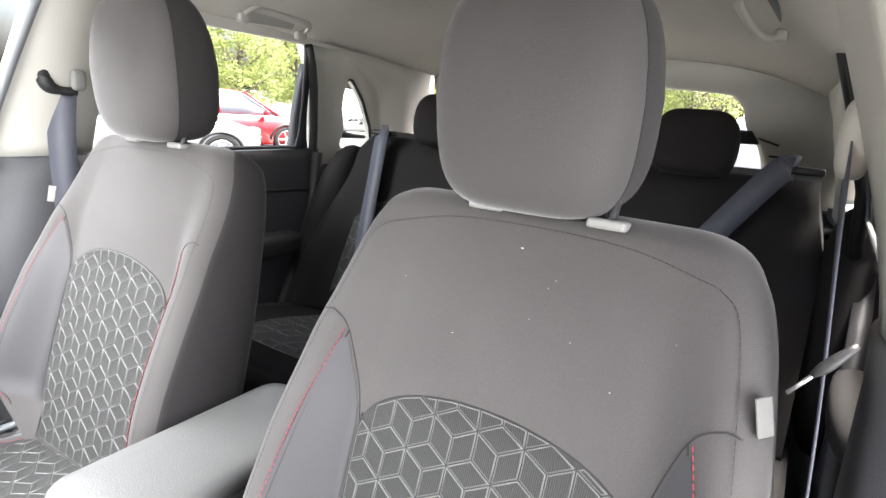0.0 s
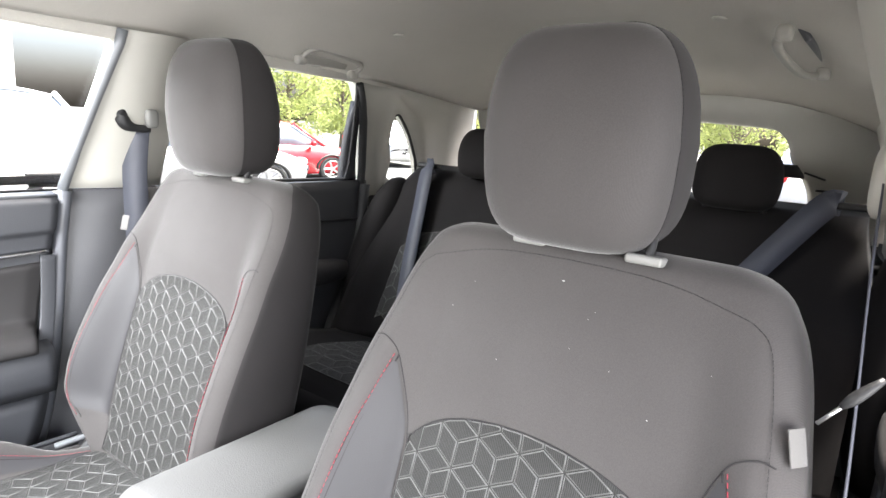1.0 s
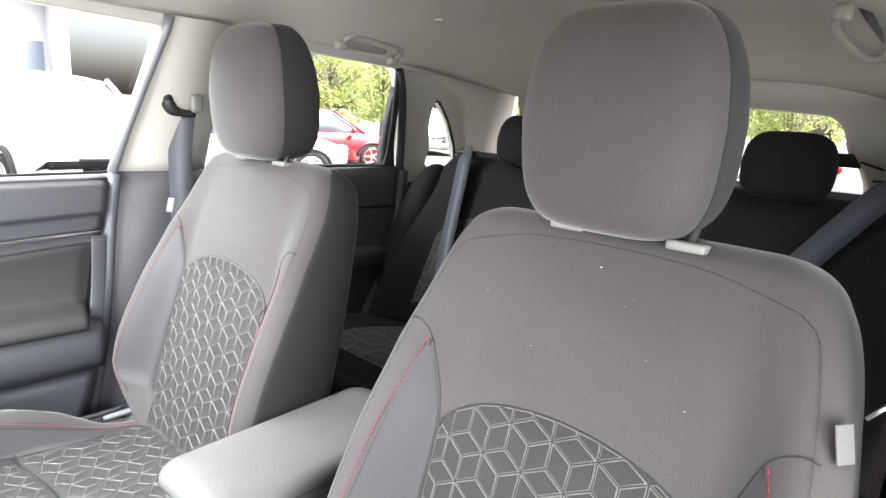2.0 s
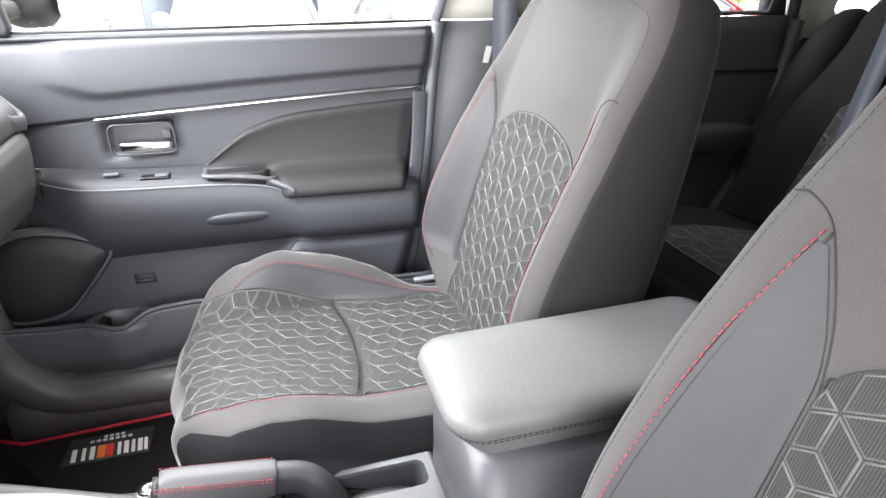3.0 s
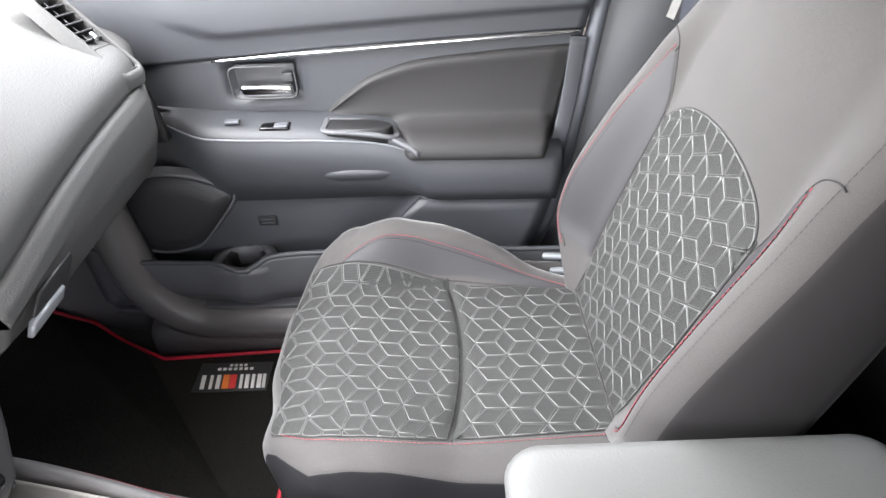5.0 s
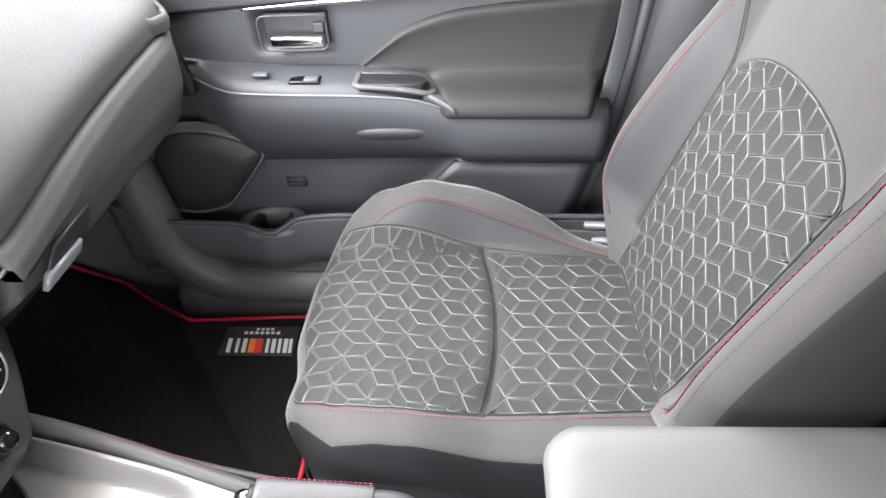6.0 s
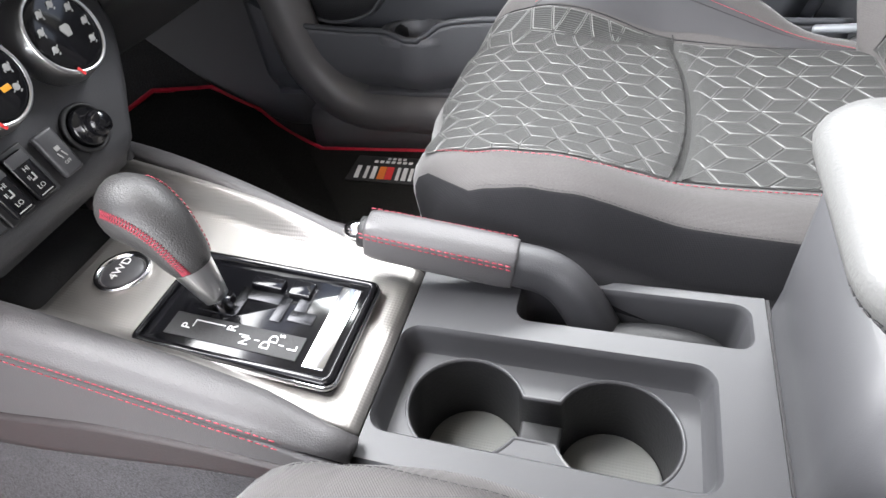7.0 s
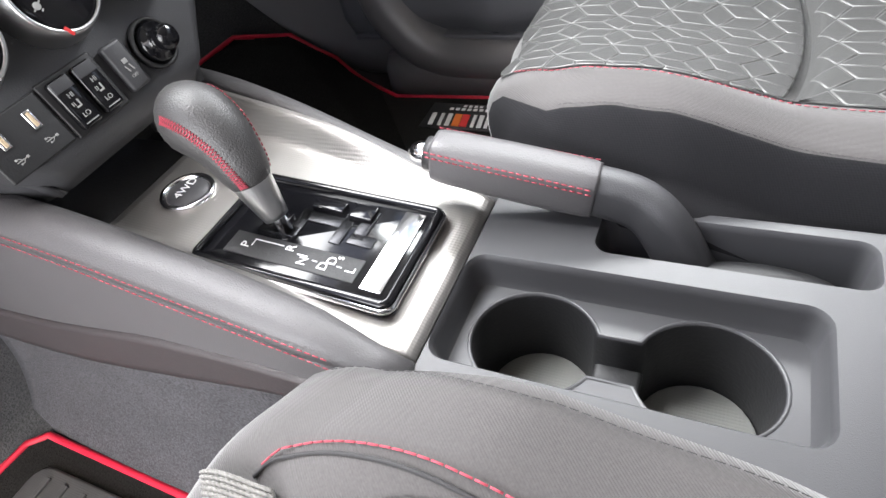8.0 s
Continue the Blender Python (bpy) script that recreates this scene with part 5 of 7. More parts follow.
# one opening: two wells joined by a channel
well = cup_arc(CUP_Y[0], 112, 425) + cup_arc(CUP_Y[1], -65, 248)
piece("tray_floor", holed_plate(tray_floor, [well], TRAY, 0), CONSOLE, console, smooth=False)
wcx, wcy = cup_x, 0.7095
cup_rim = piece("cup_rim", loft([[(x, y, z) for x, y in inset(well, d)] for d, z in ((-0.0020, TRAY + 0.0002), (-0.0010, TRAY + 0.0010), (0.0, TRAY + 0.0007), (0.0008, TRAY - 0.0025))], False), CONSOLE, console, "rounded rim of the cup wells")
cup = piece("cup_holder", loft([[(x, y, z) for x, y in inset(well, d)] for d, z in ((0, TRAY), (0.0006, TRAY - 0.0015), (0.0012, TRAY - 0.004), (0.0035, TRAY - 0.064))], False), BLACK, console, "deep black double cup holder")
piece("cup_floor", moved(block(0.088, 0.20, 0.004, 0.001), Matrix.Translation((wcx, wcy, TRAY - 0.070))), BLACK, cup)
for cy in CUP_Y:
    piece("cup_mat", moved(prism([(0.0352 * math.cos(2 * math.pi * i / 32), 0.0365 * math.sin(2 * math.pi * i / 32)) for i in range(32)], 0, 0.003, 0.001), Matrix.Translation((cup_x, cy, TRAY - 0.066))), CUPMAT, cup, "dotted rubber base mat")
piece("cup_bridge", moved(block(0.026, 0.030, 0.012, 0.003), Matrix.Translation((cup_x - 0.004, 0.7095, TRAY - 0.040))), BLACK, cup)
piece("cup_web", moved(prism([(-0.012, -0.016), (0.014, -0.010), (0.014, 0.010), (-0.012, 0.016)], 0, 0.010, 0.002), Matrix.Translation((cup_x + 0.022, 0.7095, TRAY - 0.026))), CONSOLE, cup, "grey web between the wells")
piece("brake_well", bowl(slot, [(0, TOP), (0.0012, TOP - 0.002), (0.002, TOP - 0.006), (0.004, TOP - 0.050)]), CONSOLE, console)
piece("well_floor", moved(block(0.040, 0.16, 0.004, 0.001), Matrix.Translation((brake_x, brake_y, TOP - 0.052))), CONSOLE, console)
piece("brake_gaiter", moved(ball(0.014, 0.045, 0.010), Matrix.Translation((brake_x, brake_y + 0.022, TOP - 0.028))), BLACK, console, "black rubber gaiter in the well")

# rear box under the armrest
piece("box_body", loft([[(CX + (x - CX) * k, y, z) for x, y in shifted(rounded(0.190, 0.330, 0.03, 5), CX, 1.018)] for k, z in ((1.08, 0.0), (1.02, 0.19), (1.0, TOP), (0.92, 0.250), (0.88, 0.345))]), CONSOLE, console, "grey plastic console box")
piece("joint", moved(block(0.172, 0.0025, 0.002, 0.0005), Matrix.Translation((-0.0185, 0.8525, TOP - 0.001))), SEAM, console)

# padded armrest lid
arm = thing("armrest_lid", "padded grey leather armrest lid with double stitched edge", "armrest")
LID_W, LID_L = 0.158, 0.345
lm = Matrix.Translation((-0.021, 1.006, 0.318))


def lid_ring(d, z, front=0.0):
    out = []
    for x, y in rounded(LID_W - 2 * d, LID_L - 2 * d, max(0.034 - d, 0.010), 6):
        out.append(lm @ Vector((x * (1 - 0.05 * smooth(0.0, -0.17, y)), y + front * smooth(0.0, -0.17, y), z)))
    return out


levels = [(0.030, 0.0, 0.030), (0.022, 0.004, 0.026), (0.012, 0.024, 0.016), (0.004, 0.044, 0.006), (0.0005, 0.056, 0.001), (0.0, 0.062, 0), (0.002, 0.068, 0), (0.006, 0.0725, 0), (0.014, 0.0755, 0), (0.028, 0.077, 0), (0.05, 0.0778, 0)]
piece("cushion", loft([lid_ring(*q) for q in levels]), ARM, arm)
for d, dz, f in ((0.0018, 0.050, 0.003), (0.0030, 0.0465, 0.005)):
    lp = lid_ring(d, dz, f)
    piece("stitching", stitches(lp + lp[:1], 0.004, 0.0015, 0.0005), SEAM, arm)
piece("latch", moved(block(0.040, 0.010, 0.008, 0.003), Matrix.Translation((-0.020, 0.872, 0.311))), CONSOLE, arm)

# gear selector panel in patterned steel


def panel_half(y):
    return lerp_table([(0.20, 0.096), (0.28, 0.094), (0.40, 0.086), (0.50, 0.078), (0.602, 0.0735)], y)


def mid_x(y):
    return -0.020 - 0.10 * (0.602 - y)


def panel_z(y):
    return lerp_table([(0.28, 0.262), (0.43, 0.250), (0.602, 0.2275)], y)


def steel(u, v):
    y0 = 0.335 - 0.085 * smooth(0.35, 0.0, u)
    y = y0 + (0.602 - y0) * v
    w = panel_half(y)
    x = (2 * u - 1) * w
    up = 0.020 * smooth(0.72, 1.0, abs(2 * u - 1)) * smooth(0.602, 0.45, y)
    roll = -0.004 * smooth(0.985, 1.0, v)
    return (mid_x(y) + x, y, panel_z(y) + up + roll)


piece("steel_panel", slab(steel, 40, 40, (0, 0, -0.006)), STEEL, console, "patterned brushed steel panel")
tray_box = thing("console_tray", "deep black open tray under the centre stack", "tray")
piece("floor", moved(block(0.20, 0.28, 0.006, 0.002), Matrix.Translation((-0.050, 0.215, 0.196))), BLACK, tray_box)
piece("rear_wall", moved(block(0.20, 0.006, 0.050, 0.002), Matrix.Translation((-0.050, 0.352, 0.200))), BLACK, tray_box)


def leather_low(y):
    return min(0.217, 0.224 - 0.165 * (0.452 - y))


def brown_low(y):
    return 0.186 - 0.187 * (0.465 - y)


# padded rails on both sides, rising to the dash
for sgn in (-1, 1):
    def rail_path(k):
        y = 0.606 - 0.50 * k
        w = panel_half(y) + 0.012 + 0.006 * k
        z = panel_z(y) + 0.006 + 0.026 * smooth(0.0, 0.60, k) - 0.004 * smooth(0.12, 0.0, k) - (0.023 if sgn < 0 else 0)
        return Vector((mid_x(y) + sgn * w, y, z))
    path = [rail_path(k / 24) for k in range(25)]
    rail = thing("console_rail", "padded leather console rail with double red stitching", "console rail", group="console rails")
    piece("pad", sweep(path, ring(0.016, 14, 0.014) if sgn > 0 else ring(0.011, 14, 0.011), scale=lambda t: 0.55 + 0.45 * smooth(0.0, 0.15, t) + 0.25 * t), STITCHED, rail)
    piece("skirt", slab(lambda u, v: (lambda q: (q.x + sgn * (0.0145 + 0.004 * u + 0.012 * u * v), q.y, (q.z - 0.004) * (1 - u) + leather_low(q.y) * u))(rail_path(v)), 10, 24, (-sgn * 0.008, 0, 0)), STITCHED, rail, "smooth grey leather side panel")
    piece("lower_skirt", slab(lambda u, v: (lambda q: (q.x + sgn * (0.0205 + 0.012 * v), q.y, (leather_low(q.y) + 0.006) * (1 - u) + brown_low(q.y) * u))(rail_path(v)), 6, 24, (-sgn * 0.006, 0, 0)), BROWNP, rail, "dark brown plastic lower strip")
    piece("tunnel_carpet", slab(lambda u, v: (lambda q: (q.x + sgn * (0.019 + 0.012 * v + 0.045 * u * u), q.y, (brown_low(q.y) + 0.008) * (1 - u)))(rail_path(v)), 12, 24, (-sgn * 0.006, 0, 0)), CARPET, rail, "grey carpet on the tunnel side")
    for d in (0.0, 0.0065):
        row = [q + Vector((sgn * (0.0140 + 0.004 * smooth(0, 0.3, k / 24) - d * 0.25), 0, 0.0025 - 0.004 * smooth(0, 0.3, k / 24) + d - (0.016 if sgn < 0 else 0))) + Vector((sgn * 0.0022, 0, 0)) for k, q in enumerate(path) if k > 1]
        piece("red_stitching", stitches(row, 0.0036, 0.0016, 0.00042), RED, rail, "red contrast stitching")

# gate plate of the selector
gate_m = Matrix.Translation((-0.0145, 0.501, 0.2435)) @ pose(0, 0, 0, -5.2)
selector = thing("gear_selector", "leather gear selector with red stitching in a gloss black gate", "gear selector")
bezel_out = rounded(0.096, 0.158, 0.008, 4)
piece("bezel", moved(loft([[(x, y, z) for x, y in inset(bezel_out, d)] for d, z in ((0, -0.004), (0.0, 0.003), (0.002, 0.006), (0.005, 0.007), (0.0065, 0.005), (0.0075, 0.002))], False), gate_m), PIANO, selector, "gloss black bezel")
piece("bright_rim", moved(loft([[(x, y, z) for x, y in inset(bezel_out, d)] for d, z in ((0.0, -0.002), (-0.0016, 0.0), (-0.0016, 0.002), (0.0, 0.0035))], False), gate_m), CHROME, selector, "chrome rim")
piece("gate_plate", moved(prism(inset(bezel_out, 0.007), 0.0, 0.003, 0.0005), gate_m), PIANO, selector, "gloss black gate plate")
piece("bright_end", moved(block(0.074, 0.016, 0.002, 0.0006), gate_m @ Matrix.Translation((0.0, 0.060, 0.0026))), CHROME, selector, "polished end strip")
# the stepped slot
for x, y, w, l in ((0.004, -0.030, 0.010, 0.030), (-0.006, -0.018, 0.028, 0.009), (-0.014, 0.0, 0.010, 0.034), (-0.006, 0.016, 0.024, 0.009), (-0.016, 0.030, 0.030, 0.010), (-0.002, 0.034, 0.010, 0.020)):
    piece("slot", moved(block(w, l, 0.0016, 0.0005), gate_m @ Matrix.Translation((x, y, 0.0024))), GATEMETAL, selector)
for x, y, w, l in ((-0.006, -0.030, 0.008, 0.012), (-0.026, -0.004, 0.010, 0.026), (-0.026, 0.024, 0.014, 0.018)):
    piece("slot_block", moved(block(w, l, 0.004, 0.001), gate_m @ Matrix.Translation((x, y, 0.003))), PIANO, selector)
piece("letter_strip", moved(block(0.020, 0.104, 0.0012, 0.0004), gate_m @ Matrix.Translation((0.024, -0.006, 0.0026))), BLACK, selector)


def letters(text, size, m, mat, parent, name="letter"):
    cu = bpy.data.curves.new(name, "FONT")
    cu.body, cu.size, cu.extrude, cu.align_x, cu.align_y = text, size, 0.0002, "CENTER", "CENTER"
    tmp = bpy.data.objects.new(name, cu)
    scene.collection.objects.link(tmp)
    me = bpy.data.meshes.new_from_object(tmp.evaluated_get(bpy.context.evaluated_depsgraph_get()))
    bpy.data.objects.remove(tmp)
    bpy.data.curves.remove(cu)
    me.name = name
    me.materials.clear()
    me.materials.append(mat)
    ob = new(name, me)
    ob.matrix_basis = m
    ob.parent = parent
    return ob


for ch, x, y, sz in (("P", 0.025, -0.044, 0.0098), ("R", 0.019, -0.010, 0.0098), ("N", 0.027, 0.004, 0.0098), ("D", 0.027, 0.020, 0.0098), ("D", 0.021, 0.024, 0.0098), ("S", 0.017, 0.029, 0.006), ("L", 0.025, 0.040, 0.0098)):
    letters(ch, sz, gate_m @ Matrix.Translation((x, y, 0.0041)) @ pose(0, 0, 0, 0, 0, 180), WHITE, selector)
for x, y, w, l in ((0.0185, -0.028, 0.0008, 0.024), (0.0215, -0.0395, 0.006, 0.0008), (0.0225, 0.001, 0.0008, 0.008), (0.0245, 0.012, 0.0008, 0.004), (0.0245, 0.031, 0.0008, 0.004)):
    piece("line", moved(block(w, l, 0.0006, 0.0002), gate_m @ Matrix.Translation((x, y, 0.0036))), WHITE, selector)

# lever and knob: leans towards the driver and forwards
foot = Vector((-0.011, 0.477, 0.249))
head_c = Vector((-0.0145, 0.464, 0.288))
axis = (head_c - foot).normalized()
piece("shaft", tube([foot, foot + axis * 0.03], 0.0055, 12), CHROME, selector)
neck = spline([foot + axis * 0.012, foot + axis * 0.028, foot + axis * 0.046], 4)
piece("collar", sweep(neck, ring(0.0138, 18), up=(1, 0, 0), scale=lambda t: 0.66 + 0.42 * t), SATIN, selector, "satin aluminium collar")
knob_path = [foot + axis * 0.043, Vector((-0.0155, 0.461, 0.299)), Vector((-0.019, 0.451, 0.3155)), Vector((-0.0215, 0.439, 0.3265)), Vector((-0.0235, 0.426, 0.3310)), Vector((-0.0245, 0.414, 0.3300))]
kp = spline(knob_path, 5)
rads = [(0, 0.0145), (0.25, 0.0182), (0.5, 0.0226), (0.7, 0.0244), (0.86, 0.0228), (0.95, 0.0170), (0.985, 0.0105), (1.0, 0.0040)]
knob = piece("knob", sweep(kp, ring(1.0, 22, 1.0), up=(1, 0, 0), scale=lambda t: lerp_table(rads, t)), LEATHER, selector, "black grained leather knob")


def knob_row(ang, off):
    out = []
    for i, c in enumerate(kp[1:-5]):
        t = (kp[min(i + 2, len(kp) - 1)] - kp[max(i, 0)]).normalized()
        s = t.cross(Vector((1, 0, 0))).normalized()
        u = s.cross(t)
        r = lerp_table(rads, (i + 1) / (len(kp) - 1)) + 0.0006
        a = radians(ang)
        out.append(c + s * (r * math.cos(a + off / r)) + u * (r * math.sin(a + off / r)))
    return out


# herringbone seam on the driver's side, a plain one on the other
left, right = (spline(knob_row(62, off), 2) for off in (-0.0030, 0.0030))
cross = []
for k in range(0, len(left) - 2):
    cross += [tube([left[k], left[k].lerp(right[k + 1], 0.5) * 0.5 + (left[k + 1] + right[k]) * 0.25, right[k + 1]], 0.00034, 5), tube([right[k], right[k].lerp(left[k + 1], 0.5), left[k + 1]], 0.00034, 5)]
piece("red_stitching", join(*cross), RED, knob, "red herringbone stitching")
piece("red_stitching", stitches(knob_row(302, 0.0), 0.0024, 0.0012, 0.0005), RED, knob, "red contrast stitching")

# round button in front of the lever
button = thing("drive_mode_button", "round chrome-rimmed drive mode button marked 4WD", "button")
bm4 = Matrix.Translation((-0.027, 0.373, 0.2545)) @ pose(0, 0, 0, -4)
piece("rim", moved(loft([[(r * math.cos(2 * math.pi * i / 36), r * math.sin(2 * math.pi * i / 36), z) for i in range(36)] for r, z in ((0.0225, -0.002), (0.0225, 0.002), (0.021, 0.0036), (0.0185, 0.003), (0.0175, 0.000))], False), bm4), CHROME, button)
piece("cap", moved(ball(0.0172, 0.0172, 0.004, nu=30), bm4 @ Matrix.Translation((0, 0, 0.001))), PLASTIC, button)
letters("4WD", 0.0105, bm4 @ Matrix.Translation((0, 0, 0.0054)) @ pose(0, 0, 0, 0, 0, 180), WHITE, button)

# ---- parking brake ----
brake = thing("parking_brake", "parking brake lever with red-stitched leather grip", "brake lever")
g0, g1 = Vector((-0.087, 0.566, 0.268)), Vector((-0.092, 0.678, 0.2465))
ga = (g1 - g0).normalized()
gp = spline([g0, g0.lerp(g1, 0.1), g0.lerp(g1, 0.5), g0.lerp(g1, 0.9), g1], 4)
piece("grip", sweep(gp, rounded(0.030, 0.036, 0.010, 4), scale=lambda t: 0.90 + 0.10 * math.sin(math.pi * t) + 0.06 * t), STITCHED, brake, "dark leather grip")
for off in (-0.0020, 0.0020):
    for side in (-1, 1):
        piece("red_stitching", stitches([q + Vector((side * (0.0146 + 0.002 * k / len(gp)), 0, 0.0105 + off)) for k, q in enumerate(gp)], 0.0036, 0.0014, 0.0005), RED, brake, "red contrast stitching")
piece("button", moved(ball(0.0075, 0.0075, 0.011), Matrix.Translation(g0 - ga * 0.010) @ pose(0, 0, 0, 100)), CHROME, brake, "chrome release button")
piece("button_collar", tube([g0 - ga * 0.006, g0 + ga * 0.002], 0.012, 16), BLACK, brake)
arm_path = spline([g1 - ga * 0.006, g1 + ga * 0.025 + Vector((0, 0, -0.003)), Vector((-0.089, 0.722, 0.224)), Vector((-0.085, 0.742, 0.188))], 6)
piece("lever_arm", sweep(arm_path, rounded(0.027, 0.036, 0.011, 5), scale=lambda t: 0.95 + 0.05 * t), PLASTIC, brake, "black plastic lever arm")

# ---- dashboard ----
dash = thing("dashboard", "dark grey soft dashboard with glove box and side vent", "dashboard")
PROFILE = [(-0.42, 0.735), (-0.20, 0.735), (0.02, 0.720), (0.15, 0.695), (0.24, 0.665), (0.30, 0.625), (0.345, 0.580), (0.368, 0.548), (0.370, 0.520)]
prof = [(p.x, p.y) for p in spline([(a, b, 0) for a, b in PROFILE], 5)]


def seam_z(x):
    """The pad's lower edge climbs towards the door."""
    return lerp_table([(-0.66, 0.553), (-0.58, 0.550), (-0.43, 0.540), (-0.30, 0.522), (-0.19, 0.493), (-0.10, 0.485), (0.7, 0.485)], x)


def dash_at(u, v):
    i = min(len(prof) - 1, round(v * (len(prof) - 1)))
    y, z = prof[i]
    x = 0.66 - 1.31 * u
    far = smooth(-0.52, -0.66, x)
    near = smooth(-0.30, -0.16, x)
    z += (seam_z(x) - 0.520) * smooth(0.66, 0.53, z) - 0.010 * smooth(-0.46, -0.58, x) * smooth(0.56, 0.62, z)
    return (x, y - 0.035 * far * far - (0.012 * near + 0.13 * smooth(-0.195, -0.165, x)) * smooth(0.0, 0.3, y), z)


piece("upper_pad", slab(dash_at, 60, len(prof) - 1, (0, -0.02, -0.01)), DASH, dash, "soft grained upper dash pad")


def glove(u, v):
    x = -0.645 + 0.455 * u
    s = seam_z(x) - 0.003
    pts = [(0.350, s), (0.364, s), (0.372, s - 0.005), (0.378, s - 0.018), (0.378, s - 0.034), (0.374, 0.470), (0.367, 0.450), (0.359, 0.429), (0.336, 0.412), (0.294, 0.384), (0.266, 0.352), (0.250, 0.334), (0.215, 0.326), (0.05, 0.32)]
    k = v * (len(pts) - 1)
    i = min(len(pts) - 2, int(k))
    f = k - i
    y, z = pts[i][0] * (1 - f) + pts[i + 1][0] * f, pts[i][1] * (1 - f) + pts[i + 1][1] * f
    far = smooth(-0.52, -0.66, x)
    near = smooth(-0.30, -0.16, x)
    return (x, y - 0.040 * far * far - 0.012 * near, z)


piece("glove_box", slab(glove, 40, 52, (0, -0.02, 0.0)), DASH, dash, "grained glove box lid")
gm = Matrix.Translation((-0.256, 0.3665, 0.449)) @ pose(0, 0, 0, 104, 0, 180)
piece("latch_bowl", moved(prism([(-0.046, -0.020), (0.030, -0.020), (0.050, 0.008), (0.046, 0.016), (-0.020, 0.013)], 0, 0.004, 0.002), gm @ Matrix.Translation((0, 0, -0.001))), BLACK, dash, "black latch recess")
piece("latch", moved(prism([(-0.050, -0.020), (0.012, -0.020), (0.018, -0.008), (-0.042, -0.006)], 0, 0.007, 0.002), gm), SILVERP, dash, "satin silver latch")
piece("end_cap", slab(lambda u, v: (-0.648 - 0.004 * v, 0.30 + 0.042 * u - 0.02 * v, 0.42 + 0.125 * v), 6, 10, (-0.02, 0, 0)), PLASTIC, dash, "dark dash end cap")
piece("seam_shadow", tube([(x / 100, 0.362 - 0.035 * smooth(-0.52, -0.66, x / 100) ** 2 - 0.012 * smooth(-0.30, -0.16, x / 100), seam_z(x / 100) - 0.001) for x in range(-64, -18)], 0.0030, 6), SEAM, dash, "dark joint line")

# side air vent
vent = thing("air_vent", "dark side air vent with slanted slats", "air vent")
vm = Matrix.Translation((-0.577, 0.3235, 0.6135)) @ pose(0, 0, 0, 47, 0, 170) @ pose(0, 0, 0, 0, 11, 0)
vo = rounded(0.050, 0.132, 0.010, 4)
piece("frame", moved(loft([[(x, y, z) for x, y in inset(vo, d)] for d, z in ((-0.016, -0.010), (-0.010, -0.001), (-0.004, 0.004), (0.0, 0.004), (0.002, 0.002), (0.003, -0.02))], False), vm), DASH, vent)
piece("well", moved(prism(inset(vo, 0.001), -0.022, -0.016), vm), BLACK, vent)
for k in range(9):
    piece("slat", moved(block(0.046, 0.0022, 0.014, 0.0008), vm @ Matrix.Translation((0, -0.056 + 0.014 * k, -0.012)) @ pose(0, 0, 0, 25)), PLASTIC, vent)
piece("divider", moved(block(0.003, 0.126, 0.008, 0.001), vm @ Matrix.Translation((0.003, 0, -0.014))), PLASTIC, vent)
piece("thumb_tab", moved(block(0.010, 0.012, 0.008, 0.003), vm @ Matrix.Translation((0.004, -0.004, -0.001))), CHROME, vent)

# ---- centre stack ----
stack = thing("centre_stack", "dark centre stack with climate dials and switches", "centre stack")
FACE = Matrix.Translation((-0.045, 0.338, 0.345)) @ pose(0, 0, 0, 72, 0, 180)


def stack_at(u, v):
    h = -0.045 + 0.20 * v
    w = lerp_table([(-0.045, 0.080), (-0.030, 0.088), (-0.011, 0.104), (0.012, 0.126), (0.057, 0.155), (0.155, 0.166)], h)
    e = abs(2 * u - 1)
    return FACE @ Vector(((2 * u - 1) * w, h, -0.020 * smooth(0.86, 1.0, e) - 0.020 * smooth(0.10, 0.0, v)))


piece("fascia", slab(stack_at, 40, 24, (0, -0.05, -0.02)), PLASTIC, stack)
for sgn in (-1, 1):
    piece("side_cheek", slab(lambda u, v: tuple((FACE @ Vector((-sgn * lerp_table([(-0.045, 0.080), (-0.030, 0.088), (-0.011, 0.104), (0.012, 0.126), (0.057, 0.155), (0.155, 0.166)], -0.045 + 0.20 * v), -0.045 + 0.20 * v, -0.02))) + Vector((sgn * 0.02 * u, -0.25 * u, 0))), 6, 16, (-sgn * 0.006, 0, 0)), PLASTIC, stack)


def on_face(x, y, z=0.0):
    return FACE @ Matrix.Translation((-x, y, z))


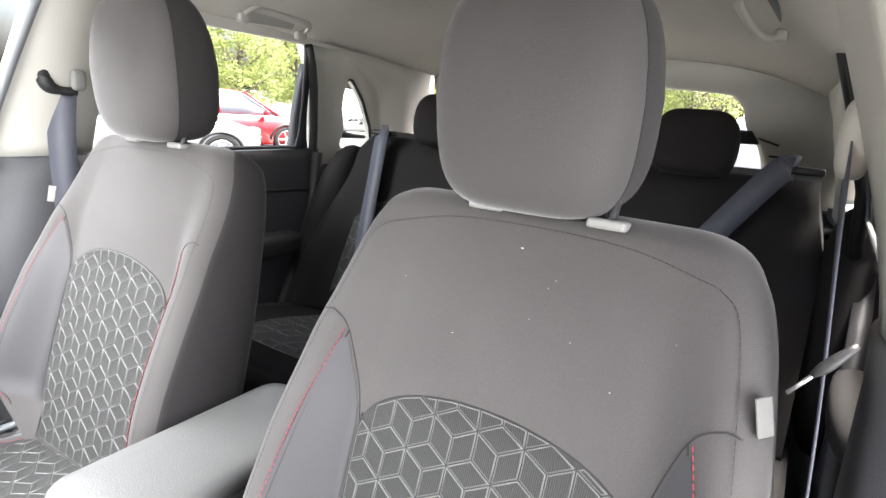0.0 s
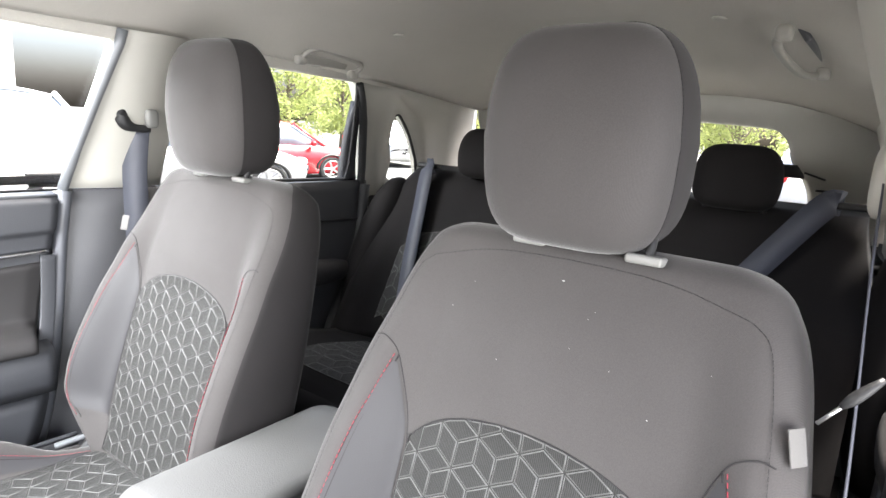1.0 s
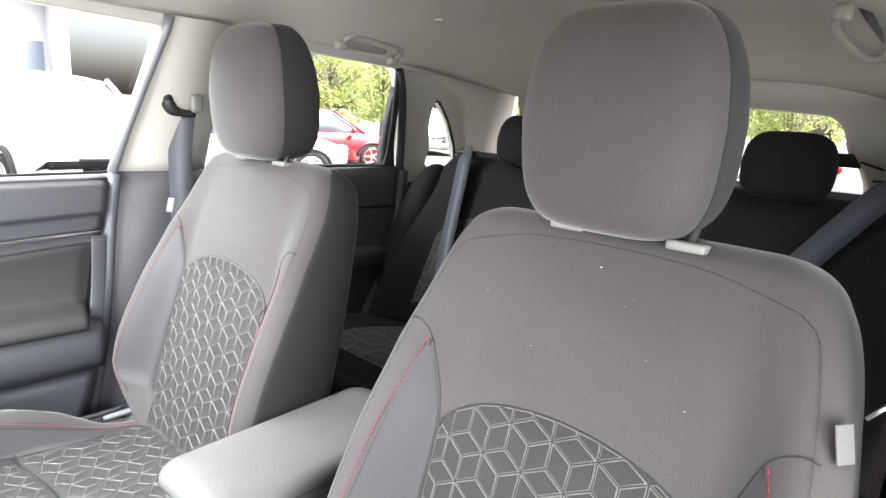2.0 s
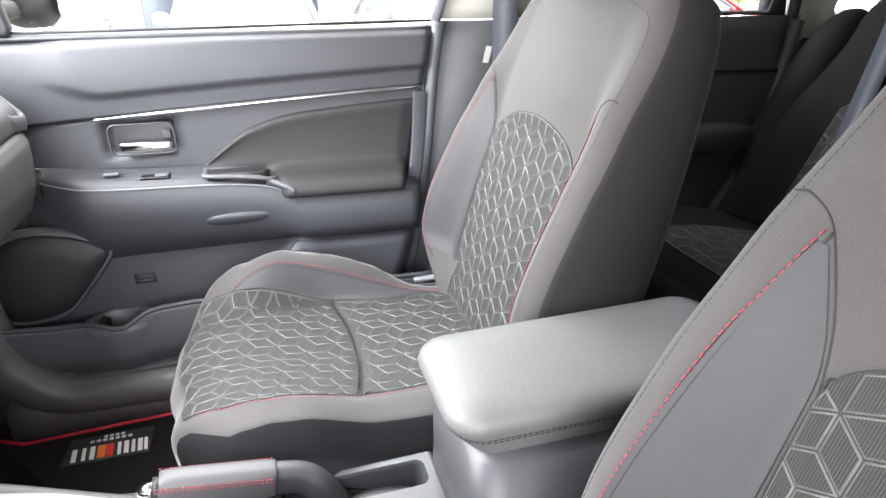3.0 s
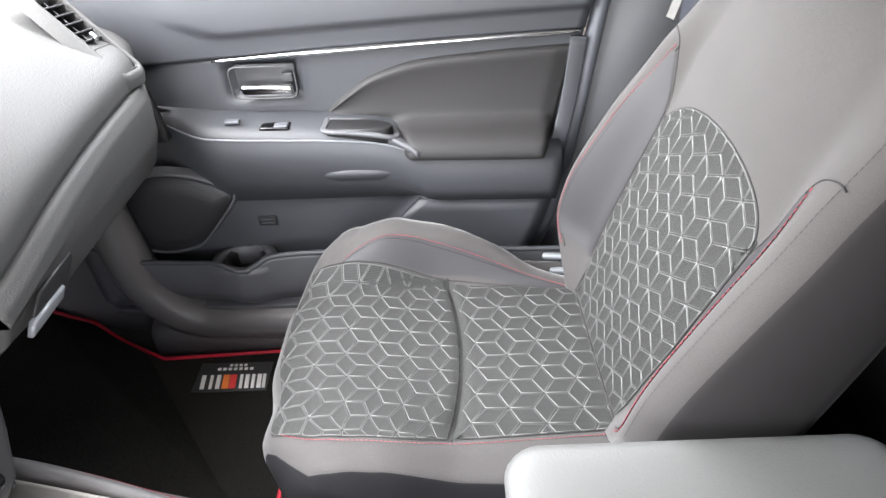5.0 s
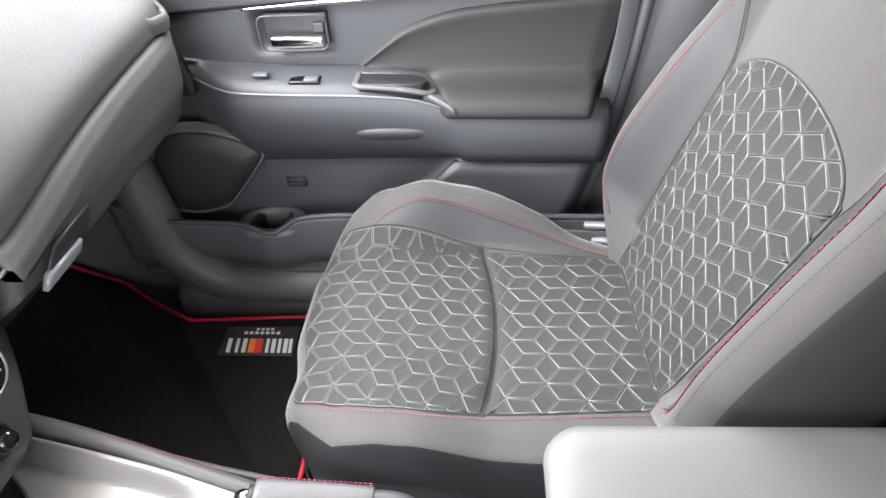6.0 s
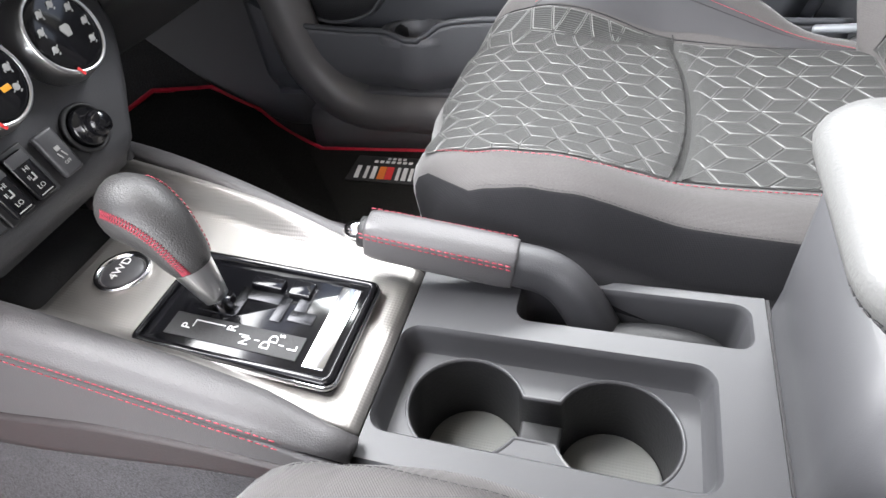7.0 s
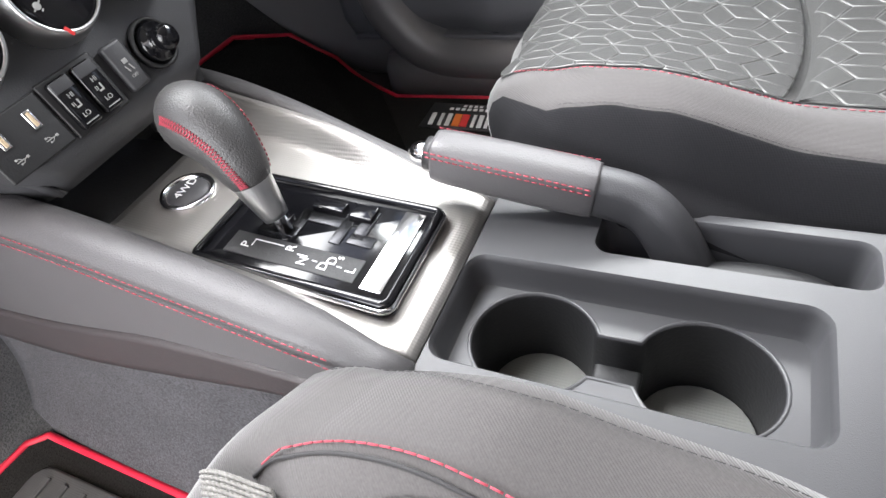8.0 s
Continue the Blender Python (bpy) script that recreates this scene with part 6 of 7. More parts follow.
# two USB sockets in a plate
piece("socket_plate", moved(block(0.052, 0.038, 0.003, 0.002), on_face(0.078, 0.0, 0.0005)), BLACK, stack)
for x in (0.066, 0.090):
    port = piece("usb_port", moved(block(0.0062, 0.0128, 0.004, 0.0008), on_face(x, 0.006, 0.0010)), CHROME, stack)
    piece("tongue", moved(block(0.0028, 0.0100, 0.002, 0.0005), on_face(x, 0.006, 0.0034)), CREAM, port)
    mark = on_face(x - 0.001, -0.0095, 0.0034) @ pose(0, 0, 0, 0, 0, 90)
    for du, dv, w, l, a in ((0, 0, 0.0006, 0.0084, 0), (0.0010, 0.0008, 0.0005, 0.0026, -40), (0.0018, 0.0023, 0.0005, 0.0018, 0), (-0.0010, -0.0008, 0.0005, 0.0026, 40), (-0.0018, 0.0008, 0.0005, 0.0018, 0), (0, -0.0042, 0.0018, 0.0018, 0), (0.0018, 0.0034, 0.0014, 0.0014, 0), (-0.0018, 0.0020, 0.0012, 0.0012, 0)):
        piece("usb_mark", moved(block(w, l, 0.0006, 0.0002), mark @ Matrix.Translation((du, dv, 0)) @ pose(0, 0, 0, 0, 0, a)), PRINT, stack)
# seat heater switches and one more
piece("switch_plate", moved(block(0.048, 0.042, 0.003, 0.002), on_face(0.026, 0.0, 0.0005)), BLACK, stack)
for x in (0.016, 0.037):
    sw = piece("heater_switch", moved(block(0.017, 0.036, 0.007, 0.0025), on_face(x, 0.0, 0.002)), PIANO, stack, "gloss black seat heater rocker")
    piece("rocker_end", moved(block(0.015, 0.008, 0.001, 0.0004), on_face(x, 0.013, 0.0088)), PLASTIC, sw)
    letters("HI", 0.0048, on_face(x, 0.005, 0.0092), PRINT, sw)
    letters("LO", 0.0048, on_face(x, -0.0095, 0.0092), PRINT, sw)
    for du, dv, w, l in ((0.0012, -0.0010, 0.0012, 0.0046), (-0.0004, -0.0034, 0.0040, 0.0012), (-0.0022, -0.0008, 0.0005, 0.0030), (-0.0036, -0.0008, 0.0005, 0.0030)):
        piece("seat_mark", moved(block(w, l, 0.0006, 0.0002), on_face(x - du, dv, 0.0090)), PRINT, sw)
    piece("lamp_line", moved(block(0.011, 0.0008, 0.0006, 0.0002), on_face(x, -0.0148, 0.0088)), PRINT, sw)
sw = piece("stability_switch", moved(block(0.018, 0.036, 0.007, 0.0025), on_face(-0.013, 0.0, 0.001)), PLASTIC, stack, "black push switch with white mark")
piece("mark", moved(block(0.0042, 0.0034, 0.0006, 0.0002), on_face(-0.013, 0.0030, 0.0080)), PRINT, sw)
for dx in (-0.0020, 0.0020):
    piece("mark", moved(block(0.0010, 0.0052, 0.0006, 0.0002), on_face(-0.013 + dx, -0.0025, 0.0080) @ pose(0, 0, 0, 0, 0, 18)), PRINT, sw)
letters("OFF", 0.0034, on_face(-0.013, -0.0085, 0.0082), PRINT, sw)
out = piece("power_socket", moved(loft([[(r * math.cos(2 * math.pi * i / 28), r * math.sin(2 * math.pi * i / 28), z) for i in range(28)] for r, z in ((0.0195, 0.0), (0.0195, 0.004), (0.0175, 0.006), (0.0160, 0.004), (0.0155, 0.0))]), on_face(-0.047, 0.001)), BLACK, stack, "black power socket with cap")
piece("cap", moved(loft([[(r * math.cos(2 * math.pi * i / 28), r * math.sin(2 * math.pi * i / 28), z) for i in range(28)] for r, z in ((0.0150, 0.002), (0.0150, 0.008), (0.0138, 0.0105), (0.0105, 0.0110), (0.0100, 0.0150), (0.0090, 0.0165), (0.0040, 0.0170))]), on_face(-0.047, 0.001)), PIANO, out, "gloss black socket cap")
piece("cap_grip", moved(ball(0.0098, 0.0098, 0.0085, 0.85, 0.9), on_face(-0.047, 0.001, 0.0190)), PIANO, out)
# climate dials
for x in (-0.075, 0.002, 0.079):
    d = piece("climate_dial", moved(loft([[(r * math.cos(2 * math.pi * i / 48), r * math.sin(2 * math.pi * i / 48), z) for i in range(48)] for r, z in ((0.0350, 0.0), (0.0350, 0.006), (0.0335, 0.012), (0.0315, 0.022), (0.0300, 0.024), (0.0285, 0.0225))], False), on_face(x, 0.063)), SATIN, stack, "knurled silver climate dial")
    piece("dial_face", moved(ball(0.0288, 0.0288, 0.003, nu=40), on_face(x, 0.063, 0.0215)), PIANO, d)
    for k in range(7):
        a = radians(-20 + 40 * k)
        at = on_face(x + 0.0195 * math.cos(a), 0.063 + 0.0195 * math.sin(a), 0.0240)
        piece("dial_mark", moved(prism([(0.0026 * math.cos(2 * math.pi * i / 10), 0.0026 * math.sin(2 * math.pi * i / 10)) for i in range(10)], 0, 0.0006, 0.0002), at), PRINT, d)
        for dx, dy in ((0.0030, 0.0016), (-0.0030, -0.0016), (0.0014, -0.0034)):
            piece("dial_mark", moved(block(0.0022, 0.0009, 0.0006, 0.0002), at @ Matrix.Translation((dx, dy, 0)) @ pose(0, 0, 0, 0, 0, 35 + 25 * (k % 3))), PRINT, d)
    piece("dial_mark", moved(prism([(-0.0045, 0.002), (-0.003, 0.0045), (0.003, 0.0045), (0.0045, 0.002), (0.0022, -0.0040), (-0.0022, -0.0040)], 0, 0.0006, 0.0002), on_face(x, 0.063, 0.0246)), PRINT, d)
    piece("pointer", moved(block(0.0025, 0.007, 0.0008, 0.0003), on_face(x + 0.012, 0.063 - 0.027, 0.0232) @ pose(0, 0, 0, 0, 0, 24)), REDCLOTH, d)
letters("A/C", 0.008, on_face(0.002, 0.071, 0.0252), PRINT, stack)
letters("AUTO", 0.0065, on_face(0.079, 0.070, 0.0250), WHITE, stack)
piece("amber_light", moved(block(0.007, 0.004, 0.0008, 0.0003), on_face(-0.006, 0.053, 0.0246)), AMBER, stack)
# screen above
screen = thing("display_screen", "wide dark display in a satin silver surround", "screen")
piece("surround", moved(loft([[(x, y, z) for x, y in inset(rounded(0.262, 0.118, 0.016), d)] for d, z in ((0, -0.03), (0, 0.002), (0.002, 0.004), (0.004, 0.003), (0.005, -0.001))], False), on_face(-0.028, 0.170, 0.055)), SATIN, screen, "satin silver screen surround")
piece("frame", moved(prism(inset(rounded(0.262, 0.118, 0.016), 0.005), -0.03, 0.001, 0.001), on_face(-0.028, 0.170, 0.055)), PIANO, screen, "gloss black screen frame")
piece("inner_line", moved(loft([[(x, y, z) for x, y in inset(rounded(0.262, 0.118, 0.016), d)] for d, z in ((0.019, 0.0012), (0.0195, 0.0022), (0.0210, 0.0022), (0.0215, 0.0012))], False), on_face(-0.028, 0.170, 0.055)), SATIN, screen)
piece("glass", moved(prism(inset(rounded(0.262, 0.118, 0.016), 0.022), 0.001, 0.0016), on_face(-0.028, 0.170, 0.055)), SCREENGLASS, screen, "pale reflecting display glass")
piece("housing", moved(block(0.24, 0.10, 0.06, 0.01), on_face(-0.028, 0.170, -0.035)), PLASTIC, screen)

# ---- rear bench ----
rear_cushion = thing("rear_bench", "dark cloth rear bench with split backs and headrests", "rear seat")


def bench_z(x, y):
    return 0.300 - 0.05 * smooth(1.42, 1.33, y) - 0.045 * smooth(1.45, 1.75, y) + 0.012 * math.cos(x * 10) * 0.5


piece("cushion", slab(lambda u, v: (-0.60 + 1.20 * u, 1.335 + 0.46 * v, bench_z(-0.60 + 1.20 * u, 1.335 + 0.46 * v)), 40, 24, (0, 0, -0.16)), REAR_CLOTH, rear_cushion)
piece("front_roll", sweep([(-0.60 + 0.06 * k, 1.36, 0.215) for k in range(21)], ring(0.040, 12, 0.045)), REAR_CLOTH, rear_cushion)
for cx in (-0.33, 0.33):
    quilt(rear_cushion, [(cx - 0.15, 1.40), (cx + 0.15, 1.40), (cx + 0.14, 1.66), (cx - 0.14, 1.66)], 0.042, lambda a, b, h: Vector((a, b, bench_z(a, b) + 0.002 + h)), 0.0)


def rear_back(x0, x1, out):

    def at(z):
        return 1.735 + 0.235 * (z - 0.28) / 0.43

    def face(x, z, h=0.0):
        a = (x - x0) / (x1 - x0)
        e = min(a, 1 - a) * (x1 - x0)
        bol = 0.050 * smooth(0.14, 0.03, (x - x0) if out < 0 else (x1 - x)) * smooth(0.66, 0.45, z)
        return Vector((x, at(z) - bol - 0.02 * smooth(0, 0.06, e) - h + 0.035 * smooth(0.675, 0.715, z) ** 2, z))
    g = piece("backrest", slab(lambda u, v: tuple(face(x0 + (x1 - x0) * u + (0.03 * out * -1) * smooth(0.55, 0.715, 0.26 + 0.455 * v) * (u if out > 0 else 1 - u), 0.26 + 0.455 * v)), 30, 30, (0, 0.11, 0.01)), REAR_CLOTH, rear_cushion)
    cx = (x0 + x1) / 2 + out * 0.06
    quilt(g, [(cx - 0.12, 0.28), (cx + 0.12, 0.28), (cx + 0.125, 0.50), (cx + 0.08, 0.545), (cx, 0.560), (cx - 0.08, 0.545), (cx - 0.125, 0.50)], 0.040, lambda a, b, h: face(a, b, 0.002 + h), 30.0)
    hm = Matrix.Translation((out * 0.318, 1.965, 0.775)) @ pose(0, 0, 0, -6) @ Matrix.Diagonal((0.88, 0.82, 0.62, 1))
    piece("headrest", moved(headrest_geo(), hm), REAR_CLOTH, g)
    for d in (-0.06, 0.06):
        piece("post", tube([(out * 0.318 + d, 1.975, 0.69), (out * 0.318 + d, 1.972, 0.74)], 0.006, 10), BLACK, g)
    return g


rear_back(-0.625, -0.022, -1)
rear_back(-0.015, 0.590, 1)
for sgn in (-1, 1):
    side = thing("rear_side_bolster", "dark moulded bolster beside the rear seat back", "side bolster", group="rear side bolsters")
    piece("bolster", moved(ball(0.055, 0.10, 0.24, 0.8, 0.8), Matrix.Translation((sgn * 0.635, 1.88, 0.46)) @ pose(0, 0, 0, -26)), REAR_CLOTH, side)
    piece("seam", tube([(sgn * (0.585 + 0.02 * abs(k - 6) / 6), 1.785 + 0.016 * k, 0.33 + 0.034 * k) for k in range(10)], 0.0016, 6), SEAM, side)
shelf = piece("trim_parcel_shelf", slab(lambda u, v: (-0.60 + 1.20 * u, 2.07 + 0.33 * v, 0.615), 4, 4, (0, 0, -0.02)), BLACK)
tagged(shelf, "black load cover behind the rear seat", "parcel shelf", kind="structure")


def strap(path, width, name, label, face=(0, -1, 0)):
    g = thing(name, label, "seat belt", group="seat belts")
    pts = spline(path, 6)
    piece("webbing", sweep(pts, [(-width / 2, -0.0008), (width / 2, -0.0008), (width / 2, 0.0008), (-width / 2, 0.0008)], up=face), BELT, g, "dark blue-grey webbing")
    return g


b = strap([(-0.505, 1.955, 0.728), (-0.495, 1.915, 0.722), (-0.475, 1.865, 0.62), (-0.450, 1.80, 0.48), (-0.42, 1.74, 0.36)], 0.047, "rear_seat_belt", "dark blue-grey seat belt over the rear seat back")
piece("guide", moved(block(0.075, 0.030, 0.014, 0.005), Matrix.Translation((-0.515, 1.950, 0.722))), BLACK, b)
b = strap([(0.515, 1.965, 0.742), (0.490, 1.915, 0.738), (0.420, 1.865, 0.640), (0.345, 1.815, 0.53), (0.24, 1.76, 0.40)], 0.050, "rear_seat_belt", "dark blue-grey seat belt slanting over the rear seat back")
piece("guide", moved(block(0.070, 0.030, 0.014, 0.005), Matrix.Translation((0.530, 1.955, 0.732))), BLACK, b)

# front belts
b = strap([(-0.662, 1.165, 0.800), (-0.668, 1.160, 0.70), (-0.668, 1.165, 0.50), (-0.665, 1.18, 0.22)], 0.048, "front_seat_belt", "dark passenger seat belt hanging from the pillar loop", (0.75, -0.66, 0))
piece("loop", tube(spline([(-0.661, 1.136, 0.838), (-0.660, 1.134, 0.822), (-0.658, 1.142, 0.808), (-0.655, 1.158, 0.802), (-0.652, 1.186, 0.800)], 4), 0.0115, 10, scale=lambda t: 0.7 + 0.5 * math.sin(math.pi * min(1, t * 1.2 + 0.1))), BLACK, b, "black plastic belt hook")
piece("anchor_cover", moved(ball(0.009, 0.013, 0.019, 0.6, 0.6), Matrix.Translation((-0.640, 1.185, 0.822))), GREYP, b)
b = strap([(0.578, 1.180, 0.80), (0.583, 1.11, 0.735), (0.594, 1.055, 0.60), (0.600, 1.03, 0.45), (0.598, 1.02, 0.20)], 0.046, "front_seat_belt", "dark driver seat belt with black tongue beside the seat", (1, -0.03, 0))
piece("loop", moved(ball(0.013, 0.026, 0.033, 0.6, 0.7), Matrix.Translation((0.581, 1.190, 0.818))), PILLAR, b, "pale grey belt loop cover")
piece("tongue", tube(spline([(0.581, 1.0, 0.679), (0.588, 1.0, 0.688), (0.600, 1.005, 0.702)], 4), 0.0032, 10, scale=lambda t: 0.6 + 0.6 * math.sin(math.pi * t)), BLACK, b, "black belt tongue")
piece("latch_plate", tube([(0.570, 1.0, 0.6635), (0.582, 1.0, 0.680)], 0.0014, 6), SATIN, b, "steel latch plate")
anchor = thing("belt_anchor", "satin grey seat belt anchor between seat and pillar", "belt anchor")
for k in range(2):
    piece("bar", moved(block(0.012, 0.085, 0.010, 0.004), Matrix.Translation((-0.585 + 0.018 * k, 0.995 + 0.012 * k, 0.205 - 0.018 * k)) @ pose(0, 0, 0, 8, 0, -14)), SILVERP, anchor)

# rear doors
for sgn, nm in ((-1, "door_2"), (1, "door_3")):
    rd = thing(nm, "closed dark plastic rear door trim with armrest", "car door", kind="structure")
    piece("panel", slab(lambda u, v: (sgn * (0.700 - 0.010 * math.sin(math.pi * v)), 1.235 + 0.64 * u, 0.07 + 0.60 * v), 12, 20, (sgn * 0.03, 0, 0)), PLASTIC, rd)
    piece("armrest", moved(ball(0.045, 0.17, 0.035, 0.7, 0.8), Matrix.Translation((sgn * 0.675, 1.62, 0.415))), PADCLOTH, rd, "dark padded armrest")
    piece("trim_line", tube([(sgn * 0.690, 1.25 + 0.06 * k, 0.575 - 0.002 * k) for k in range(11)], 0.004, 6), BLACK, rd)
    piece("pocket", moved(block(0.04, 0.40, 0.11, 0.02), Matrix.Translation((sgn * 0.672, 1.55, 0.12))), DOORLOW, rd)
    piece("rear_seal", tube([(sgn * 0.690, 1.86, 0.66), (sgn * 0.688, 1.84, 0.50), (sgn * 0.682, 1.78, 0.36), (sgn * 0.675, 1.68, 0.16)], 0.016, 8), SEAL, rd)
    piece("outer_skin", slab(lambda u, v: (sgn * (0.790 - 0.03 * v ** 2), 1.06 + 0.90 * u, -0.10 + 0.76 * v), 8, 8, (-sgn * 0.012, 0, 0)), BODY, rd, "white painted outer door skin")

# grab handles
for sgn in (-1, 1):
    gh = thing("grab_handle", "pale grey folding grab handle under the roof rail", "grab handle", group="grab handles")
    if sgn < 0:
        ends, inner = [(-0.545, 1.488, 0.974), (-0.551, 1.660, 0.958)], [(-0.530, 1.496, 0.992), (-0.524, 1.535, 1.002), (-0.528, 1.640, 0.990), (-0.533, 1.670, 0.978)]
    else:
        ends, inner = [(0.436, 1.49, 0.992), (0.458, 1.80, 0.972)], [(0.424, 1.52, 0.986), (0.420, 1.58, 0.980), (0.426, 1.70, 0.970), (0.438, 1.77, 0.966)]
    arc = spline([ends[0]] + inner + [ends[1]], 5)
    piece("bow", sweep(arc, rounded(0.013, 0.011, 0.004, 3)), HANDLE, gh)
    mid_ = (Vector(ends[0]) + Vector(ends[1])) / 2
    # solid block for the hollow's shade, in dark plastic on the driver's side
    piece("recess", moved(block(0.010, (Vector(ends[1]) - Vector(ends[0])).length * 0.8, 0.026, 0.004), Matrix.Translation(mid_ + Vector((sgn * 0.016, 0, 0.004))) @ pose(0, 0, 0, 0, sgn * -35, 0)), DOORSKIN if sgn > 0 else HANDLE, gh, "block for the shaded hollow behind the bow")
    for e in ends:
        piece("mount", moved(ball(0.011, 0.015, 0.011, 0.6, 0.6), Matrix.Translation(e)), HANDLE, gh)
    clip_ = thing("roof_clip", "small pale roof trim clip", "clip", group="roof clips")
    piece("disc", moved(ball(0.012, 0.012, 0.004), Matrix.Translation((sgn * 0.33, 1.58, roof_z(0.33, 1.58) - 0.001))), PILLAR, clip_)

# ---- outside: car park ----
ASPHALT = material("asphalt", (0.11, 0.11, 0.11), 0.9, vary=0.2, vary_size=0.6, grain=0.6, grain_size=60, bump=0.004)
LEAF = material("leaf", (0.19, 0.215, 0.09), 0.6, vary=0.25, vary_size=1.5, tint=(0.11, 0.15, 0.04))
for leaf_mat in (LEAF,):
    ln_, ll_ = leaf_mat.node_tree.nodes, leaf_mat.node_tree.links
    tr, mxs = ln_.new("ShaderNodeBsdfTranslucent"), ln_.new("ShaderNodeMixShader")
    tr.inputs[0].default_value = (0.42, 0.47, 0.17, 1)
    mxs.inputs[0].default_value = 0.55
    ll_.new(ln_["Principled BSDF"].outputs[0], mxs.inputs[1])
    ll_.new(tr.outputs[0], mxs.inputs[2])
    ll_.new(mxs.outputs[0], ln_["Material Output"].inputs[0])
LEAF_RED = material("red_leaf", (0.10, 0.035, 0.04), 0.6, vary=0.25, vary_size=1.5)
BARK = material("bark", (0.22, 0.18, 0.14), 0.95, vary=0.25, vary_size=12, grain=0.5, grain_size=60, bump=0.01)
PAINT_W = material("car_white", (0.78, 0.78, 0.77), 0.22, coat=0.6, vary=0.02)
PAINT_R = material("car_red", (0.45, 0.012, 0.02), 0.22, coat=0.7, vary=0.02)
PAINT_S = material("car_silver", (0.50, 0.51, 0.53), 0.25, 0.6, coat=0.5, vary=0.02)
PAINT_B = material("car_blue", (0.10, 0.16, 0.28), 0.25, 0.3, coat=0.5, vary=0.02)
# pale base colour paints the overcast sky's reflection on the glass
SKYGLASS = material("glass_painted_sky", (0.26, 0.30, 0.36), 0.05, vary=0.02, bump=0.0)
TYRE = material("tyre_rubber", (0.02, 0.02, 0.02), 0.85)
LAMP = material("lamp_lens", (0.7, 0.72, 0.75), 0.1, vary=0.02, bump=0.0)
FACADE = material("white_render", (0.72, 0.71, 0.69), 0.8, vary=0.08, vary_size=0.5)
DARKROOF = material("grey_roof_edge", (0.30, 0.30, 0.31), 0.6)
GROUND_Z = -0.60

ground = piece("ground", slab(lambda u, v: (-900 + 1800 * u, -900 + 1800 * v, GROUND_Z), 8, 8, (0, 0, -0.2)), ASPHALT)
tagged(ground, "grey asphalt of a car park", "ground", kind="structure")
for k in range(10):
    ln = piece("trim_bay_line", moved(block(4.6, 0.10, 0.006, 0.002), Matrix.Translation((-9.5, -6.0 + 2.75 * k, GROUND_Z))), WHITE)
    tagged(ln, "white painted parking bay line", "bay line", kind="structure", group="bay lines")

LONG = [(-2.15, 0.55, 0.62, 0.72), (-2.05, 0.30, 0.80, 0.82), (-1.7, 0.22, 0.93, 0.88), (-1.0, 0.20, 1.02, 0.905), (0.0, 0.20, 1.02, 0.91), (1.0, 0.20, 1.04, 0.905), (1.8, 0.25, 1.02, 0.88), (2.1, 0.35, 0.92, 0.82), (2.18, 0.50, 0.75, 0.72)]
CABIN = [(-1.15, 1.00, 0.84), (-0.75, 1.28, 0.76), (-0.35, 1.58, 0.66), (0.3, 1.64, 0.65), (1.1, 1.60, 0.64), (1.65, 1.46, 0.66), (2.05, 1.05, 0.78)]


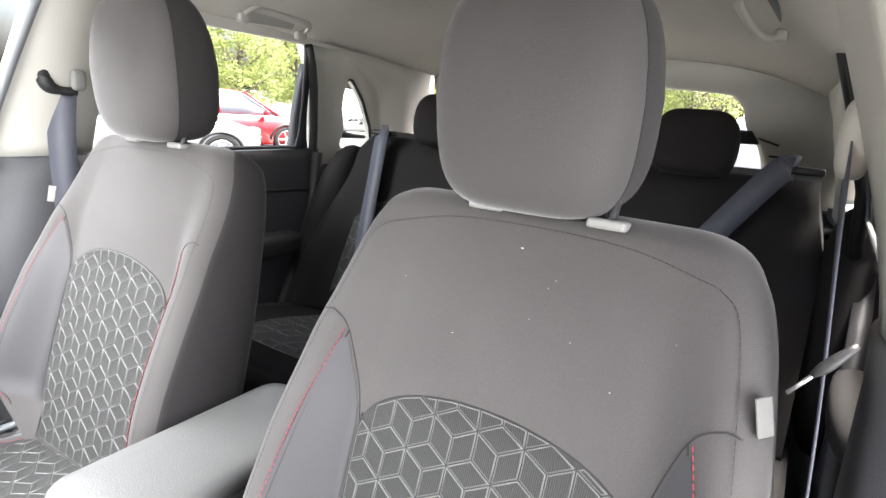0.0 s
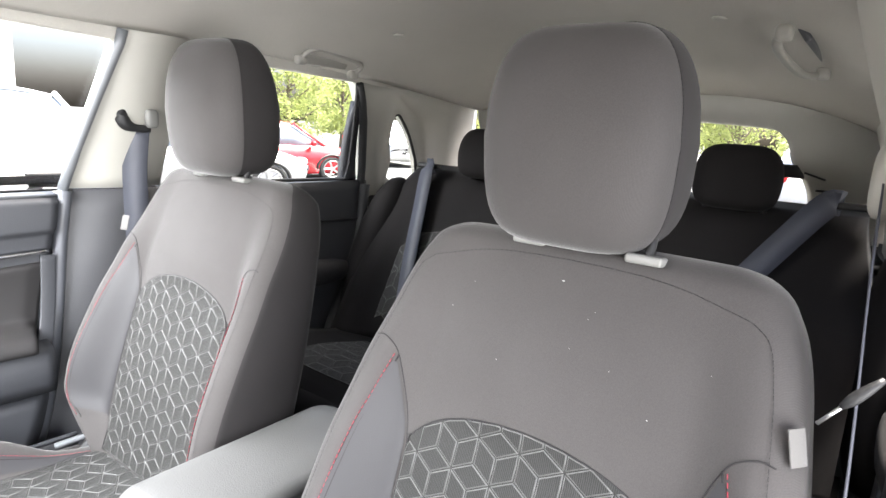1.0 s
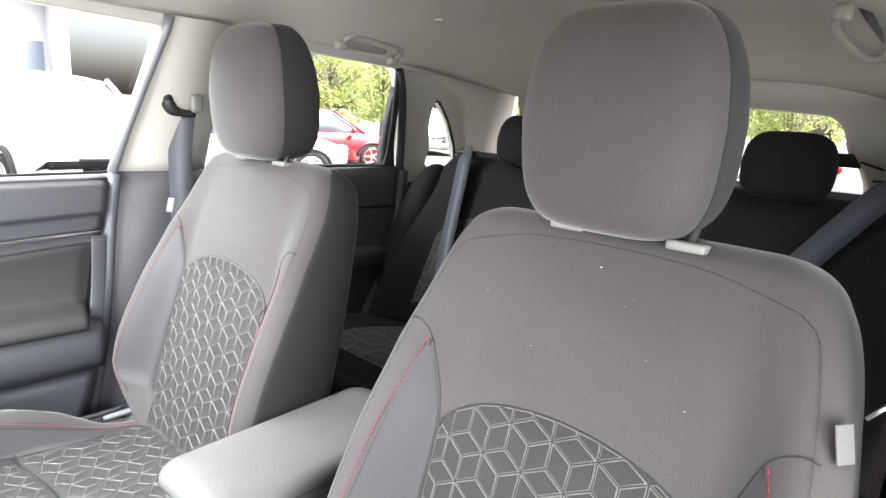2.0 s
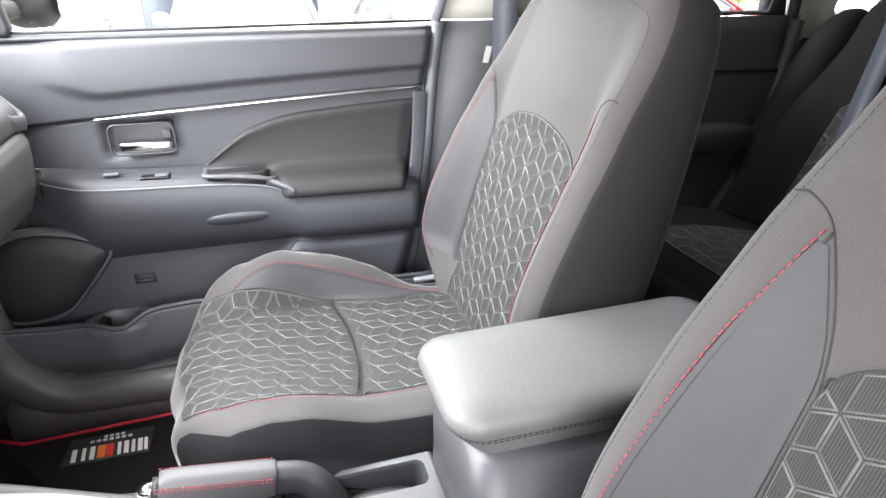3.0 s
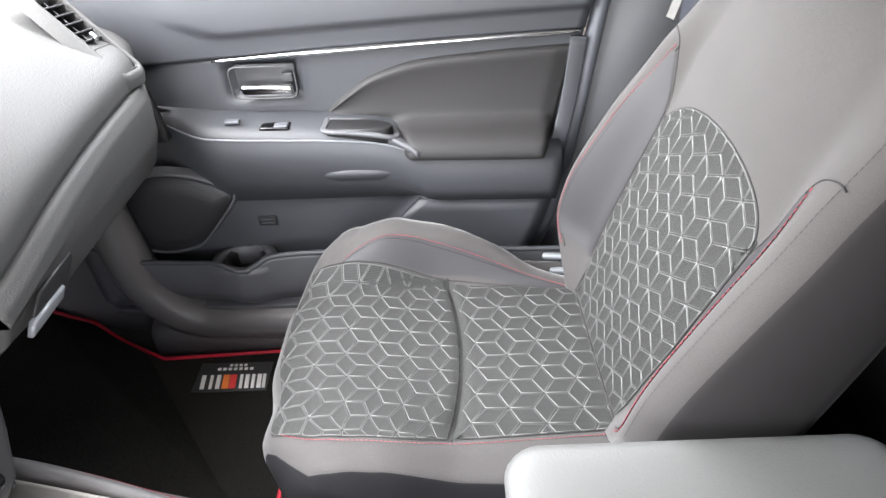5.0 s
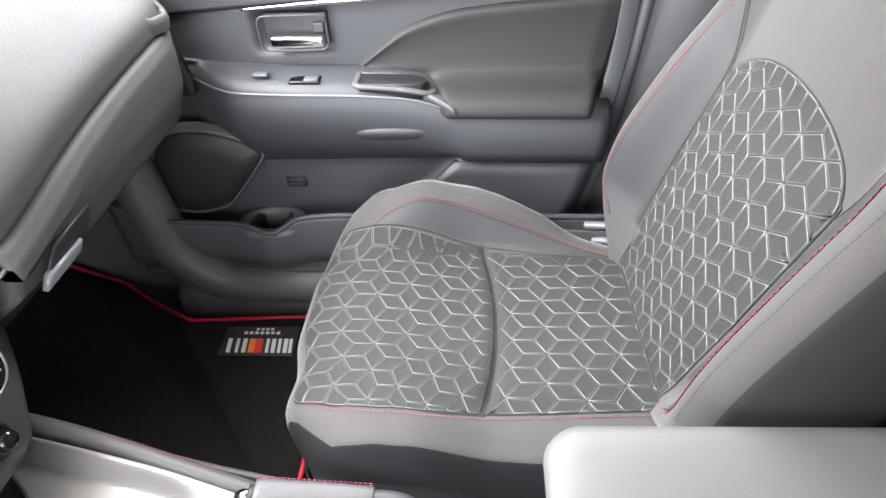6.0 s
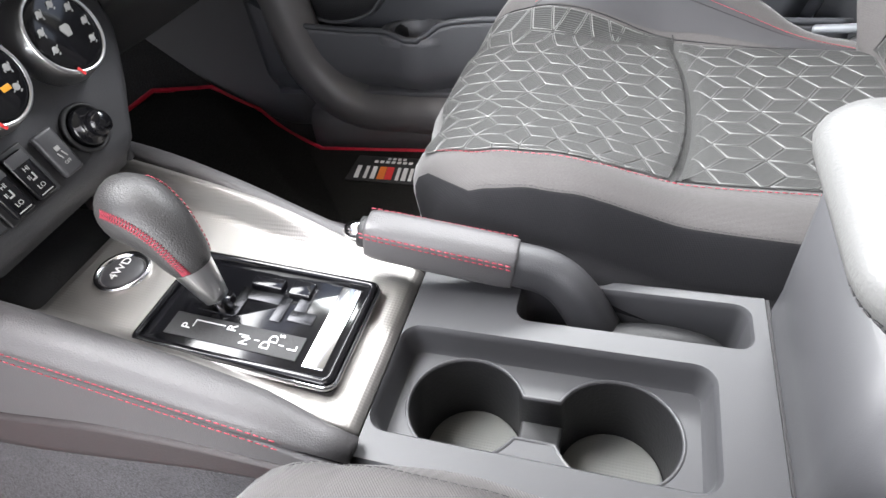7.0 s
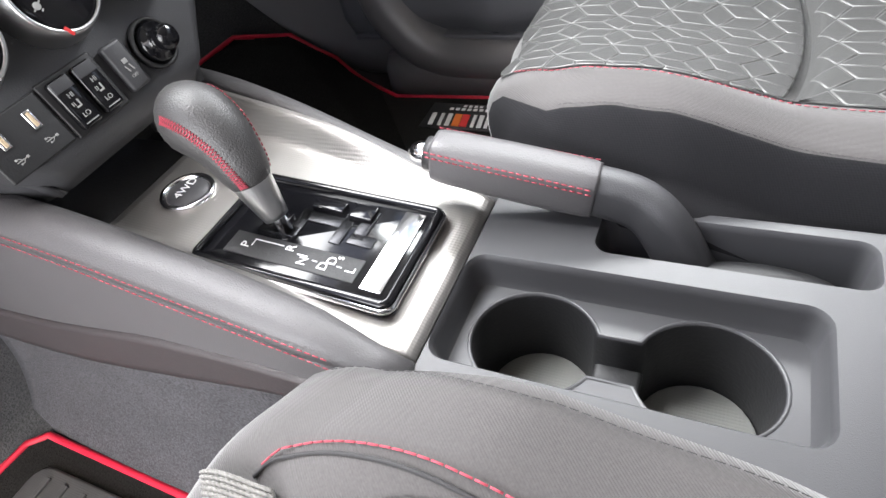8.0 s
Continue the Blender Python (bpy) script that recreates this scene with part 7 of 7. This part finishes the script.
def vehicle(name, paint, label, x, y, turn, tall=1.0):
    g = thing(name, label, "car", group="parked cars")
    loops = []
    for yy, lo, hi, w in LONG:
        r = 0.12
        loops.append([(w - 0.05, yy, lo), (w, yy, lo + 0.12), (w + 0.01, yy, (lo + hi) / 2), (w - 0.03, yy, hi - 0.05), (w - 0.16, yy, hi), (0, yy, hi + 0.03), (-w + 0.16, yy, hi), (-w + 0.03, yy, hi - 0.05), (-w - 0.01, yy, (lo + hi) / 2), (-w, yy, lo + 0.12), (-w + 0.05, yy, lo), (0, yy, lo - 0.02)])
    piece("body", loft(loops), paint, g)
    cab = []
    for yy, hi, w in CABIN:
        lo = 0.98
        cab.append([(0.84, yy, lo), (0.82 * 0.5 + w * 0.5, yy, (lo + hi) / 2), (w, yy, hi - 0.06), (w - 0.1, yy, hi), (0, yy, hi + 0.03), (-w + 0.1, yy, hi), (-w, yy, hi - 0.06), (-0.82 * 0.5 - w * 0.5, yy, (lo + hi) / 2), (-0.84, yy, lo)])
    piece("cabin", loft(cab), SKYGLASS, g, "windows with the sky's reflection painted in")
    piece("roof", slab(lambda u, v: ((2 * u - 1) * 0.62, -0.40 + 2.0 * v, 1.655 - 0.06 * (2 * u - 1) ** 2 - 0.10 * smooth(0.75, 1, v) - 0.03 * smooth(0.15, 0, v)), 8, 10, (0, 0, -0.03)), paint, g)
    for sx in (-1, 1):
        for a, b2 in (((0.845, -1.12, 1.0), (0.665, -0.36, 1.59)), ((0.80, 0.25, 1.02), (0.665, 0.30, 1.60)), ((0.80, 1.15, 1.02), (0.66, 1.12, 1.57)), ((0.80, 2.0, 1.02), (0.66, 1.62, 1.46))):
            piece("pillar", tube([(sx * a[0], a[1], a[2]), (sx * b2[0], b2[1], b2[2])], 0.035, 6), paint, g)
        piece("headlamp", moved(ball(0.20, 0.10, 0.09, 0.7, 0.7), Matrix.Translation((sx * 0.62, -2.02, 0.76))), LAMP, g)
        piece("tail_lamp", moved(ball(0.16, 0.08, 0.11, 0.7, 0.7), Matrix.Translation((sx * 0.66, 2.10, 0.86))), REDCLOTH, g)
        piece("side_mirror", moved(ball(0.10, 0.06, 0.08, 0.7, 0.7), Matrix.Translation((sx * 0.98, -0.78, 1.06))), paint, g)
        for yy in (-1.32, 1.32):
            wh = piece("wheel", moved(loft([[(r * math.cos(2 * math.pi * i / 28), r * math.sin(2 * math.pi * i / 28), z) for i in range(28)] for r, z in ((0.22, -0.10), (0.33, -0.10), (0.345, -0.06), (0.345, 0.06), (0.33, 0.10), (0.24, 0.10), (0.235, 0.06))], False), Matrix.Translation((sx * 0.83, yy, 0.345)) @ pose(0, 0, 0, 0, 90 * sx, 0)), TYRE, g)
            rim = [moved(block(0.05, 0.22, 0.02, 0.008), pose(0, 0, 0, 0, 0, 72 * k) @ Matrix.Translation((0, 0.11, 0.075))) for k in range(5)]
            rim.append(moved(ball(0.06, 0.06, 0.03), Matrix.Translation((0, 0, 0.075))))
            rim.append(loft([[(r * math.cos(2 * math.pi * i / 28), r * math.sin(2 * math.pi * i / 28), z) for i in range(28)] for r, z in ((0.235, 0.06), (0.245, 0.105), (0.225, 0.10), (0.22, 0.02))], False))
            piece("rim", moved(join(*rim), Matrix.Translation((sx * 0.83, yy, 0.345)) @ pose(0, 0, 0, 0, 90 * sx, 0)), SATIN, wh)
            piece("arch", tube([(sx * 0.905, yy + 0.40 * math.cos(math.pi * k / 12), 0.345 + 0.40 * math.sin(math.pi * k / 12)) for k in range(13)], 0.035, 6), BLACK, g)
    piece("grille", moved(block(0.80, 0.06, 0.22, 0.02), Matrix.Translation((0, -2.12, 0.48))), BLACK, g)
    piece("number_plate", moved(block(0.50, 0.02, 0.11, 0.004), Matrix.Translation((0, -2.165, 0.42))), WHITE, g)
    g.matrix_basis = pose(x, y, GROUND_Z, 0, 0, turn) @ Matrix.Diagonal((1, 1, tall, 1))
    return g


first = vehicle("parked_car", PAINT_W, "white parked estate car with sky-painted windows", -8.6, 0.6, 90)
copy_thing(first, pose(-9.0, 3.3, GROUND_Z, 0, 0, 92))
copy_thing(first, pose(-8.4, -2.3, GROUND_Z, 0, 0, 90))
silver = vehicle("parked_car", PAINT_S, "silver parked car in the next row", -10.0, 6.6, 160, 0.85)
red = vehicle("parked_car", PAINT_R, "red parked car behind the silver one", -11.8, 9.8, 162, 0.85)
blue = vehicle("parked_car", PAINT_B, "blue parked car in the far row", -15.5, 4.2, 85)
copy_thing(first, pose(-16.0, 9.0, GROUND_Z, 0, 0, 80))
copy_thing(first, pose(-15.0, 17.5, GROUND_Z, 0, 0, 70))
copy_thing(silver, pose(2.9, 17.0, GROUND_Z, 0, 0, 180))
copy_thing(first, pose(-0.4, 16.5, GROUND_Z, 0, 0, 175))


def tree(name, x, y, h, seed, leaf, label):
    rng = random.Random(seed)
    g = thing(name, label, "tree", group="trees")
    trunk = spline([(0, 0, 0), (0.05, 0.02, h * 0.2), (0.0, 0.05, h * 0.45), (0.08, 0, h * 0.75)], 4)
    geos = [tube(trunk, 0.13, 8, up=(0, 1, 0), scale=lambda t: 1.0 - 0.7 * t)]
    tips = []
    for k in range(11):
        a, z0 = rng.uniform(0, 6.28), h * rng.uniform(0.25, 0.6)
        r = h * rng.uniform(0.18, 0.34)
        tip = Vector((r * math.cos(a), r * math.sin(a), z0 + h * rng.uniform(0.12, 0.32)))
        geos.append(tube(spline([(0, 0, z0), tip * 0.5 + Vector((0, 0, z0 * 0.5)), tip], 3), 0.045, 6, up=(0.1, 1, 0), scale=lambda t: 1 - 0.75 * t))
        tips.append(tip)
    piece("trunk", join(*geos), BARK, g)
    vs, fs = [], []
    for k in range(150):
        z = rng.uniform(0.18, 1.0)
        rad = h * 0.36 * math.sin(math.pi * min(0.98, 0.12 + 0.82 * z)) ** 0.7 * rng.uniform(0.25, 1.05)
        a = rng.uniform(0, 6.28)
        c = Vector((rad * math.cos(a), rad * math.sin(a), z * h))
        for _ in range(52):
            p = c + Vector((rng.gauss(0, 0.17), rng.gauss(0, 0.17), rng.gauss(0, 0.14))) * (h / 5)
            d1 = Vector((rng.gauss(0, 1), rng.gauss(0, 1), rng.gauss(0, 1))).normalized()
            d2 = d1.orthogonal().normalized()
            s = rng.uniform(0.045, 0.085) * (h / 5)
            i = len(vs)
            vs += [p + d1 * s, p + d2 * s * 0.55, p - d1 * s, p - d2 * s * 0.55]
            fs.append((i, i + 1, i + 2, i + 3))
    crown = piece("crown", (vs, fs), leaf, g, smooth=False)
    crown["kind"] = "stuff"
    g.location = (x, y, GROUND_Z)
    return g


green = "leafy green roadside tree at the car park edge"
for x, y, h, seed, leaf, label in ((-17, 14.5, 5.0, 1, LEAF, green), (-19.5, 19.5, 5.6, 2, LEAF, green), (-15, 22.5, 5.2, 3, LEAF, green), (-22, 15.0, 5.4, 4, LEAF, green), (-12.5, 26, 5.4, 5, LEAF, green), (-24, 24, 6.2, 6, LEAF, green), (-4, 24, 5.6, 7, LEAF, green), (0.5, 22, 5.4, 8, LEAF, green), (5.5, 23, 5.6, 12, LEAF, green), (-8, 23, 5.2, 9, LEAF, green), (-26, 6.5, 6.5, 10, LEAF_RED, "dark red-leaved tree behind the building"), (3.2, 22, 5.4, 11, LEAF, green)):
    tree("tree", x, y, 0.88 * h, seed, leaf, label)

hall = thing("showroom_building", "white low building with grey roof edge and columns", "building")
hx, hy = -21.0, 4.5
piece("wall", moved(block(4.0, 14.0, 4.2, 0.05), Matrix.Translation((hx - 2, hy - 4, GROUND_Z))), FACADE, hall)
piece("roof", moved(block(4.6, 15.0, 0.5, 0.05), Matrix.Translation((hx - 1.8, hy - 4, GROUND_Z + 4.1))), DARKROOF, hall)
for k in range(4):
    piece("column", moved(block(0.45, 0.45, 4.1, 0.03), Matrix.Translation((hx + 0.4, hy + 2.6 - 4.2 * k, GROUND_Z))), FACADE, hall)
for k in range(4):
    w = piece("window", moved(block(0.08, 2.6, 2.4, 0.02), Matrix.Translation((hx + 0.02, hy + 1.0 - 3.4 * k, GROUND_Z + 0.4))), SKYGLASS, hall)
    piece("frame", moved(block(0.10, 0.08, 2.4, 0.01), Matrix.Translation((hx + 0.04, hy + 1.0 - 3.4 * k, GROUND_Z + 0.4))), FACADE, w)
pole = thing("lamp_post", "white car park lamp post", "lamp post")
piece("shaft", tube([(-13.0, 20.5, GROUND_Z), (-13.0, 20.5, 6.0)], 0.09, 10, up=(0, 1, 0)), FACADE, pole)
piece("lamp_head", moved(block(0.6, 0.3, 0.12, 0.03), Matrix.Translation((-12.8, 20.5, 6.0))), FACADE, pole)

# unseen wall added ahead of the parked car: closes the place, blocks low sky
front_blocker = thing("front_light_blocker", "unseen dark wall added ahead of the car to block light", "building")
# dark so that the added wall sends little light back
BLOCKER_DARK = material("light_blocker_dark", (0.10, 0.075, 0.065), 0.9, vary=0.2, vary_size=0.8, grain=0.4, grain_size=20, bump=0.003)
piece("wall", moved(block(30.0, 0.6, 5.5, 0.05), Matrix.Translation((0, -9.0, GROUND_Z))), BLOCKER_DARK, front_blocker)
piece("roof", moved(block(30.6, 1.2, 0.4, 0.05), Matrix.Translation((0, -9.0, GROUND_Z + 5.5))), DARKROOF, front_blocker)
